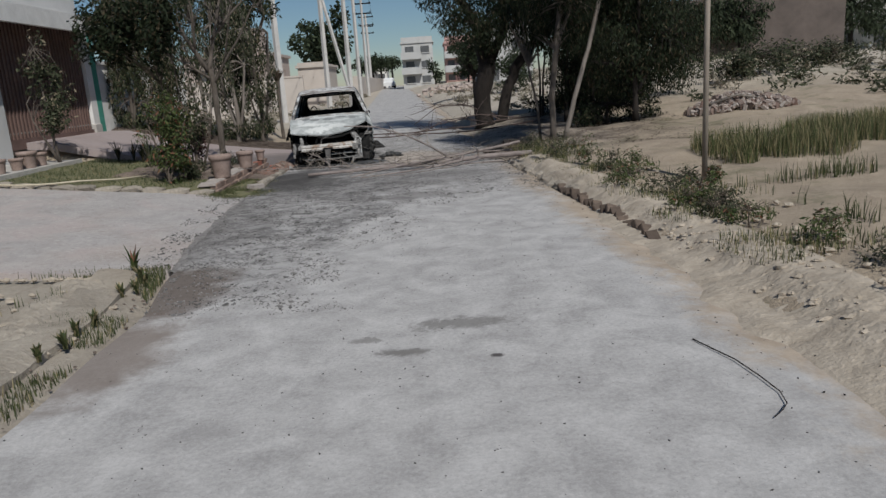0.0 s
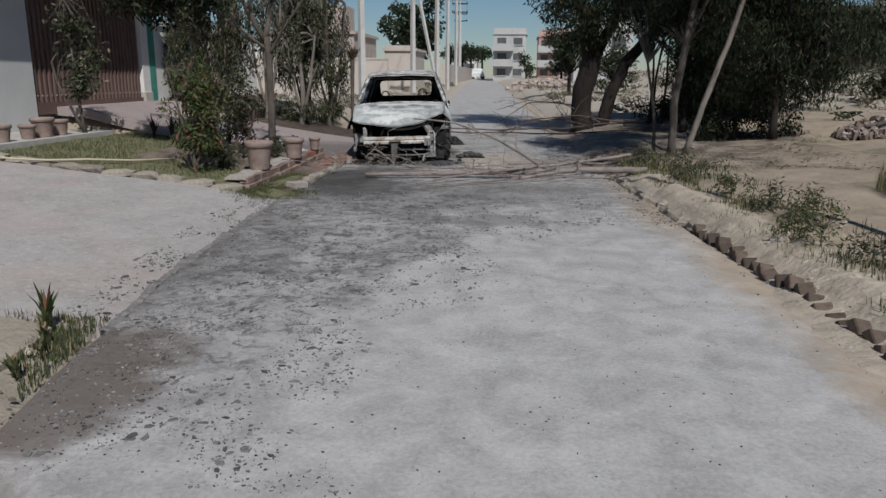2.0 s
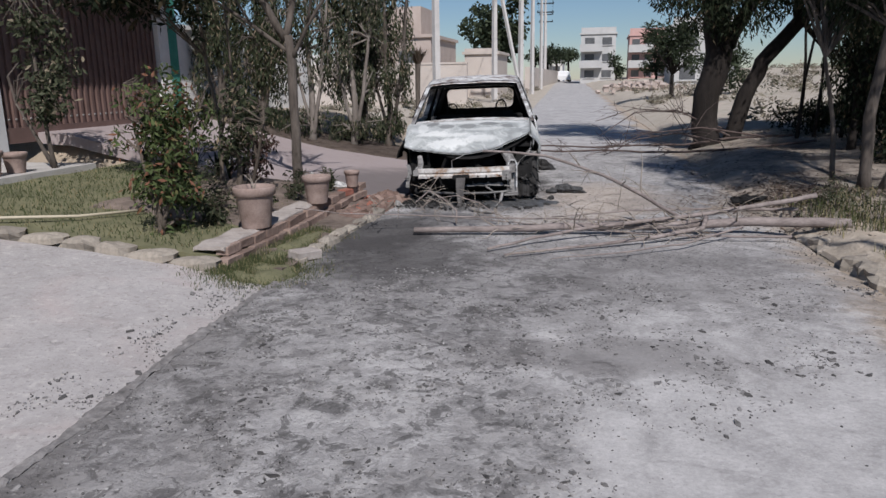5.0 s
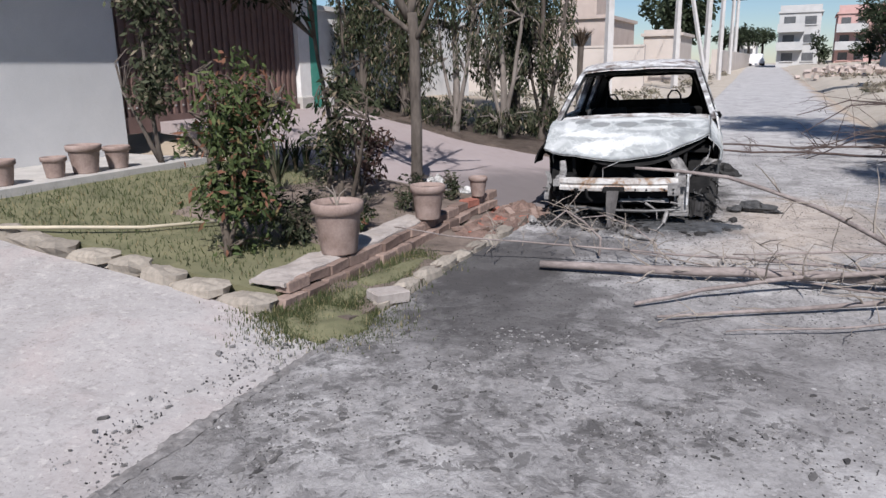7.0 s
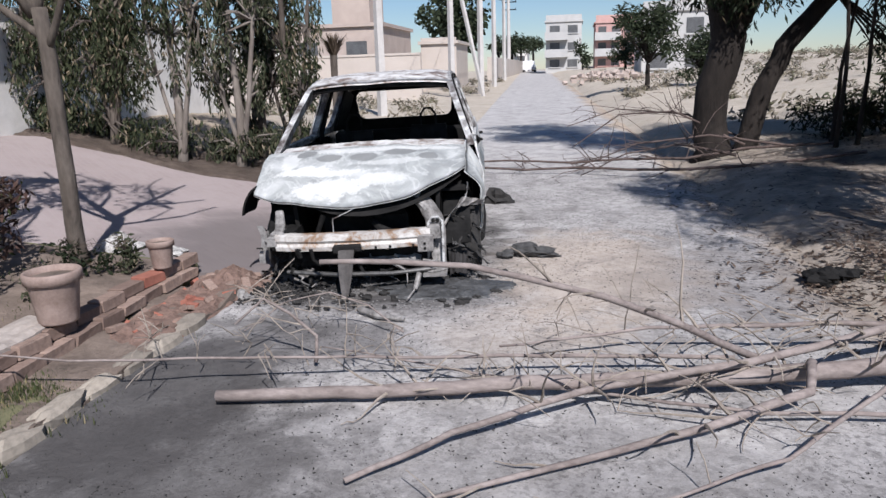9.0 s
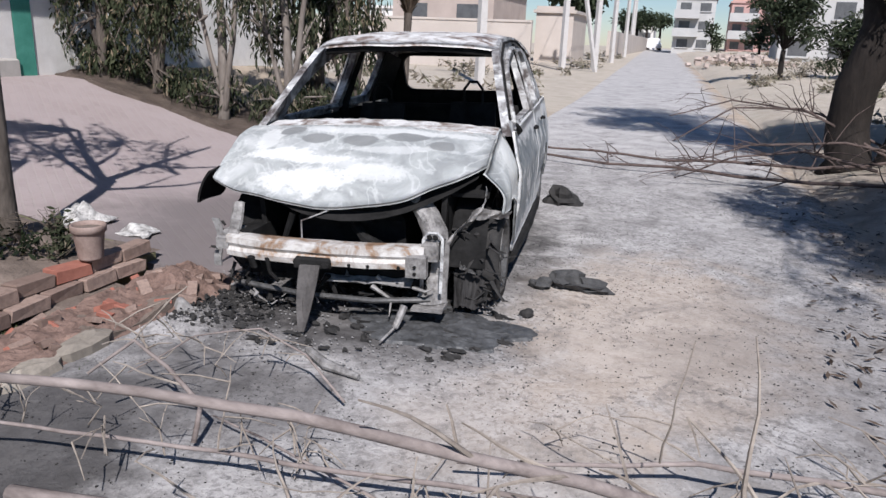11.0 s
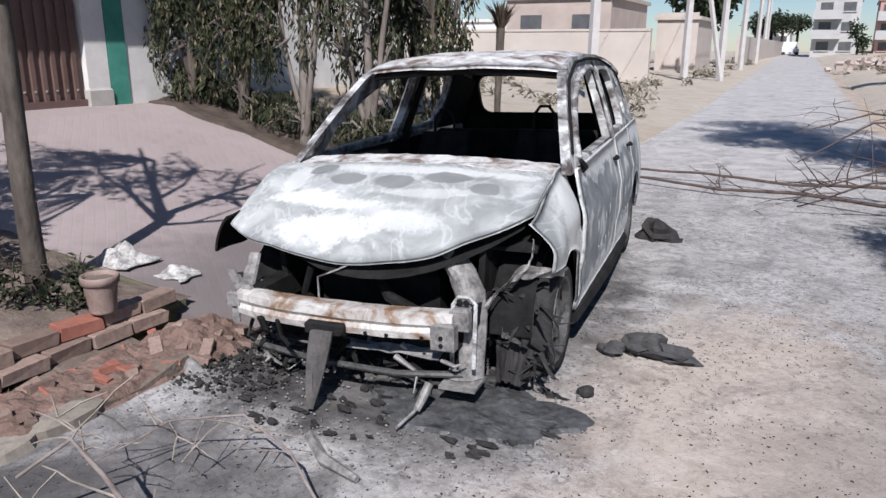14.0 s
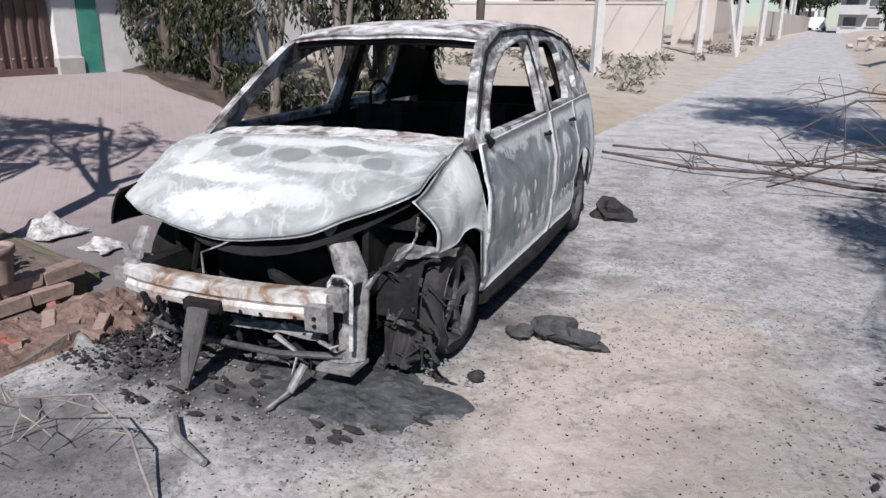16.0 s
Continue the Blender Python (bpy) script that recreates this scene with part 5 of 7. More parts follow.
    # floor, tail, cabin
    part("floor_pan", MB().box(-0.78, 0.78, 0.88, 3.3, 0.17, 0.24), SOOT, CAR)
    part("bay_floor", MB().box(-0.48, 0.48, 0.32, 0.9, 0.16, 0.2), SOOT, CAR)
    part("dash_frame", MB().box(-0.72, 0.72, 0.96, 1.14, 0.62, 0.9, bevel=0.05).tube([(-0.7, 1.15, 0.78), (0.7, 1.15, 0.78)], 0.03, 8), SOOT, CAR)
    for s in (1, -1):
        part("door_lining", MB().box(s * 0.755, s * 0.775, 0.98, 2.82, 0.25, 0.93), SOOT, CAR)
    tail = part("tailgate", MB().sheet(lambda u, v: (-0.74 + 1.48 * u, 3.58 + 0.05 * math.sin(math.pi * v), 0.32 + 0.68 * v), 10, 6, (0, -0.03, 0)), SOOT, CAR, "scorched tailgate with an empty window")
    rim = [(-0.74, 0.96), (0.74, 0.96), (0.72, 1.1), (0.62, 1.42), (0.3, 1.475), (-0.3, 1.475), (-0.62, 1.42), (-0.72, 1.1)]
    hole = []
    for cx, cz, a0 in ((0.45, 1.13, -90), (0.46, 1.27, 0), (-0.46, 1.27, 90), (-0.45, 1.13, 180)):
        hole += [(cx + 0.085 * math.cos(radians(a0 + 18 * k)), cz + 0.085 * math.sin(radians(a0 + 18 * k))) for k in range(6)]
    pts = [(x, 3.57 - 0.3 * max(0.0, z - 0.96), z) for x, z in rim + hole]
    tris = mathutils.geometry.tessellate_polygon([[Vector((x, z, 0)) for x, z in q] for q in (rim, hole)])
    k = len(pts)
    fs = [tuple(t) for t in tris] + [tuple(i + k for i in reversed(t)) for t in tris]
    for o, m in ((0, len(rim)), (len(rim), len(hole))):
        fs += [(o + i, o + (i + 1) % m, o + k + (i + 1) % m, o + k + i) for i in range(m)]
    part("window_frame", MB().add(pts + [(x, y - 0.05, z) for x, y, z in pts], fs), SOOT, tail)
    for sx, zz in ((-0.36, 0.9), (0.36, 0.94)):
        seat = part("seat_frame", MB().box(sx - 0.24, sx + 0.24, 1.45, 1.95, 0.3, 0.42, bevel=0.03), SOOT, CAR)
        part("back_frame", MB().sheet(lambda u, v: (sx - 0.23 + 0.46 * u + (0.06 * v if u < 0.5 else -0.06 * v), 1.92 + 0.22 * v, 0.36 + zz * 0.72 * v), 6, 6, (0, 0.05, 0)), SOOT, seat)
        z0 = 0.36 + zz * 0.72
        part("headrest_hoop", MB().tube([(sx - 0.075, 2.14, z0 - 0.05), (sx - 0.07, 2.15, z0 + 0.1), (sx - 0.03, 2.15, z0 + 0.155), (sx + 0.03, 2.15, z0 + 0.155), (sx + 0.07, 2.15, z0 + 0.1), (sx + 0.075, 2.14, z0 - 0.05)], 0.011, 8), SOOT, seat)
    part("rear_seat_frame", MB().box(-0.68, 0.68, 2.75, 2.85, 0.3, 0.97, bevel=0.03), SOOT, CAR)
    part("steering_column", MB().tube([(0.36, 1.1, 0.76), (0.36, 1.32, 0.86)], 0.03, 8).lathe([(0.17, 0), (0.185, 0.012), (0.17, 0.022), (0.158, 0.012), (0.17, 0)], 24, (0.36, 1.34, 0.86)), SOOT, CAR)

    # wheels
    def wheel(x, y, s, tyre):
        w = part("wheel", MB().lathe([(0.055, -0.06), (0.19, -0.08), (0.205, -0.09), (0.205, 0.09), (0.19, 0.085), (0.17, 0.05)], 28), RIM, CAR, smooth=False)
        w.matrix_basis = pose(x, y, 0.27, 0, 90 * s, 0)
        for k in range(5):
            a = 2 * math.pi * k / 5 + 0.3
            m = pose(0, 0, 0, 0, 0, math.degrees(a))
            part("spoke", MB().box(0.03, 0.19, -0.026, 0.026, 0.03, 0.065, m, 0.008), RIM, w)
        part("hub", MB().lathe([(0.0, 0.085), (0.035, 0.08), (0.05, 0.06), (0.05, 0.0)], 14), RIM, w)
        part("brake_disc", MB().lathe([(0.0, -0.01), (0.13, -0.01), (0.13, 0.005), (0.0, 0.005)], 20), SOOT, w)
        if tyre:
            part("tyre", MB().lathe([(0.195, -0.085), (0.25, -0.095), (0.272, -0.07), (0.275, 0.0), (0.272, 0.06), (0.25, 0.09), (0.20, 0.085)], 32), CHAR, w, "charred flattened tyre", True)
        else:
            part("tyre_cords", MB().lathe([(0.205, -0.07), (0.225, -0.05), (0.225, 0.05), (0.205, 0.07)], 28), CHAR, w)

    wheel(0.735, 0.67, 1, True)
    wheel(-0.735, 0.67, -1, False)
    wheel(0.735, 3.08, 1, True)
    wheel(-0.735, 3.08, -1, False)
    for x, y in ((0.8, 0.67), (-0.8, 0.67), (0.8, 3.08), (-0.8, 3.08)):
        s = 1 if x > 0 else -1
        part("wheel_arch", MB().sheet(lambda u, v: (s * (0.56 + 0.2 * v), y - 0.35 * math.cos(math.pi * u), 0.28 + 0.34 * math.sin(math.pi * u)), 12, 2, (0, 0, 0.01)).sheet(lambda u, v: (s * 0.55, y - 0.33 + 0.66 * u, 0.2 + 0.42 * v), 4, 3), SOOT, CAR)
    part("mirror_stub", MB().tube([(0.80, 1.06, 0.93), (0.845, 1.04, 0.965), (0.83, 1.0, 1.0)], [0.03, 0.02, 0.012], 6), SOOT, CAR)


build_car()

# debris round the car
r5 = random.Random(11)
mb = MB()


def melt(u, v):
    a = 2 * math.pi * u
    q = v * (1 + 0.35 * noise.noise(Vector((math.cos(a) * 1.4, math.sin(a) * 1.4, 2))) + 0.12 * noise.noise(Vector((math.cos(a) * 6, math.sin(a) * 6, 2))))
    x, y = -1.56 + 0.5 * q * math.cos(a), 14.84 + 0.29 * q * math.sin(a)
    return x, y, 0.012 + 0.02 * (1 - v ** 4) + 0.012 * noise.noise(Vector((x * 7, y * 7, 0))) + 0.01 * noise.noise(Vector((x * 22, y * 22, 0))) - (0.014 if v > 0.98 else 0)


tagged(part("melted_plastic", MB().sheet(melt, 80, 20), MELT), "dark puddle of melted plastic in front of the car", "residue")
mb = MB()
for i in range(1300):
    a, q = r5.uniform(0, 6.283), r5.random() ** 0.5
    x, y = -2.15 + 1.15 * q * math.cos(a), 14.85 + 0.75 * q * math.sin(a)
    mb.blob((x, y, 0.012), (r5.uniform(0.002, 0.01), r5.uniform(0.002, 0.007), r5.uniform(0.002, 0.005)), i, 0.6, 5, 3)
tagged(part("burnt_scraps", mb, ASH), "grey ash crumbs and scraps scattered under the car", "debris", kind="stuff")
mb = MB()
for i in range(150):
    a, q = r5.uniform(0, 6.283), r5.random() ** 0.5
    x, y = -2.15 + 1.05 * q * math.cos(a), 14.85 + 0.6 * q * math.sin(a)
    mb.blob((x, y, 0.016), (r5.uniform(0.01, 0.05), r5.uniform(0.006, 0.02), r5.uniform(0.006, 0.018)), i, 1.3, 7, 4)
tagged(part("charred_scraps", mb, CHAR), "black charred scraps under the car", "debris", kind="stuff")
tagged(part("loose_tube", MB().tube([(-2.0, 14.25, 0.03), (-1.85, 14.14, 0.03), (-1.66, 14.1, 0.02)], [0.022, 0.025, 0.014], 8), STEEL), "loose scorched metal tube on the road", "tube")


def crumple(name, c, size, mat, label, seed, h=0.12, z0=None):
    def fn(u, v):
        x, y = (u - 0.5) * size[0], (v - 0.5) * size[1]
        n = noise.noise(Vector((x * 9 + seed, y * 9, seed)))
        k = (1 - (2 * u - 1) ** 2) * (1 - (2 * v - 1) ** 2)
        return c[0] + x + 0.05 * noise.noise(Vector((y * 8, seed, 0))), c[1] + y + 0.05 * noise.noise(Vector((x * 8, seed, 3))), c[2] + 0.01 + h * k * (0.65 + 1.2 * n)

    return tagged(part(name, MB().sheet(fn, 14, 12, (0, 0, -0.006)), mat), label, "debris")


crumple("crumpled_sheet", (-4.42, 15.3, 0.15), (0.34, 0.3), PAPER, "crumpled white and black sheet on the ramp", 3, 0.16)
crumple("torn_sheet", (-4.0, 15.36, 0.10), (0.26, 0.2), PAPER, "torn pale scrap lying on the ramp", 8, 0.06)
tagged(part("scorched_bag", MB().blob((-1.02, 15.84, 0.05), (0.11, 0.10, 0.065), 3, 0.7, 12, 8).blob((-0.86, 15.8, 0.035), (0.13, 0.075, 0.045), 9, 0.8, 12, 8), FABRIC), "dark scorched bag lying on the road", "bag")
tagged(part("scorched_rag", MB().blob((-1.16, 15.74, 0.03), (0.07, 0.05, 0.04), 4, 0.9, 10, 6), FABRIC), "small scorched rag beside the front wheel", "rag")
tagged(part("tyre_scrap", MB().blob((-1.5, 18.3, 0.06), (0.16, 0.12, 0.10), 7, 0.8, 12, 7).blob((-1.4, 18.3, 0.02), (0.13, 0.06, 0.03), 5, 0.7, 10, 5), CHAR), "burnt scrap of tyre by the rear wheel", "tyre scrap")
mb = MB()
for i in range(380):
    a, q = r5.uniform(0, 6.283), r5.random() ** 0.6
    x, y = -2.76 + 0.36 * q * math.cos(a), 14.62 + 0.3 * q * math.sin(a)
    s = r5.uniform(0.004, 0.015)
    mb.blob((x, y, 0.045 * (1 - q * q) * r5.uniform(0.2, 1.1)), (s, s * r5.uniform(0.4, 1), s * r5.uniform(0.4, 0.9)), i, 1.2, 7, 5)
tagged(part("ash_mound", mb, CHAR), "black heap of ash and burnt crumbs beside the car", "ash", kind="stuff")
crumple("metal_scrap", (-2.98, 14.52, 0.0), (0.2, 0.08), STEEL, "bright torn metal scrap", 13, 0.07)
tagged(part("burnt_clod", MB().blob((1.13, 15.2, 0.03), (0.13, 0.1, 0.065), 14, 0.7, 16, 10).blob((1.32, 15.24, 0.03), (0.12, 0.1, 0.06), 15, 0.8, 12, 8), SOOT), "black burnt clod lying on the road", "clod")
tagged(part("stone", MB().blob((-1.13, 15.2, 0.025), (0.04, 0.035, 0.03), 4, 0.4), CHAR), "small dark stone on the road", "stone")

# ---------- fallen branches across the road ----------


def bough(name, path, rad, label, twigs, seed, tl=0.5, mat=None):
    r = random.Random(seed)
    th = thing(name, label, "branch", group="fallen branches")
    pts = [Vector(p) for p in path]
    fine = []
    for a, b in zip(pts, pts[1:]):
        k = max(2, int((b - a).length / 0.12))
        for i in range(k):
            p = a.lerp(b, i / k)
            fine.append(p + Vector((wob(p, 0.02, 3.0), wob(p + Vector((5, 0, 0)), 0.02, 3.0), wob(p + Vector((0, 5, 0)), 0.012, 3.0))))
    fine.append(pts[-1])
    n = len(fine)
    rr = [rad[0] + (rad[1] - rad[0]) * i / (n - 1) for i in range(n)]
    part("stem", MB().tube(fine, rr, 9), mat or DEADWOOD, th, smooth=True)
    for k in range(twigs):
        i = r.randrange(int(n * 0.25), int(n * 0.86))
        p = fine[i]
        d = (fine[min(i + 1, n - 1)] - fine[max(i - 1, 0)]).normalized()
        side = Vector((r.uniform(-1, 1), r.uniform(-1, 1), r.uniform(-0.05, 0.75))).normalized()
        d = (d * 0.8 + side * 1.1).normalized()
        l = tl * r.uniform(0.35, 1.2)
        tw = [p]
        for s in range(5):
            d = (d + Vector((r.uniform(-0.25, 0.25), r.uniform(-0.25, 0.25), r.uniform(-0.3, 0.14)))).normalized()
            q = tw[-1] + d * l / 5
            q.z = max(q.z, 0.015)
            tw.append(q)
        mbt = MB().tube(tw, [min(rr[i] * 0.5, 0.009), 0.002], 5)
        for s in range(r.randrange(0, 4)):
            q = tw[r.randrange(1, 6)]
            e = q + Vector((r.uniform(-0.15, 0.15), r.uniform(-0.15, 0.15), r.uniform(-0.12, 0.1))) * 1.2
            e.z = max(e.z, 0.012)
            mbt.tube([q, (q + e) / 2 + Vector((0, 0, 0.01)), e], [0.004, 0.002], 4)
        part("twig", mbt, REDBARK if mat is REDBARK else TWIG, th)
    return th


bough("fallen_branch", [(1.75, 13.35, 0.13), (0.9, 13.38, 0.12), (0.0, 13.22, 0.09), (-0.9, 13.08, 0.08), (-1.6, 12.95, 0.06), (-2.3, 12.85, 0.05)], (0.05, 0.029), "thick bleached branch lying across the road", 20, 1)
bough("fallen_branch", [(1.6, 13.9, 0.3), (0.92, 13.6, 0.22), (0.2, 13.25, 0.17), (-0.52, 13.0, 0.11), (-1.11, 12.6, 0.06), (-1.47, 12.24, 0.03)], (0.026, 0.012), "forked bleached branch with side shoots", 12, 2, 0.4)
bough("fallen_branch", [(0.47, 13.25, 0.18), (0.42, 13.08, 0.1), (-0.19, 12.71, 0.05), (-0.69, 12.42, 0.04), (-1.3, 12.05, 0.03)], (0.024, 0.008), "bent grey branch lying on the concrete", 8, 3)
bough("fallen_branch", [(0.3, 13.4, 0.12), (-0.05, 13.1, 0.36), (-0.5, 12.72, 0.64), (-1.0, 12.42, 0.84), (-1.51, 12.25, 0.89)], (0.02, 0.009), "raised bare branch pointing at the car", 7, 4, 0.4)
bough("fallen_branch", [(0.2, 13.5, 0.08), (-0.6, 13.42, 0.10), (-1.5, 13.25, 0.12), (-2.4, 13.05, 0.16), (-3.05, 12.85, 0.20), (-3.5, 12.75, 0.26)], (0.012, 0.005), "long thin branch reaching over the earth strip", 7, 5, 0.3)
bough("fallen_branch", [(1.2, 13.05, 0.05), (0.2, 12.95, 0.05), (-0.7, 13.1, 0.06), (-1.5, 13.35, 0.07), (-2.0, 13.5, 0.06)], (0.012, 0.004), "thin dry branch among the others", 9, 6, 0.35)
bough("fallen_branch", [(1.45, 13.95, 0.15), (0.7, 13.8, 0.18), (-0.2, 13.75, 0.14), (-1.0, 13.5, 0.1)], (0.018, 0.006), "thin dry branch with many shoots", 14, 7, 0.5)
bough("fallen_branch", [(-1.6, 13.85, 0.03), (-1.85, 13.95, 0.16), (-2.1, 13.98, 0.22), (-2.35, 13.85, 0.2), (-2.5, 13.6, 0.1)], (0.006, 0.003), "arched dry twig in front of the car", 6, 8, 0.22)
bough("broken_stem", [(-1.98, 13.35, 0.03), (-1.99, 13.42, 0.16), (-2.12, 13.42, 0.28), (-2.27, 13.42, 0.36), (-2.4, 13.3, 0.25)], (0.011, 0.006), "broken upright stem with pale split end", 5, 18, 0.24)
bough("fallen_branch", [(0.8, 13.2, 0.1), (0.2, 12.55, 0.06), (-0.35, 12.2, 0.05), (-0.9, 11.95, 0.03)], (0.012, 0.004), "thin bleached shoot lying on the concrete", 5, 9, 0.3)
for i in range(7):
    x = -2.75 + 0.2 * i + r5.uniform(-0.05, 0.05)
    y = 13.15 + r5.uniform(-0.15, 0.2)
    bough("dry_shoot", [(x, y, 0.1), (x + r5.uniform(-0.05, 0.05), y + 0.03, 0.17), (x + r5.uniform(-0.15, 0.15), y + r5.uniform(-0.1, 0.1), 0.28)], (0.004, 0.0015), "dry upright shoot of a fallen branch", 2, 40 + i, 0.14, TWIG)
# the second barrier, behind the car
for k, (p, rad, tw) in enumerate((
    ([(3.2, 20.2, 0.35), (1.9, 20.0, 0.22), (1.0, 20.16, 0.14), (0.2, 20.2, 0.13), (-0.5, 20.45, 0.14), (-1.3, 20.5, 0.1), (-2.4, 20.8, 0.12)], (0.024, 0.015), 14),
    ([(3.0, 20.9, 0.4), (1.8, 20.85, 0.34), (1.0, 20.66, 0.22), (0.2, 20.9, 0.2), (-0.6, 20.92, 0.15), (-1.5, 21.12, 0.16), (-2.4, 21.2, 0.14)], (0.022, 0.014), 18),
    ([(2.4, 20.5, 0.4), (1.3, 20.7, 0.55), (0.3, 20.6, 0.45), (-0.5, 20.5, 0.15)], (0.02, 0.007), 12),
    ([(1.9, 21.2, 0.35), (0.9, 21.5, 0.85), (0.1, 21.6, 0.8), (-0.6, 21.3, 0.35)], (0.02, 0.007), 12),
    ([(2.2, 21.6, 0.3), (1.2, 22.2, 0.75), (0.1, 22.4, 0.85), (-0.7, 22.1, 0.6)], (0.02, 0.007), 10),
    ([(1.6, 20.4, 0.3), (0.8, 20.0, 0.5), (0.1, 19.8, 0.4), (-0.5, 19.9, 0.1)], (0.02, 0.007), 12),
)):
    bough("fallen_branch", p, rad, "reddish-brown fallen branch behind the car", tw, 60 + k, 0.8, REDBARK)
tagged(part("curved_stick", MB().tube([(1.36, 3.8, 0.012), (1.41, 3.63, 0.014), (1.46, 3.47, 0.016), (1.49, 3.25, 0.016), (1.505, 3.07, 0.014), (1.48, 2.95, 0.013), (1.43, 2.88, 0.02), (1.37, 2.83, 0.012)], [0.004, 0.0025], 6), DARKBARK), "thin curved dark stick on the concrete", "stick")

# ---------- plants ----------


def leaf_cloud(mb, r, clumps, n, size, droop=0.4, narrow=0.35):
    """Single leaves scattered through clumps (centre, radii)."""
    tot = sum(c[1][0] * c[1][1] * c[1][2] for c in clumps) or 1
    for c, rad in clumps:
        k = max(4, int(n * rad[0] * rad[1] * rad[2] / tot))
        for i in range(k):
            d = Vector((r.gauss(0, 1), r.gauss(0, 1), r.gauss(0, 1))).normalized() * r.random() ** 0.42
            p = Vector(c) + Vector((d.x * rad[0], d.y * rad[1], d.z * rad[2]))
            a = Vector((r.uniform(-1, 1), r.uniform(-1, 1), r.uniform(-1, 0.6) - droop)).normalized()
            b = a.cross(Vector((r.uniform(-1, 1), r.uniform(-1, 1), r.uniform(-1, 1)))).normalized()
            s = size * r.uniform(0.6, 1.3)
            w = s * narrow
            mb.add([p, p + a * s * 0.5 + b * w * 0.5, p + a * s, p + a * s * 0.5 - b * w * 0.5], [(0, 1, 2, 3)])


def tree(name, label, base, trunk_paths, clumps, n, size, leafmat, bark, seed, droop=0.4, narrow=0.35, crown=True, category="tree"):
    r = random.Random(seed)
    th = thing(name, label, category)
    for i, (path, rad) in enumerate(trunk_paths):
        pts = [Vector(p) for p in path]
        fine = []
        for a, b in zip(pts, pts[1:]):
            for k in range(4):
                p = a.lerp(b, k / 4)
                fine.append(p + Vector((wob(p, rad[0] * 0.35, 2.2), wob(p + Vector((4, 4, 0)), rad[0] * 0.35, 2.2), 0)))
        fine.append(pts[-1])
        m = len(fine)
        rr = [(rad[0] + (rad[1] - rad[0]) * j / (m - 1)) * (1 + 0.1 * noise.noise(fine[j] * 3)) for j in range(m)]
        if i == 0:
            rr[0] *= 1.25
        part("trunk" if i == 0 else "limb", MB().tube(fine, rr, 12), bark, th, smooth=True)
    mbt = MB()
    for c, rad in clumps:
        # twigs that carry each clump
        for k in range(3):
            near = min((Vector(p) for path, q in trunk_paths for p in path), key=lambda p: (p - Vector(c)).length)
            e = Vector(c) + Vector((r.uniform(-1, 1) * rad[0], r.uniform(-1, 1) * rad[1], r.uniform(-1, 1) * rad[2])) * 0.7
            mbt.tube([near, near.lerp(e, 0.5) + Vector((r.uniform(-0.1, 0.1), r.uniform(-0.1, 0.1), 0.08)), e], [min(0.022, trunk_paths[0][1][0] * 0.3), min(0.006, trunk_paths[0][1][0] * 0.12)], 5)
    tagged(part("twig_mass", mbt, bark, th), kind="stuff")
    mb = MB()
    leaf_cloud(mb, r, clumps, n, size, droop, narrow)
    part("crown", mb, leafmat, th)
    return th


def clumps_in(r, centre, rad, n, cr):
    out = []
    for i in range(n):
        d = Vector((r.gauss(0, 1), r.gauss(0, 1), r.gauss(0, 1))).normalized() * r.random() ** 0.45
        s = cr * r.uniform(0.65, 1.35)
        out.append(((centre[0] + d.x * rad[0], centre[1] + d.y * rad[1], centre[2] + d.z * rad[2]), (s, s, s * r.uniform(0.7, 1.3))))
    return out


rt = random.Random(21)
# garden tree with a forked trunk
tree("garden_tree", "garden tree with a forked grey trunk and dusty leaves", None, [
    ([(-4.26, 14.6, 0.15), (-4.26, 14.58, 0.90), (-4.29, 14.6, 2.05)], (0.066, 0.052)),
    ([(-4.34, 14.6, 2.00), (-4.69, 14.5, 2.70), (-5.04, 14.4, 3.60)], (0.048, 0.02)),
    ([(-4.34, 14.6, 2.00), (-4.19, 14.75, 2.70), (-3.94, 14.95, 3.70)], (0.045, 0.018)),
    ([(-4.69, 14.5, 2.70), (-5.14, 14.7, 3.00), (-5.54, 14.8, 3.40)], (0.035, 0.012)),
    ([(-4.24, 14.72, 2.60), (-3.84, 14.6, 3.00), (-3.54, 14.7, 3.30)], (0.032, 0.012)),
    ([(-4.54, 14.55, 2.40), (-4.44, 14.4, 3.10), (-4.49, 14.3, 3.70)], (0.03, 0.012)),
    ([(-4.28, 14.6, 1.75), (-3.99, 14.5, 2.15), (-3.59, 14.45, 2.65), (-3.29, 14.5, 3.20)], (0.028, 0.01)),
    ([(-4.30, 14.6, 1.85), (-4.79, 14.65, 2.20), (-5.34, 14.6, 2.55), (-5.79, 14.7, 3.00)], (0.03, 0.01)),
    ([(-3.99, 14.5, 2.15), (-3.79, 14.3, 2.70), (-3.64, 14.2, 3.20)], (0.016, 0.007)),
    ([(-4.79, 14.65, 2.20), (-5.04, 14.5, 2.70), (-5.14, 14.4, 3.20)], (0.017, 0.007)),
    ([(-4.14, 14.8, 2.85), (-4.34, 14.9, 3.40), (-4.29, 15.0, 3.90)], (0.02, 0.008)),
], clumps_in(rt, (-4.9, 13.6, 3.80), (1.3, 0.9, 0.7), 16, 0.24), 1500, 0.10, LEAF_DARK, BARK, 1)
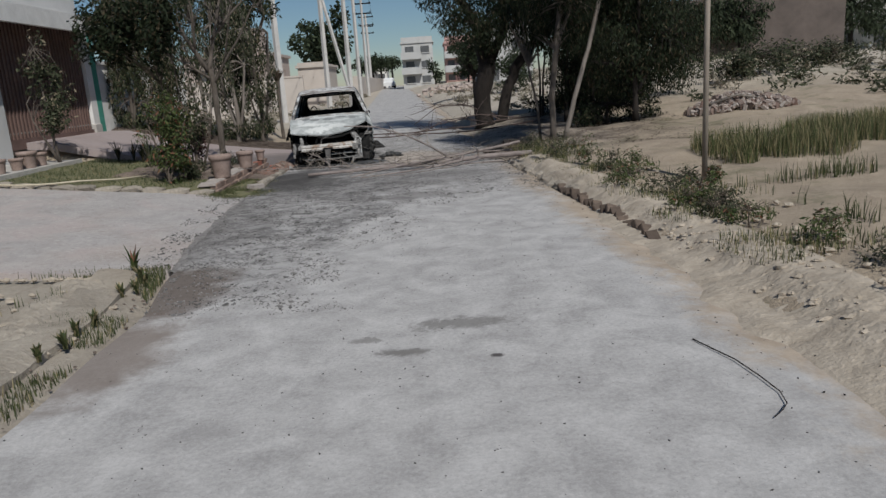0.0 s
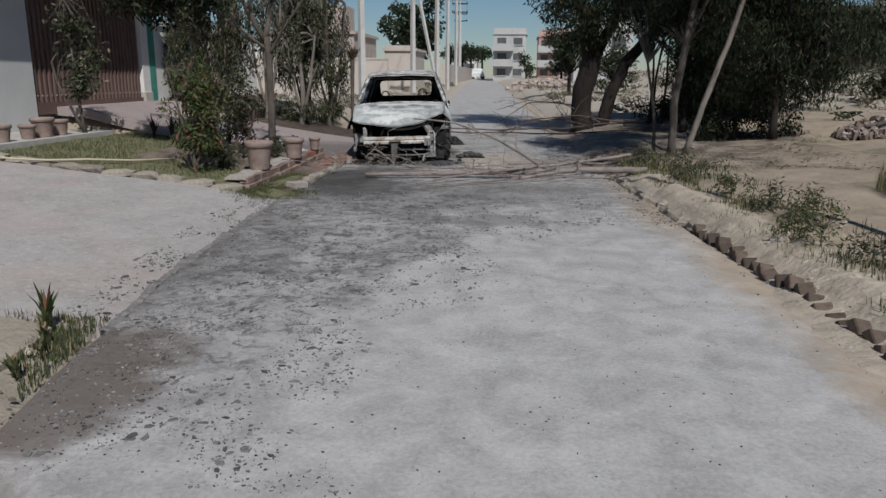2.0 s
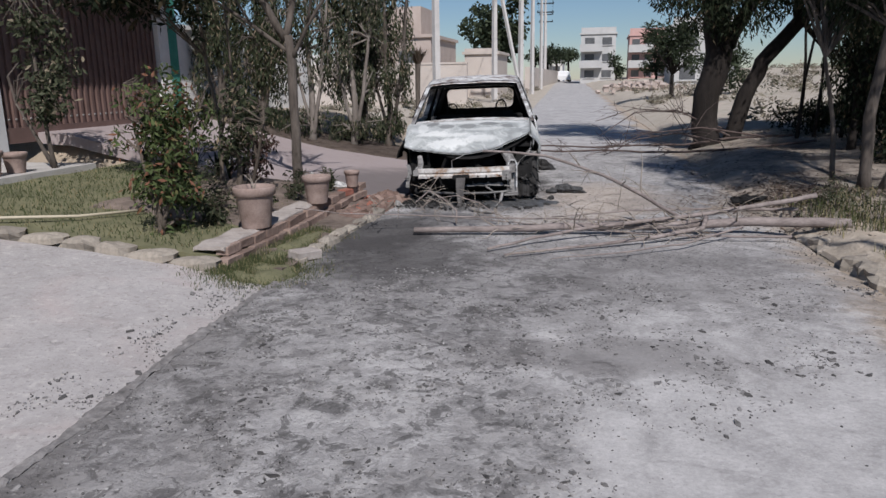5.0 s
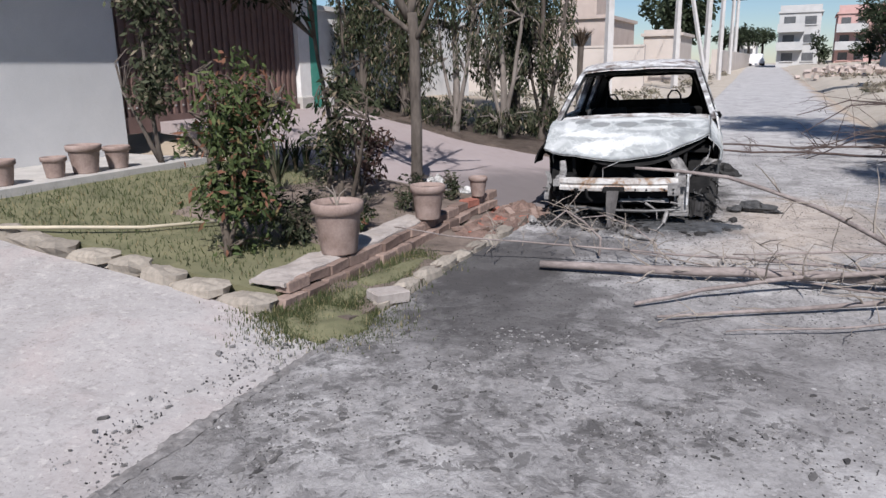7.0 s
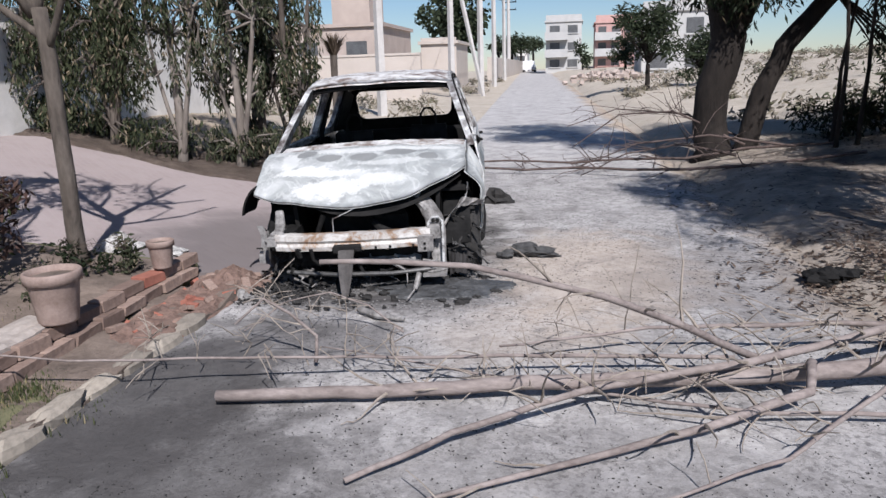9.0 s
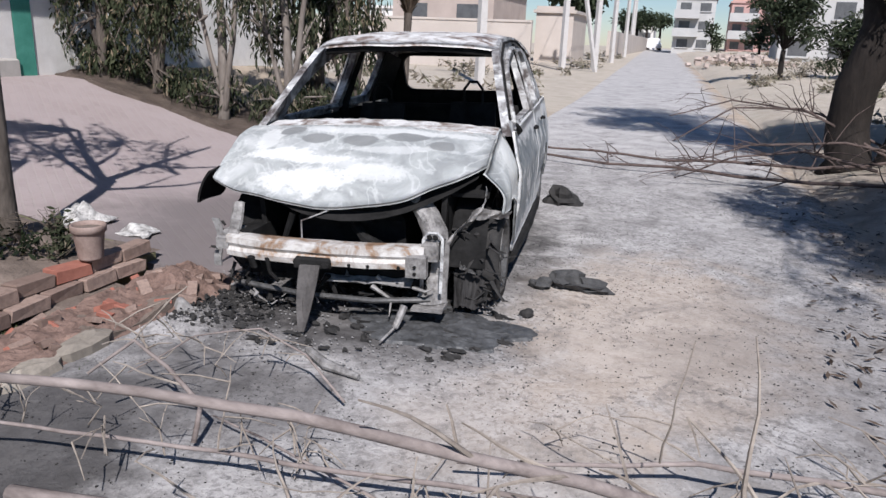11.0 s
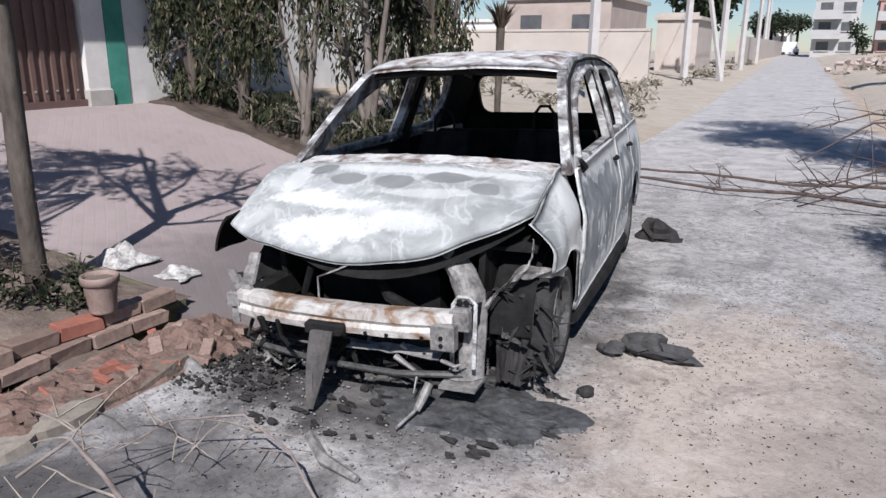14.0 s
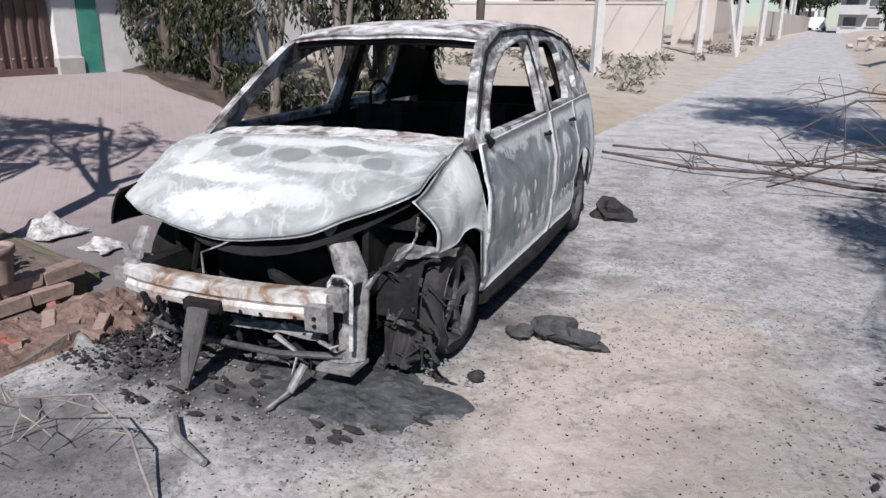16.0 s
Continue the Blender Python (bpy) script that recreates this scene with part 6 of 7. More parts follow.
tree("garden_shrub", "leafy garden shrub with reddish young leaves", None, [
    ([(-4.35, 11.75, 0.12), (-4.38, 11.8, 0.6), (-4.5, 11.85, 1.1)], (0.03, 0.012)),
    ([(-4.35, 11.75, 0.2), (-4.2, 11.9, 0.8), (-4.0, 12.0, 1.3)], (0.02, 0.008)),
    ([(-4.35, 11.75, 0.2), (-4.55, 11.85, 0.9), (-4.75, 12.0, 1.5)], (0.02, 0.008)),
], clumps_in(rt, (-4.33, 11.85, 0.5), (0.26, 0.24, 0.4), 20, 0.17) + clumps_in(rt, (-4.38, 11.95, 1.15), (0.42, 0.4, 0.33), 20, 0.18), 3600, 0.075, LEAF_SHRUB, STEM, 2, category="shrub")
tree("garden_shrub", "bushy dark garden shrub behind the pots", None, [
    ([(-4.4, 13.3, 0.15), (-4.4, 13.35, 0.7), (-4.45, 13.4, 1.3)], (0.035, 0.015)),
    ([(-4.3, 13.3, 0.2), (-4.1, 13.2, 0.7), (-3.95, 13.1, 1.1)], (0.025, 0.01)),
], clumps_in(rt, (-4.4, 13.3, 1.0), (0.5, 0.5, 0.5), 13, 0.14), 750, 0.085, LEAF_HEDGE, STEM, 3, category="shrub")
tree("garden_shrub", "low grey-leaved plant behind the large pot", None, [
    ([(-4.1, 12.3, 0.12), (-4.1, 12.32, 0.3)], (0.012, 0.006)),
], clumps_in(rt, (-4.12, 12.3, 0.36), (0.22, 0.24, 0.13), 10, 0.1), 700, 0.06, LEAF_GREY, STEM, 4, category="shrub")
tree("potted_shrub", "small red-flowered plant between the pots", None, [
    ([(-3.85, 12.75, 0.12), (-3.84, 12.75, 0.3), (-3.86, 12.77, 0.45)], (0.007, 0.004)),
], clumps_in(rt, (-3.85, 12.76, 0.36), (0.07, 0.07, 0.16), 7, 0.05), 130, 0.06, LEAF_SHRUB, TWIG, 5, category="shrub")
tree("garden_shrub", "dark red-leaved shrub at the foot of the garden tree", None, [
    ([(-4.75, 14.2, 0.15), (-4.75, 14.2, 0.5), (-4.8, 14.2, 0.8)], (0.02, 0.01)),
    ([(-4.75, 14.2, 0.2), (-4.55, 14.1, 0.6)], (0.012, 0.006)),
], clumps_in(rt, (-4.75, 14.2, 0.62), (0.4, 0.35, 0.3), 11, 0.14), 800, 0.075, LEAF_RED, STEM, 8, category="shrub")
for k, (x, y, sz) in enumerate(((-3.95, 13.9, 0.16), (-4.1, 14.35, 0.2), (-3.85, 14.55, 0.14), (-3.9, 12.9, 0.16), (-4.25, 12.75, 0.2), (-4.7, 13.0, 0.24), (-5.3, 14.2, 0.26))):
    tree("garden_plant", "small dusty plant in the garden bed", None, [([(x, y, 0.14), (x, y, 0.2 + sz)], (0.008, 0.004))], clumps_in(rt, (x, y, 0.2 + sz * 0.7), (sz, sz, sz * 0.6), 8, sz * 0.4), 320, 0.055, LEAF_DARK if k % 2 else LEAF_GREY, STEM, 200 + k, 0.1, 0.35, category="plant")
tree("slender_tree", "slender pale-stemmed young tree in the garden", None, [
    ([(-5.0, 14.0, 0.2), (-4.98, 14.05, 1.0), (-5.08, 14.0, 1.8), (-5.2, 14.0, 3.2)], (0.028, 0.014)),
    ([(-4.98, 14.05, 0.9), (-4.8, 14.1, 1.5), (-4.85, 14.1, 2.6)], (0.018, 0.01)),
], clumps_in(rt, (-5.1, 13.7, 2.7), (0.6, 0.5, 0.9), 15, 0.22) + clumps_in(rt, (-5.5, 12.9, 2.8), (0.65, 0.4, 0.5), 15, 0.24) + clumps_in(rt, (-4.7, 12.8, 2.85), (0.6, 0.4, 0.45), 13, 0.24), 5200, 0.11, LEAF_DARK, STEM, 6)
tree("wall_shrub", "tall variegated shrub in a tub by the house wall", None, [
    ([(-7.1, 13.75, 0.5), (-7.15, 13.72, 1.2), (-7.2, 13.75, 2.6)], (0.03, 0.012)),
    ([(-7.1, 13.75, 0.5), (-7.35, 13.55, 1.3)], (0.03, 0.012)),
], clumps_in(rt, (-7.15, 13.75, 1.95), (0.3, 0.35, 0.95), 18, 0.2), 1500, 0.10, LEAF_GREY, BARK, 7, category="shrub")
# creeper-like hedge trees behind the ramp, their leaves hanging in strands
for k, (x, y, top, rad, n) in enumerate(((-7.85, 19.2, 3.2, 0.5, 26), (-5.95, 19.15, 3.4, 0.6, 28), (-5.2, 19.4, 3.2, 0.6, 28), (-4.75, 20.2, 3.6, 0.65, 22), (-5.5, 20.6, 3.6, 0.8, 22), (-7.0, 19.25, 3.4, 0.5, 30))):
    z0 = height(x, 18.9)
    strands = []
    for i in range(n * (3 if k in (0, 5) else 2)):
        a, q = rt.uniform(0, 6.283), rt.random() ** 0.5
        zz = z0 + (0.75 if k in (0, 5) else 1.1) + 2.7 * rt.random() ** 0.85
        strands.append(((x + rad * q * math.cos(a), y + rad * 0.8 * q * math.sin(a), zz), (rt.uniform(0.08, 0.16), rt.uniform(0.08, 0.16), rt.uniform(0.3, 0.62))))
    low = clumps_in(rt, (x, y + 0.1, z0 + 0.35), (rad, 0.3, 0.25), 7, 0.2)
    tree("hedge_tree", "tall drooping shrub in the row behind the ramp", None, [
        ([(x, y, z0 - 0.1), (x + 0.05, y, z0 + 0.8), (x - 0.05, y + 0.1, z0 + 1.7), (x, y, top)], (0.07, 0.03)),
        ([(x, y, z0), (x + 0.25, y - 0.1, z0 + 1.0), (x + 0.4, y - 0.1, z0 + 2.0), (x + 0.45, y, z0 + 2.9)], (0.045, 0.015)),
        ([(x, y, z0 + 0.3), (x - 0.2, y - 0.05, z0 + 1.2), (x - 0.35, y, z0 + 2.4)], (0.035, 0.012)),
    ], strands + low, 11500 if k in (0, 5) else 5200 if k == 1 else 7600, 0.10, LEAF_GREY if k == 2 else LEAF_HEDGE, PALEBARK if k in (1, 2) else BARK, 10 + k, 1.3, 0.26)
tree("roadside_tree", "leaning tree at the end of the hedge row", None, [
    ([(-5.40, 20.6, 0.1), (-5.35, 20.6, 1.2), (-5.00, 20.6, 2.3), (-4.45, 20.7, 3.6)], (0.075, 0.04)),
    ([(-5.00, 20.6, 2.3), (-5.45, 20.5, 3.4)], (0.04, 0.02)),
], clumps_in(rt, (-5.15, 20.5, 4.1), (1.5, 1.0, 0.8), 22, 0.3), 4200, 0.13, LEAF_DARK, BARK, 17)
# strap-leaved clumps


def straps(name, label, spots, n, h, mat, seed):
    r = random.Random(seed)
    for x, y, z in spots:
        th = thing(name, label, "plant", (x, y, z))
        mb = MB()
        for i in range(n):
            a = r.uniform(0, 6.28)
            l = h * r.uniform(0.6, 1.15)
            out = r.uniform(0.12, 0.55)
            d = Vector((math.cos(a), math.sin(a), 0))
            w = Vector((-d.y, d.x, 0)) * (0.02 if mat is PALMLEAF else 0.014)
            pts = [d * out * l * t ** 1.6 + Vector((0, 0, l * (t - 0.35 * out * t ** 3))) for t in (0, 0.35, 0.7, 1.0)]
            vs = []
            for p, q in zip(pts, (1, 1, 0.7, 0.1)):
                vs += [p - w * q, p + w * q]
            mb.add(vs, [(0, 1, 3, 2), (2, 3, 5, 4), (4, 5, 7, 6)])
        part("leaves", mb, mat, th)


straps("strap_leaf_plant", "clump of dark strap-shaped leaves in the bed", [(-5.0 - 0.22 * i, 14.5 + 0.1 * (i % 3), bed_top(-5 - 0.22 * i, 14.5)) for i in range(7)], 22, 0.42, LEAF_DARK, 5)
straps("verge_weed", "small tuft of green weeds at the edge of the road", [(-2.72, 6.2, 0.02), (-2.62, 6.05, 0.02), (-2.5, 5.85, 0.02), (-2.47, 5.6, 0.02), (-2.55, 5.5, 0.02), (-2.42, 4.75, 0.03), (-2.45, 4.55, 0.03), (-2.4, 4.3, 0.03), (-2.46, 4.1, 0.03)], 26, 0.12, GRASS, 61)
straps("verge_weed", "taller spiky weed at the corner of the forecourt", [(-2.76, 6.28, 0.02)], 16, 0.26, LEAF_SHRUB, 62)
straps("yucca", "spiky light-edged plant in the bed", [(-5.35, 13.6, bed_top(-5.35, 13.6))], 40, 0.62, LEAF_GREY, 6)
straps("thatch_palm", "small potted palm with a shaggy head beyond the ramp", [(-4.47, 21.6, 1.7)], 190, 0.5, PALMLEAF, 7)
tagged(part("palm_stem", MB().tube([(-4.47, 21.6, 0.05), (-4.49, 21.6, 0.8), (-4.47, 21.6, 1.85)], [0.055, 0.045, 0.06], 10), BARK), "short trunk of the shaggy palm", "palm")

# ---------- trees on the right ----------
Z1 = height(1.5, 21.5)
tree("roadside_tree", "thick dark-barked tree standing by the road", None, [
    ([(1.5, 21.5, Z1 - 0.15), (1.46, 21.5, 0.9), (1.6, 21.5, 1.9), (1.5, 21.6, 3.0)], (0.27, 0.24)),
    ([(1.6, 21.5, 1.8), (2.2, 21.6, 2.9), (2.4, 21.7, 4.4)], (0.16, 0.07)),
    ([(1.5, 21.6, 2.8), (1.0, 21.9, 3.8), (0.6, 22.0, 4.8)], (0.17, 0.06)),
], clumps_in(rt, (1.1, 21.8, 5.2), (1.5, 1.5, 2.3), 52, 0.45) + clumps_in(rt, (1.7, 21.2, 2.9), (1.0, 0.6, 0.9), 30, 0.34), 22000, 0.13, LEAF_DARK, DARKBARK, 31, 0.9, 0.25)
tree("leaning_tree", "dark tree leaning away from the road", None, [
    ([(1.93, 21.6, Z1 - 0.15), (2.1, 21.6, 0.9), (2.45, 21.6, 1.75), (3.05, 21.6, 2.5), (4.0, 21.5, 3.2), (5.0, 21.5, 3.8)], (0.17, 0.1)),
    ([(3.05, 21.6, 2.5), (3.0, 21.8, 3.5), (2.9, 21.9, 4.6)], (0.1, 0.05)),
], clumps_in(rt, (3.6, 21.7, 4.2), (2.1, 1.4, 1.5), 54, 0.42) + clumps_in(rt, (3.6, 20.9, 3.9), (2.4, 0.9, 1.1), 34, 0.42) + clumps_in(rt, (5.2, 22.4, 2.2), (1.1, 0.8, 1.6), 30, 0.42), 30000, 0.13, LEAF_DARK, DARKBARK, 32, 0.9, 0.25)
# its high clumps at y 13.4 are unseen, added to dapple the road
tree("pale_stemmed_tree", "slim pale-barked tree with drooping leaves", None, [
    ([(2.5, 15.4, 0.15), (2.5, 15.45, 1.0), (2.62, 15.5, 2.0), (2.8, 15.5, 3.4), (2.9, 15.6, 5.0)], (0.072, 0.045)),
    ([(2.62, 15.5, 2.0), (2.95, 15.4, 2.9), (3.4, 15.4, 3.7)], (0.04, 0.02)),
    ([(2.3, 15.9, 0.15), (2.25, 15.95, 0.9), (2.1, 16.0, 1.7)], (0.035, 0.02)),
], clumps_in(rt, (2.7, 15.8, 3.9), (1.3, 1.2, 1.1), 32, 0.34) + clumps_in(rt, (2.8, 13.4, 4.9), (1.2, 1.5, 0.7), 11, 0.24) + clumps_in(rt, (2.5, 16.2, 2.7), (1.1, 0.9, 0.7), 22, 0.32), 12500, 0.12, LEAF_DARK, BARK, 33, 1.0, 0.22)
# the high clumps at y 12.7 are likewise unseen shade casters
tree("pale_stemmed_tree", "slim pale tree leaning outwards over the verge", None, [
    ([(2.75, 15.5, 0.15), (2.98, 15.5, 1.0), (3.3, 15.5, 2.0), (3.62, 15.5, 3.2), (3.9, 15.5, 4.6)], (0.056, 0.035)),
], clumps_in(rt, (3.9, 15.7, 4.2), (1.2, 1.1, 0.9), 24, 0.34) + clumps_in(rt, (3.2, 12.7, 4.9), (1.5, 1.6, 0.7), 20, 0.27), 9500, 0.12, LEAF_DARK, PALEBARK, 34, 1.0, 0.22)
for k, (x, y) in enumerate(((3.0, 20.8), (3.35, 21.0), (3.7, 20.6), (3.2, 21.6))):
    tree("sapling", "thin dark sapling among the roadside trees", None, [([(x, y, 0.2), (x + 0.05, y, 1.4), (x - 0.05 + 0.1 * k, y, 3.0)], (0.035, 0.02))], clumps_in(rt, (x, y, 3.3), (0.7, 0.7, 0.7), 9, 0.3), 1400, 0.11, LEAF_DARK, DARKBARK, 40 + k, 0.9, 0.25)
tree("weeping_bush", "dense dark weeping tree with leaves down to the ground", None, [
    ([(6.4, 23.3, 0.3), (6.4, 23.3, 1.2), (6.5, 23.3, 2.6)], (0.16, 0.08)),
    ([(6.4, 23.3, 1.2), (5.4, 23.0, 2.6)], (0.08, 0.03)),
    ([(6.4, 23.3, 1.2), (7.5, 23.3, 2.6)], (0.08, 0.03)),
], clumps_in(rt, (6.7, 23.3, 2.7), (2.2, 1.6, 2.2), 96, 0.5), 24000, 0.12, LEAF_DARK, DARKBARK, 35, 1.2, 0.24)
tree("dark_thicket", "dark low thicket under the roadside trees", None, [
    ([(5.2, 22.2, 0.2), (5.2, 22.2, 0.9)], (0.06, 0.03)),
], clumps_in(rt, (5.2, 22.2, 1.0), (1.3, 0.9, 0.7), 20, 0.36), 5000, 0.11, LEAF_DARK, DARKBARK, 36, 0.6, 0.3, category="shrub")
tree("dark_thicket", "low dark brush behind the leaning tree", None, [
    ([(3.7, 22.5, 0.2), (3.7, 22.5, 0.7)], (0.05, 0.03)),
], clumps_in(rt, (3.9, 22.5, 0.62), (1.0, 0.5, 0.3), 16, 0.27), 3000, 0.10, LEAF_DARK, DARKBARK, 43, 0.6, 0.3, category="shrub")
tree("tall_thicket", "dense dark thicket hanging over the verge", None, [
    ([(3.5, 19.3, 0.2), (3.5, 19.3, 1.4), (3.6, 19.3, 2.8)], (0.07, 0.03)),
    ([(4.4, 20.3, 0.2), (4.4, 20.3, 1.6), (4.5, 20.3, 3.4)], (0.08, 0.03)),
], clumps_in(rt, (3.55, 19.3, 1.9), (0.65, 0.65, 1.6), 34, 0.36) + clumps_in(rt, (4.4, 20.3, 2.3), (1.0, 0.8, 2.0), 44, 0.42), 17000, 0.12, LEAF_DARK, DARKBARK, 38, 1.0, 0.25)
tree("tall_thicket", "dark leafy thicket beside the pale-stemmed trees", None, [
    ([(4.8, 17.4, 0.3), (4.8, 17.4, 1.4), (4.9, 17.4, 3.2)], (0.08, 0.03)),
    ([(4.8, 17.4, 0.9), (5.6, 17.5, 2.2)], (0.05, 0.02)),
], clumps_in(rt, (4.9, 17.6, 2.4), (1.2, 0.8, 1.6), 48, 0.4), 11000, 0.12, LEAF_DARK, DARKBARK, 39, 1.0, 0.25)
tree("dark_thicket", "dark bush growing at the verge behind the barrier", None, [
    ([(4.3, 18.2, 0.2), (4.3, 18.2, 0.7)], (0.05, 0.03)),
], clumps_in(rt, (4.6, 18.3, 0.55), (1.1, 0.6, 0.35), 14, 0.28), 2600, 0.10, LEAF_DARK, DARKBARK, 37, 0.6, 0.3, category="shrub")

# ---------- verge and field on the right ----------


def blades(name, label, n, where, h, mat, seed, width=0.012):
    r = random.Random(seed)
    mb = MB()
    for i in range(n):
        q = where(r)
        if q is None:
            continue
        x, y, k = q
        z = height(x, y) - 0.02
        l = h * k * r.uniform(0.5, 1.25)
        a = r.uniform(0, 6.28)
        d = Vector((math.cos(a), math.sin(a), 0)) * l * r.uniform(0.05, 0.5)
        w = Vector((math.cos(a + 1.57), math.sin(a + 1.57), 0)) * width * r.uniform(0.6, 1.4)
        p = Vector((x, y, z))
        mb.add([p - w, p + w, p + d * 0.4 + Vector((0, 0, l * 0.6)) + w * 0.7, p + d * 0.4 + Vector((0, 0, l * 0.6)) - w * 0.7, p + d + Vector((0, 0, l))], [(0, 1, 2, 3), (3, 2, 4)])
    return tagged(part(name, mb, mat), label, "grass", kind="stuff")


def patchy(x, y, s=0.7, o=0.0):
    return noise.noise(Vector((x * s, y * s, 7.0 + o)))


def field(r):
    x, y = r.uniform(3.0, 11.0), r.uniform(9.2, 13.2)
    rim = min(x - 2.8, y - 9.0, 10.0 + 3.2 * min((x - 2.6) / 2, 1) - y)
    if rim < 0:
        return None
    return (x, y, 0.5 + 0.5 * min(rim, 1.0)) if patchy(x, y) + 0.3 * patchy(x, y, 3.0, 3) > 0.5 - 0.55 * min(rim / 0.9, 1.0) else None


def field2(r):
    x, y = r.uniform(3.4, 9.0), r.uniform(5.4, 8.2)
    return (x, y, 0.75) if patchy(x, y, 0.9, 2) + 0.4 * patchy(x, y, 3.2, 4) > 0.1 + 0.25 * max(0.0, y - 7.3) else None


def verge(r):
    y = r.uniform(4.5, 15.0)
    x = road_r(y) + abs(r.gauss(0.5, 0.35)) + 0.25
    return (x, y, 1.0) if patchy(x, y, 1.4, 5) > 0.02 - 0.2 * step(10, 14, y) else None


def left_verge(r):
    y = r.uniform(2.2, 6.5)
    x = road_l(y) - 0.05 - abs(r.gauss(0.1, 0.35))
    return (x, y, 1.0) if patchy(x, y, 1.6, 9) > 0.02 else None


def bed_strip(r):
    y = r.uniform(11.0, 14.0)
    x = -3.27 + r.gauss(0, 0.16)
    return (x, y, 1.0 - 0.5 * step(12.2, 13.2, y)) if patchy(x, y, 2.0, 11) > -0.25 + 0.5 * step(12.6, 13.4, y) else None


def joint(r):
    y = r.uniform(5.9, 6.5)
    return -2.6 - abs(r.gauss(0, 0.35)), y, 1.0


blades("tall_grass", "tall greenish-yellow grass in the sandy field", 22000, field, 0.33, GRASS, 1, 0.005)
blades("dry_tall_grass", "dry straw stalks among the grass", 15000, field, 0.34, STRAW, 2, 0.003)
blades("tall_grass", "grass patch at the near end of the field", 12000, field2, 0.26, GRASS, 3, 0.005)
blades("verge_grass", "low green weeds along the stone kerb", 8000, verge, 0.10, GRASS, 4, 0.004)
blades("verge_straw", "straw and dry stalks along the verge", 2200, verge, 0.13, STRAW, 5, 0.003)
blades("verge_grass", "sparse weeds along the road edge", 6500, left_verge, 0.075, GRASS, 6, 0.003)
blades("strip_grass", "green grass on the strip beside the bricks", 10000, bed_strip, 0.065, GRASS, 7, 0.003)
def corner(r):
    return -3.15 + r.gauss(0, 0.22), 11.25 + r.gauss(0, 0.2), 1.0


blades("corner_grass", "bright green grass tuft at the corner of the strip", 11000, corner, 0.045, GRASS, 17, 0.003)
blades("joint_weeds", "weeds growing in the forecourt joint", 500, joint, 0.05, GRASS, 8, 0.004)


def lawn_spot(r):
    x, y = r.uniform(-6.9, -3.9), r.uniform(11.35, 14.9)
    return x, y, 1.0


mb = MB()
r6 = random.Random(8)
for i in range(6000):
    x, y, k = lawn_spot(r6)
    z = bed_top(x, y)
    a = r6.uniform(0, 6.28)
    w = Vector((math.cos(a), math.sin(a), 0)) * 0.005
    p = Vector((x, y, z))
    t = p + Vector((r6.uniform(-0.03, 0.03), r6.uniform(-0.03, 0.03), r6.uniform(0.02, 0.06)))
    mb.add([p - w, p + w, t], [(0, 1, 2)])
tagged(part("lawn_grass", mb, GRASS), "short blades of the patchy lawn", "grass", kind="stuff")
# weeds and small bushes on the verge
for k, (x, y, s) in enumerate(((2.55, 7.9, 0.22), (2.35, 8.6, 0.26), (2.75, 6.9, 0.2), (2.3, 11.0, 0.24), (2.0, 12.2, 0.3), (2.4, 12.6, 0.3), (2.2, 13.6, 0.34), (2.9, 5.4, 0.2), (2.9, 3.9, 0.24), (3.1, 4.2, 0.3), (3.3, 3.7, 0.32), (2.45, 7.1, 0.2), (2.5, 6.5, 0.18), (2.7, 6.2, 0.2), (3.0, 4.6, 0.22), (3.3, 8.7, 0.16), (1.9, 14.3, 0.3), (2.6, 9.6, 0.28), (2.45, 10.2, 0.26), (2.7, 7.4, 0.24), (2.9, 8.2, 0.24), (2.3, 9.2, 0.22))):
    z = height(x, y)
    tree("verge_weed", "dusty green weed beside the kerb", None, [([(x, y, z - 0.02), (x, y, z + s * 0.6)], (0.008, 0.004))], clumps_in(rt, (x, y, z + s * 0.5), (s, s, s * 0.45), 8, s * 0.42), 380, 0.05, LEAF_SHRUB if k % 2 else LEAF_GREY, STEM, 80 + k, 0.1, 0.3, category="weed")
# scrub over the far fields
mb = MB()
r7 = random.Random(5)
for i in range(520):
    x, y = r7.uniform(-14, 24), r7.uniform(23, 75)
    if road_l(y) - 1.0 < x < road_r(y) + 1.0 or (x < -3 and y < 27):
        continue
    s = r7.uniform(0.15, 0.55)
    leaf_cloud(mb, r7, [((x, y, height(x, y) + s * 0.35), (s, s, s * 0.55))], 46, 0.22, 0.0, 0.3)
tagged(part("scrub", mb, SCRUB), "dry yellow scrub over the open ground", "scrub", kind="stuff")
mb = MB()
for i in range(110):
    x, y = r7.uniform(5, 26), r7.uniform(19, 40)
    s = r7.uniform(0.3, 0.9)
    leaf_cloud(mb, r7, [((x, y, height(x, y) + s * 0.35), (s, s, s * 0.55))], 60, 0.2, 0.0, 0.3)
tagged(part("field_bushes", mb, LEAF_GREY), "grey-green bushes over the sandy bank", "scrub", kind="stuff")
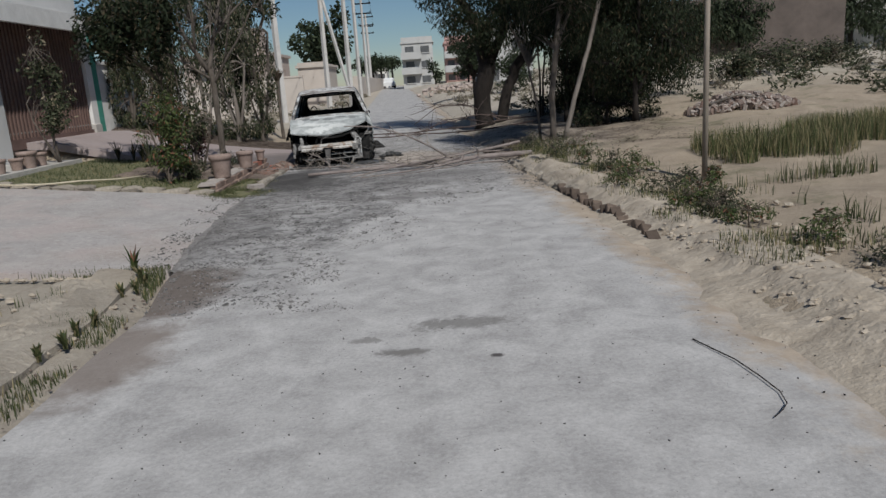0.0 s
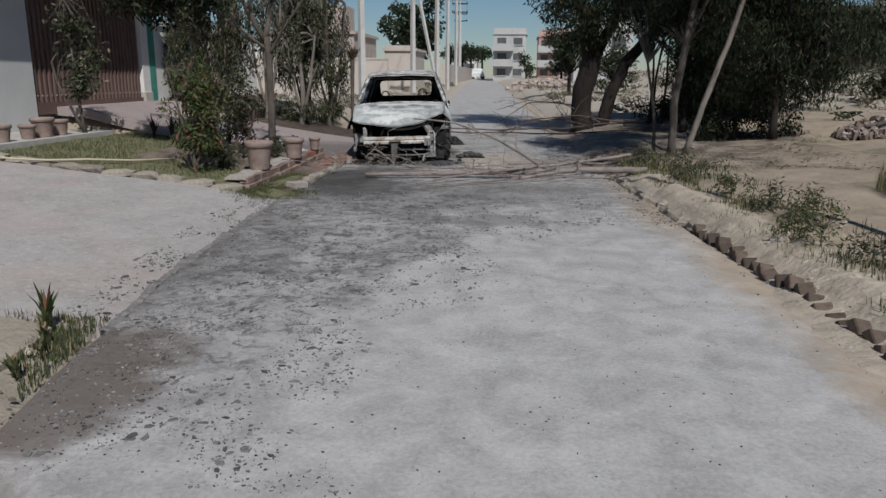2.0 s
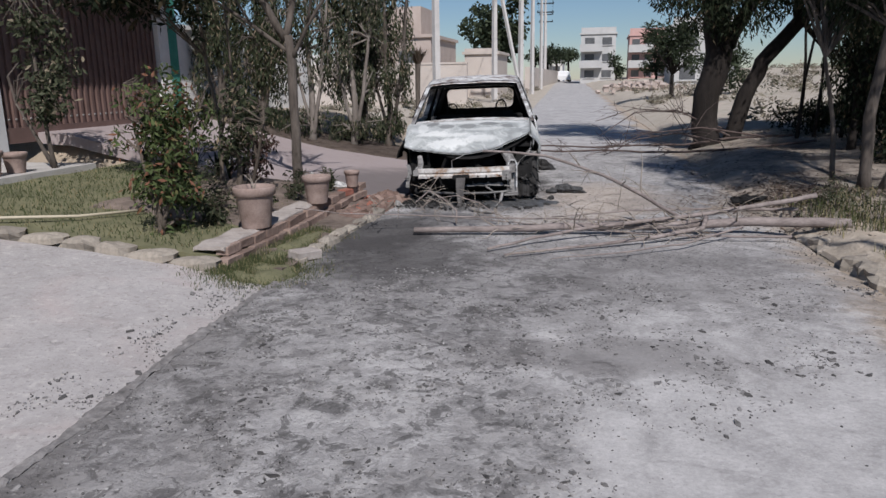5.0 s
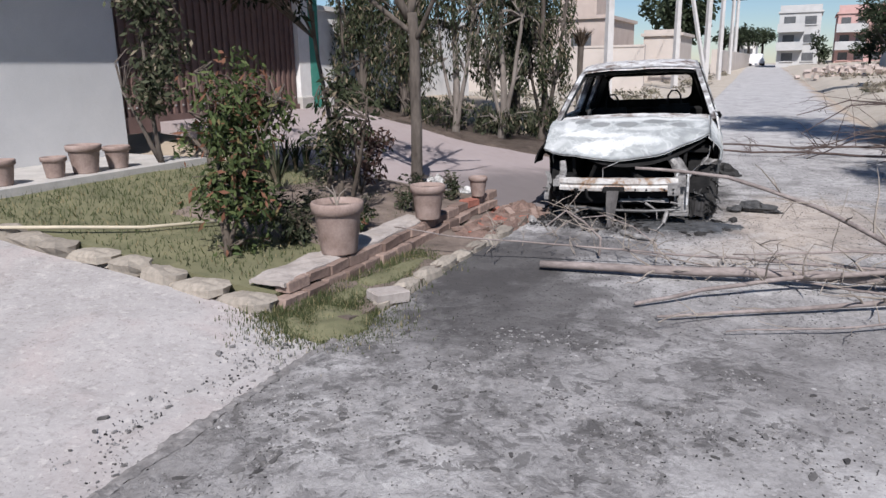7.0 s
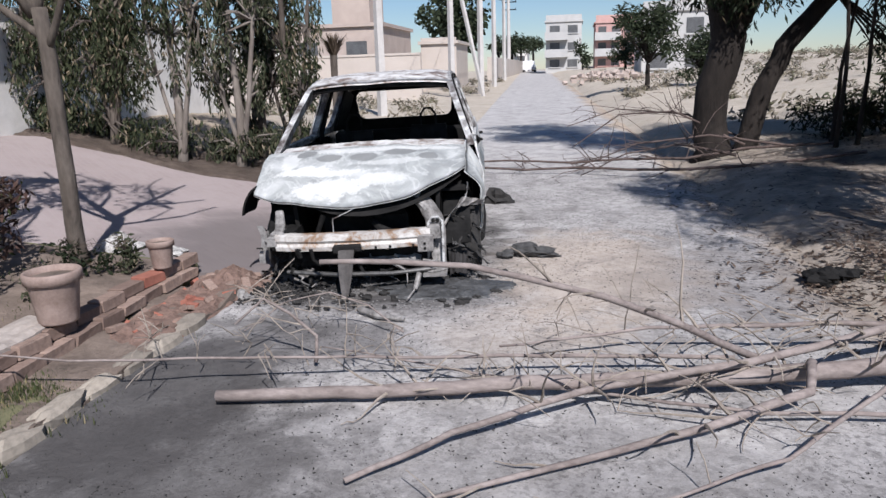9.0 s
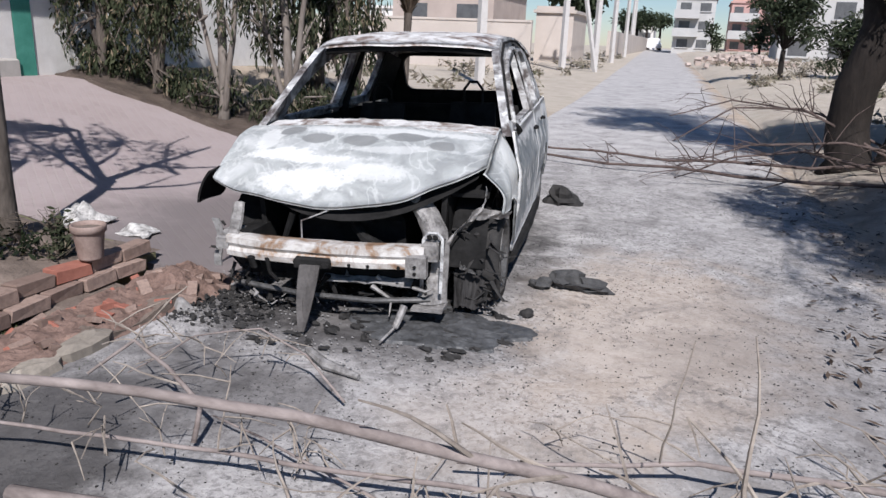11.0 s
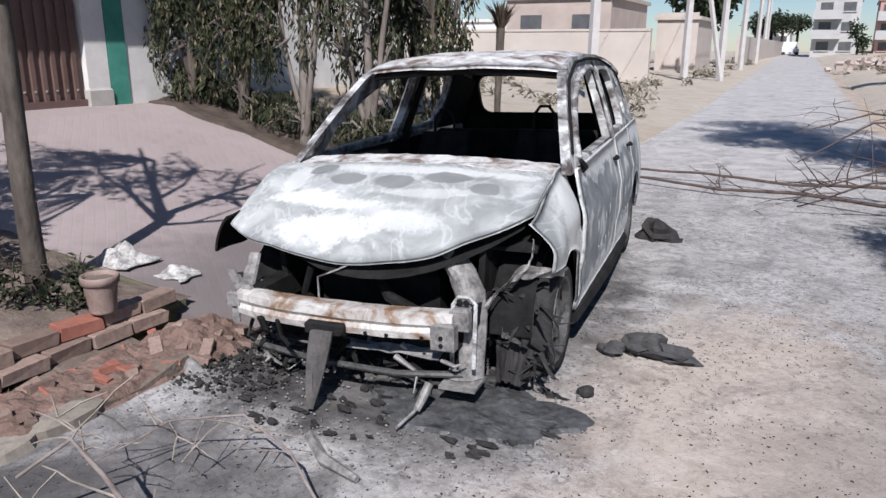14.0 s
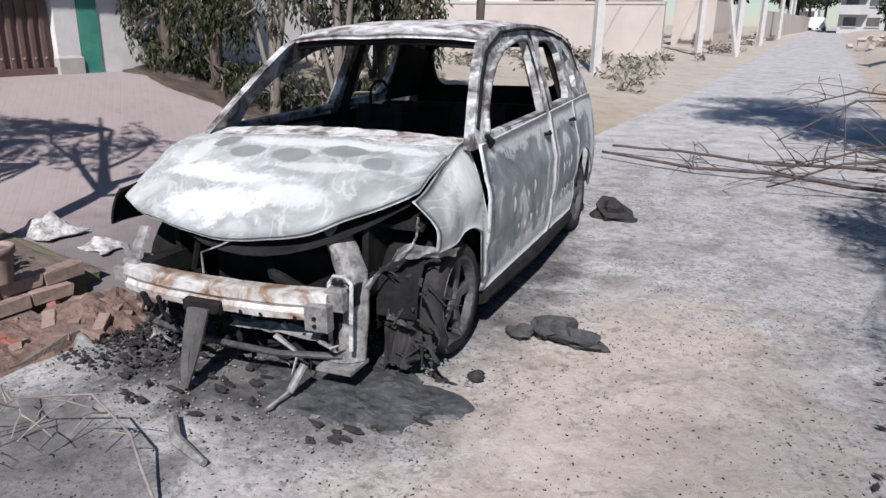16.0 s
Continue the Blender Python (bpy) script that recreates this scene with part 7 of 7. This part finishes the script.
# rubble heap
mb = MB()
for i in range(650):
    a, q = r7.uniform(0, 6.28), r7.random() ** 0.5
    x, y = 7.55 + 1.35 * q * math.cos(a), 17.9 + 0.7 * q * math.sin(a)
    s = r7.uniform(0.025, 0.1)
    mb.box(-s, s, -s * 0.6, s * 0.6, -s * 0.4, s * 0.4, pose(x, y, height(x, y) + 0.3 * (1 - q * q) + 0.03, r7.uniform(0, 90), r7.uniform(0, 90), r7.uniform(0, 360)))
tagged(part("rubble_heap", mb, BRICKBITS), "heap of pale broken bricks on the bank", "rubble", kind="stuff")
bough("fallen_branch", [(6.6, 17.6, 0.55), (7.2, 17.4, 0.75), (8.0, 17.6, 0.62)], (0.035, 0.02), "pale dead branch beside the rubble", 6, 90, 0.7, PALEBARK)
# weathered post
zp = height(3.25, 8.75)
post = thing("wooden_pole", "slim weathered pole standing in the sandy verge", "pole")
part("shaft", MB().tube([(3.25, 8.75, zp - 0.1), (3.26, 8.76, 2.0), (3.28, 8.78, 5.2)], [0.035, 0.032, 0.028], 12), OLDPOLE, post, smooth=True)

# litter of dry leaves under the trees by the road, doubling as dappled shade
mb = MB()
rl = random.Random(77)
for i in range(4200):
    x, y = rl.uniform(0.4, 6.0), rl.uniform(13.2, 22.5)
    if patchy(x, y, 0.8, 21) < -0.15 + 0.4 * rl.random() * (1 if x < 1.6 else 0):
        continue
    z = (slope(y) if x < road_r(y) else height(x, y)) + 0.012
    a = rl.uniform(0, 6.28)
    d, w = Vector((math.cos(a), math.sin(a), rl.uniform(-0.2, 0.3))) * rl.uniform(0.02, 0.05), Vector((-math.sin(a), math.cos(a), rl.uniform(-0.3, 0.3))) * 0.012
    p = Vector((x, y, z))
    mb.add([p - d, p + w, p + d, p - w], [(0, 1, 2, 3)])
for i in range(1700):
    x, y = 1.75 + rl.gauss(0, 0.42), 15.1 + rl.gauss(0, 0.8)
    z = (slope(y) if x < road_r(y) else height(x, y)) + 0.014
    a = rl.uniform(0, 6.28)
    d, w = Vector((math.cos(a), math.sin(a), rl.uniform(-0.2, 0.4))) * rl.uniform(0.02, 0.06), Vector((-math.sin(a), math.cos(a), rl.uniform(-0.3, 0.3))) * 0.013
    p = Vector((x, y, z))
    mb.add([p - d, p + w, p + d, p - w], [(0, 1, 2, 3)])
tagged(part("leaf_litter", mb, LITTER), "dry dark leaves below the trees, partly standing in for dappled shade", "litter", kind="stuff")

# flakes and scraps lifted from the concrete, thickest on the burnt side
r8 = random.Random(12)


def flakes(name, label, n, lo, hi, mat, seed, every=False):
    r = random.Random(seed)
    mb = MB()
    for i in range(n):
        y = (r.uniform(12.0, 20.0) if seed == 7 else r.uniform(2.0, 21.0)) if every else r.uniform(4.8, 17.5 if mat is CHAR else 11.6)
        x = r.uniform(road_l(y) - (0.45 if not every and 6.5 < y < 10.9 else 0.0), road_r(y))
        if not every:
            side = x - 0.14 * y + 1.6 * patchy(x, y, 0.9, 31)
            if side > -1.3 and not (y > 9.8 and r.random() < 0.45):
                continue
            if patchy(x, y, 2.2, 33) + 0.6 * patchy(x, y, 6.0, 34) < r.uniform(-0.25, 0.45):
                continue
        s = lo + (hi - lo) * r.random() ** 2.5
        t = r.uniform(0, 6.28)
        k = r.choice((4, 5, 6))
        z = slope(y) + 0.012 * noise.noise(Vector((x * 0.7, y * 0.7, 5.0))) + 0.1 * max(0.0, -3.0 - x)
        tilt = Vector((r.uniform(-0.25, 0.25), r.uniform(-0.25, 0.25)))
        ring = []
        for j in range(k):
            a = 2 * math.pi * j / k + r.uniform(-0.35, 0.35)
            q = s * r.uniform(0.55, 1.15)
            px, py = q * math.cos(a), q * 0.55 * math.sin(a)
            px, py = px * math.cos(t) - py * math.sin(t), px * math.sin(t) + py * math.cos(t)
            ring.append((x + px, y + py, z + 0.002 + s * 0.12 + px * tilt.x + py * tilt.y))
        low = [(p[0], p[1], z - 0.004) for p in ring]
        mb.add(ring + low, [tuple(range(k))] + [(j, k + j, k + (j + 1) % k, (j + 1) % k) for j in range(k)])
    tagged(part(name, mb, mat), label, "grit", kind="stuff")


flakes("concrete_flakes", "grey flakes and crumbs lifted from the burnt concrete", 32000, 0.003, 0.015, FLAKE, 3)
flakes("dirt_clods", "dark clods and flat crumbs of dirt on the concrete", 9000, 0.006, 0.034, CLOD, 6)
flakes("car_grit", "grit and burnt crumbs on the road round the car", 3600, 0.0015, 0.008, CHAR, 7, True)
flakes("road_grit", "sparse fine grit over the concrete", 2600, 0.002, 0.009, CHAR, 4, True)
flakes("charred_flakes", "black burnt scraps strewn over the concrete", 34000, 0.002, 0.009, CHAR, 5)
mb = MB()
for i in range(900):
    y = r8.uniform(3.0, 16.0)
    e = abs(r8.gauss(0, 0.5))
    x = road_r(y) + 0.1 + e if r8.random() < 0.75 or y > 6.2 else road_l(y) - e * 0.5
    s = r8.uniform(0.004, 0.018)
    mb.blob((x, y, height(x, y)), (s, s * r8.uniform(0.5, 1), s * 0.6), i, 0.6, 5, 3)
tagged(part("verge_pebbles", mb, SOIL), "pebbles and clods along the road edges", "pebbles", kind="stuff")
mb = MB()
for i in range(420):
    y = r8.uniform(2.4, 9.5)
    x = road_r(y) + 0.15 + abs(r8.gauss(0, 0.6)) if r8.random() < 0.7 else road_l(min(y, 5.9)) - 0.25 - abs(r8.gauss(0, 0.6))
    y = y if x > 0 else min(y, 5.9)
    s = r8.uniform(0.012, 0.045)
    mb.blob((x, y, height(x, y) + 0.01), (s, s * r8.uniform(0.5, 1), s * 0.5), i, 0.9, 7, 4)
tagged(part("verge_clods", mb, DUST), "pale earth clods on the sandy verge", "clods", kind="stuff")

# ---------- distance ----------


def far_house(name, label, x0, x1, y, d, z1, floors, mat, wins, parapet=0.5, balcony=False):
    zb = slope(y) - 0.3
    h = thing(name, label, "house")
    part("wall", MB().box(x0, x1, y, y + d, zb, z1), mat, h)
    part("roof", MB().box(x0 - 0.15, x1 + 0.15, y - 0.15, y + d + 0.15, z1, z1 + 0.18).box(x0, x1, y, y + 0.12, z1 + 0.18, z1 + 0.18 + parapet), mat, h)
    fh = (z1 - zb - 0.3) / floors
    for f in range(floors):
        for w in range(wins):
            cx = x0 + (x1 - x0) * (w + 0.5) / wins
            ww = min(0.55, (x1 - x0) / wins * 0.3)
            z = zb + 0.3 + f * fh
            win = part("window", MB().box(cx - ww, cx + ww, y - 0.03, y + 0.05, z + fh * 0.35, z + fh * 0.8), GLASS, h)
            part("sill", MB().box(cx - ww - 0.1, cx + ww + 0.1, y - 0.12, y, z + fh * 0.3, z + fh * 0.35), mat, win)
        if balcony and f > 0:
            z = zb + 0.3 + f * fh
            part("balcony", MB().box(x0 - 0.1, x0 + (x1 - x0) * 0.62, y - 1.0, y, z - 0.12, z + 0.05).box(x0 - 0.1, x0 + (x1 - x0) * 0.62, y - 1.0, y - 0.9, z + 0.05, z + 0.75), FARGREY, h)
    return h


far_house("town_house", "grey-white three-storey house with balconies far down the road", -3.6, 0.4, 96, 8, 6.6, 3, FARGREY, 2, 0.6, True)
far_house("pink_house", "salmon-pink house far down the road", 2.0, 6.5, 98, 8, 6.4, 3, PINK, 3, 0.7, True)
far_house("white_house", "low white house at the end of the road", -10.5, -7.0, 118, 6, 4.0, 1, WHITE, 2)
far_house("brick_house", "unfinished brick house behind the boundary wall", -15.5, -10.2, 47, 7, 3.9, 1, FARBRICK, 2, 0.0)
part("stair_head", MB().box(-12.8, -10.8, 47.2, 50, 4.0, 5.6), FARBRICK, bpy.data.objects["brick_house"])
far_house("white_shed", "long low white building in the distance", -26, -18.5, 60, 6, 3.4, 1, WHITE, 3, 0.0)
far_house("beige_house", "low beige house with a flat roof", -9.8, -7.6, 55, 5, 3.2, 1, BEIGE, 0, 0.2)
far_house("grey_house", "pale house behind the roadside trees", 4.0, 8.5, 62, 6, 5.0, 2, FARGREY, 2)
far_house("white_villa", "white villa standing on the bank", 24.5, 33, 52, 7, 7.2, 2, WHITE, 3)
w2 = part("compound_wall", MB().box(-24, -7.6, 44.0, 44.25, 0.1, 2.35).box(-24, -7.6, 43.96, 44.29, 2.35, 2.45), BEIGE)
tagged(w2, "long beige boundary wall beside the road", "wall", kind="structure")
w3 = part("brown_wall", MB().box(13.5, 24.5, 44, 44.4, 0.6, 5.2), BROWNWALL)
tagged(w3, "dark brown boundary wall on the bank", "wall", kind="structure")
w4 = part("low_wall", MB().box(-7.4, -6.9, 70, 112, 0.2, 2.6), BEIGE)
tagged(w4, "beige wall along the far road", "wall", kind="structure")


def pole(x, y, h, arms, brace=False):
    z = height(x, y)
    p = thing("utility_pole", "pale concrete utility pole with cross arms beside the road", "utility pole", (x, y, z), 0, "utility poles")
    part("shaft", MB().tube([(0, 0, -0.2), (0, 0, h)], [0.17, 0.11], 4), POLE, p)
    for k in range(arms):
        part("cross_arm", MB().box(-0.9, 0.9, -0.05, 0.05, h - 0.5 - k * 0.9, h - 0.38 - k * 0.9), SOOT, p)
        for s in (-0.8, 0, 0.8):
            part("insulator", MB().lathe([(0.03, 0), (0.06, 0.06), (0.03, 0.14), (0, 0.16)], 8, (s, 0, h - 0.38 - k * 0.9)), SOOT, p)
    if brace:
        part("brace", MB().tube([(1.5, 0.2, -0.1), (0.12, 0, h * 0.72)], 0.1, 4), POLE, p)


for x, y, h, a, b in ((-6.75, 33.3, 9.0, 2, False), (-6.3, 45.0, 9.0, 2, True), (-5.2, 47.5, 9.2, 2, False), (-5.6, 58, 9.0, 2, False), (-6.2, 72, 9.0, 2, False), (-7.2, 88, 9.0, 2, False), (-8.4, 104, 9, 2, False)):
    pole(x, y, h, a, b)
mb = MB()
for s in (-0.8, 0.8):
    pts = [(-6.75 + s, 33.3, 8.8), (-5.9 + s, 40, 8.6), (-5.2 + s, 47.5, 9.4), (-5.4 + s, 53, 9.0), (-5.6 + s, 58, 9.2), (-6.2 + s, 72, 9.4), (-7.2 + s, 88, 9.6), (-8.4 + s, 104, 9.7)]
    mb.tube(pts, 0.012, 4)
tagged(part("power_lines", mb, SOOT), "thin power lines between the utility poles", "cable")
tree("far_tree", "dark full-crowned tree behind the utility poles", None, [([(-9.5, 68, 0.5), (-9.5, 68, 4)], (0.3, 0.2))], clumps_in(rt, (-9.5, 68, 6.2), (2.6, 2.4, 2.8), 34, 0.8), 4200, 0.4, LEAF_FAR, DARKBARK, 51, 0.2, 0.6)
tree("far_tree", "bushy green tree in the open ground beside the road", None, [([(2.3, 40, 0.2), (2.3, 40, 1.6)], (0.12, 0.08))], clumps_in(rt, (2.3, 40, 2.9), (1.1, 1.0, 1.3), 22, 0.42), 3400, 0.22, LEAF_FAR, DARKBARK, 52, 0.0, 0.3)
tree("far_tree", "dusty bush beside the far tree", None, [([(4.6, 42, 0.3), (4.6, 42, 1.4)], (0.1, 0.06))], clumps_in(rt, (4.6, 42, 2.0), (1.2, 1.0, 1.2), 18, 0.42), 2400, 0.22, LEAF_FAR, DARKBARK, 53, 0.0, 0.3)
tree("far_tree", "dusty dark tree before the pink house", None, [([(3.5, 70, 0.4), (3.5, 70, 2)], (0.14, 0.08))], clumps_in(rt, (3.6, 70, 3.0), (1.4, 1.2, 1.6), 18, 0.55), 1800, 0.3, LEAF_FAR, DARKBARK, 54, 0.0, 0.3)
for k, (x, y) in enumerate(((-9.0, 116), (-7.6, 114), (-11.0, 117), (-6.2, 119))):
    tree("far_tree", "dark palm-like tree at the end of the road", None, [([(x, y, 1), (x, y, 4)], (0.2, 0.15))], clumps_in(rt, (x, y, 5.0), (1.5, 1.2, 0.9), 12, 0.7), 700, 0.6, LEAF_FAR, DARKBARK, 55 + k, 0.3, 0.3)
tree("far_tree", "small dark cypress before the grey-white house", None, [([(0.5, 92, 0.8), (0.5, 92, 2)], (0.1, 0.08))], clumps_in(rt, (0.5, 92, 2.6), (0.8, 0.7, 1.5), 12, 0.5), 700, 0.35, LEAF_FAR, DARKBARK, 59, 0.0, 0.4)
for k, (x, y, z, s) in enumerate(((15.0, 43.0, 3.4, 1.6), (18, 43.2, 3.6, 1.8), (26, 46, 4.2, 2.6), (31, 50, 4.0, 2.6))):
    tree("far_tree", "hanging dark creeper tree before the brown wall", None, [([(x, y, 0.6), (x, y, z)], (0.2, 0.1))], clumps_in(rt, (x, y, z + 0.4), (s, s * 0.6, s * 0.75), 26, 0.7), 3400, 0.3, LEAF_FAR, DARKBARK, 70 + k, 0.8, 0.3)
for k, (x, y, z, s) in enumerate(((12.0, 27, 1.6, 1.1), (13.6, 28, 1.5, 1.2), (15.5, 29, 1.6, 1.3), (10.4, 25.5, 1.4, 0.8), (16.5, 25, 1.8, 1.3), (18.5, 27, 2.2, 1.7), (20.5, 29, 2.2, 1.6))):
    tree("field_bush", "low dusty grey-brown bush on the sandy bank", None, [([(x, y, 0.8), (x, y, z)], (0.06, 0.03))], clumps_in(rt, (x, y, z), (s, s * 0.7, s * 0.5), 18, 0.35), 1500, 0.16, LEAF_FAR if k > 3 else LEAF_GREY, STEM, 130 + k, 0.0, 0.3, category="shrub")
# parked car far off
pc = thing("parked_car", "white car parked far down the road", "car", (-6.2, 108, slope(108)), 0)
part("body", MB().box(-0.85, 0.85, -2, 2, 0.3, 0.9, bevel=0.1).box(-0.72, 0.72, -1.2, 1.4, 0.9, 1.45, bevel=0.15), CARPAINT, pc)
for x, y in ((-0.8, -1.3), (0.8, -1.3), (-0.8, 1.3), (0.8, 1.3)):
    part("wheel", MB().tube([(x - 0.1, y, 0.3), (x + 0.1, y, 0.3)], 0.3, 14), CHAR, pc)
mb = MB()
for i in range(160):
    x, y = 1.6 + r8.gauss(0, 1.0), 55 + r8.gauss(0, 1.6)
    s = r8.uniform(0.08, 0.2)
    mb.box(-s, s, -s * 0.6, s * 0.6, -s * 0.5, s * 0.5, pose(x, y, height(x, y) + r8.uniform(0, 0.5), r8.uniform(0, 90), 0, r8.uniform(0, 360)))
tagged(part("brick_heap", mb, FARBRICK), "orange heap of bricks beside the far road", "rubble", kind="stuff")

build_edging()
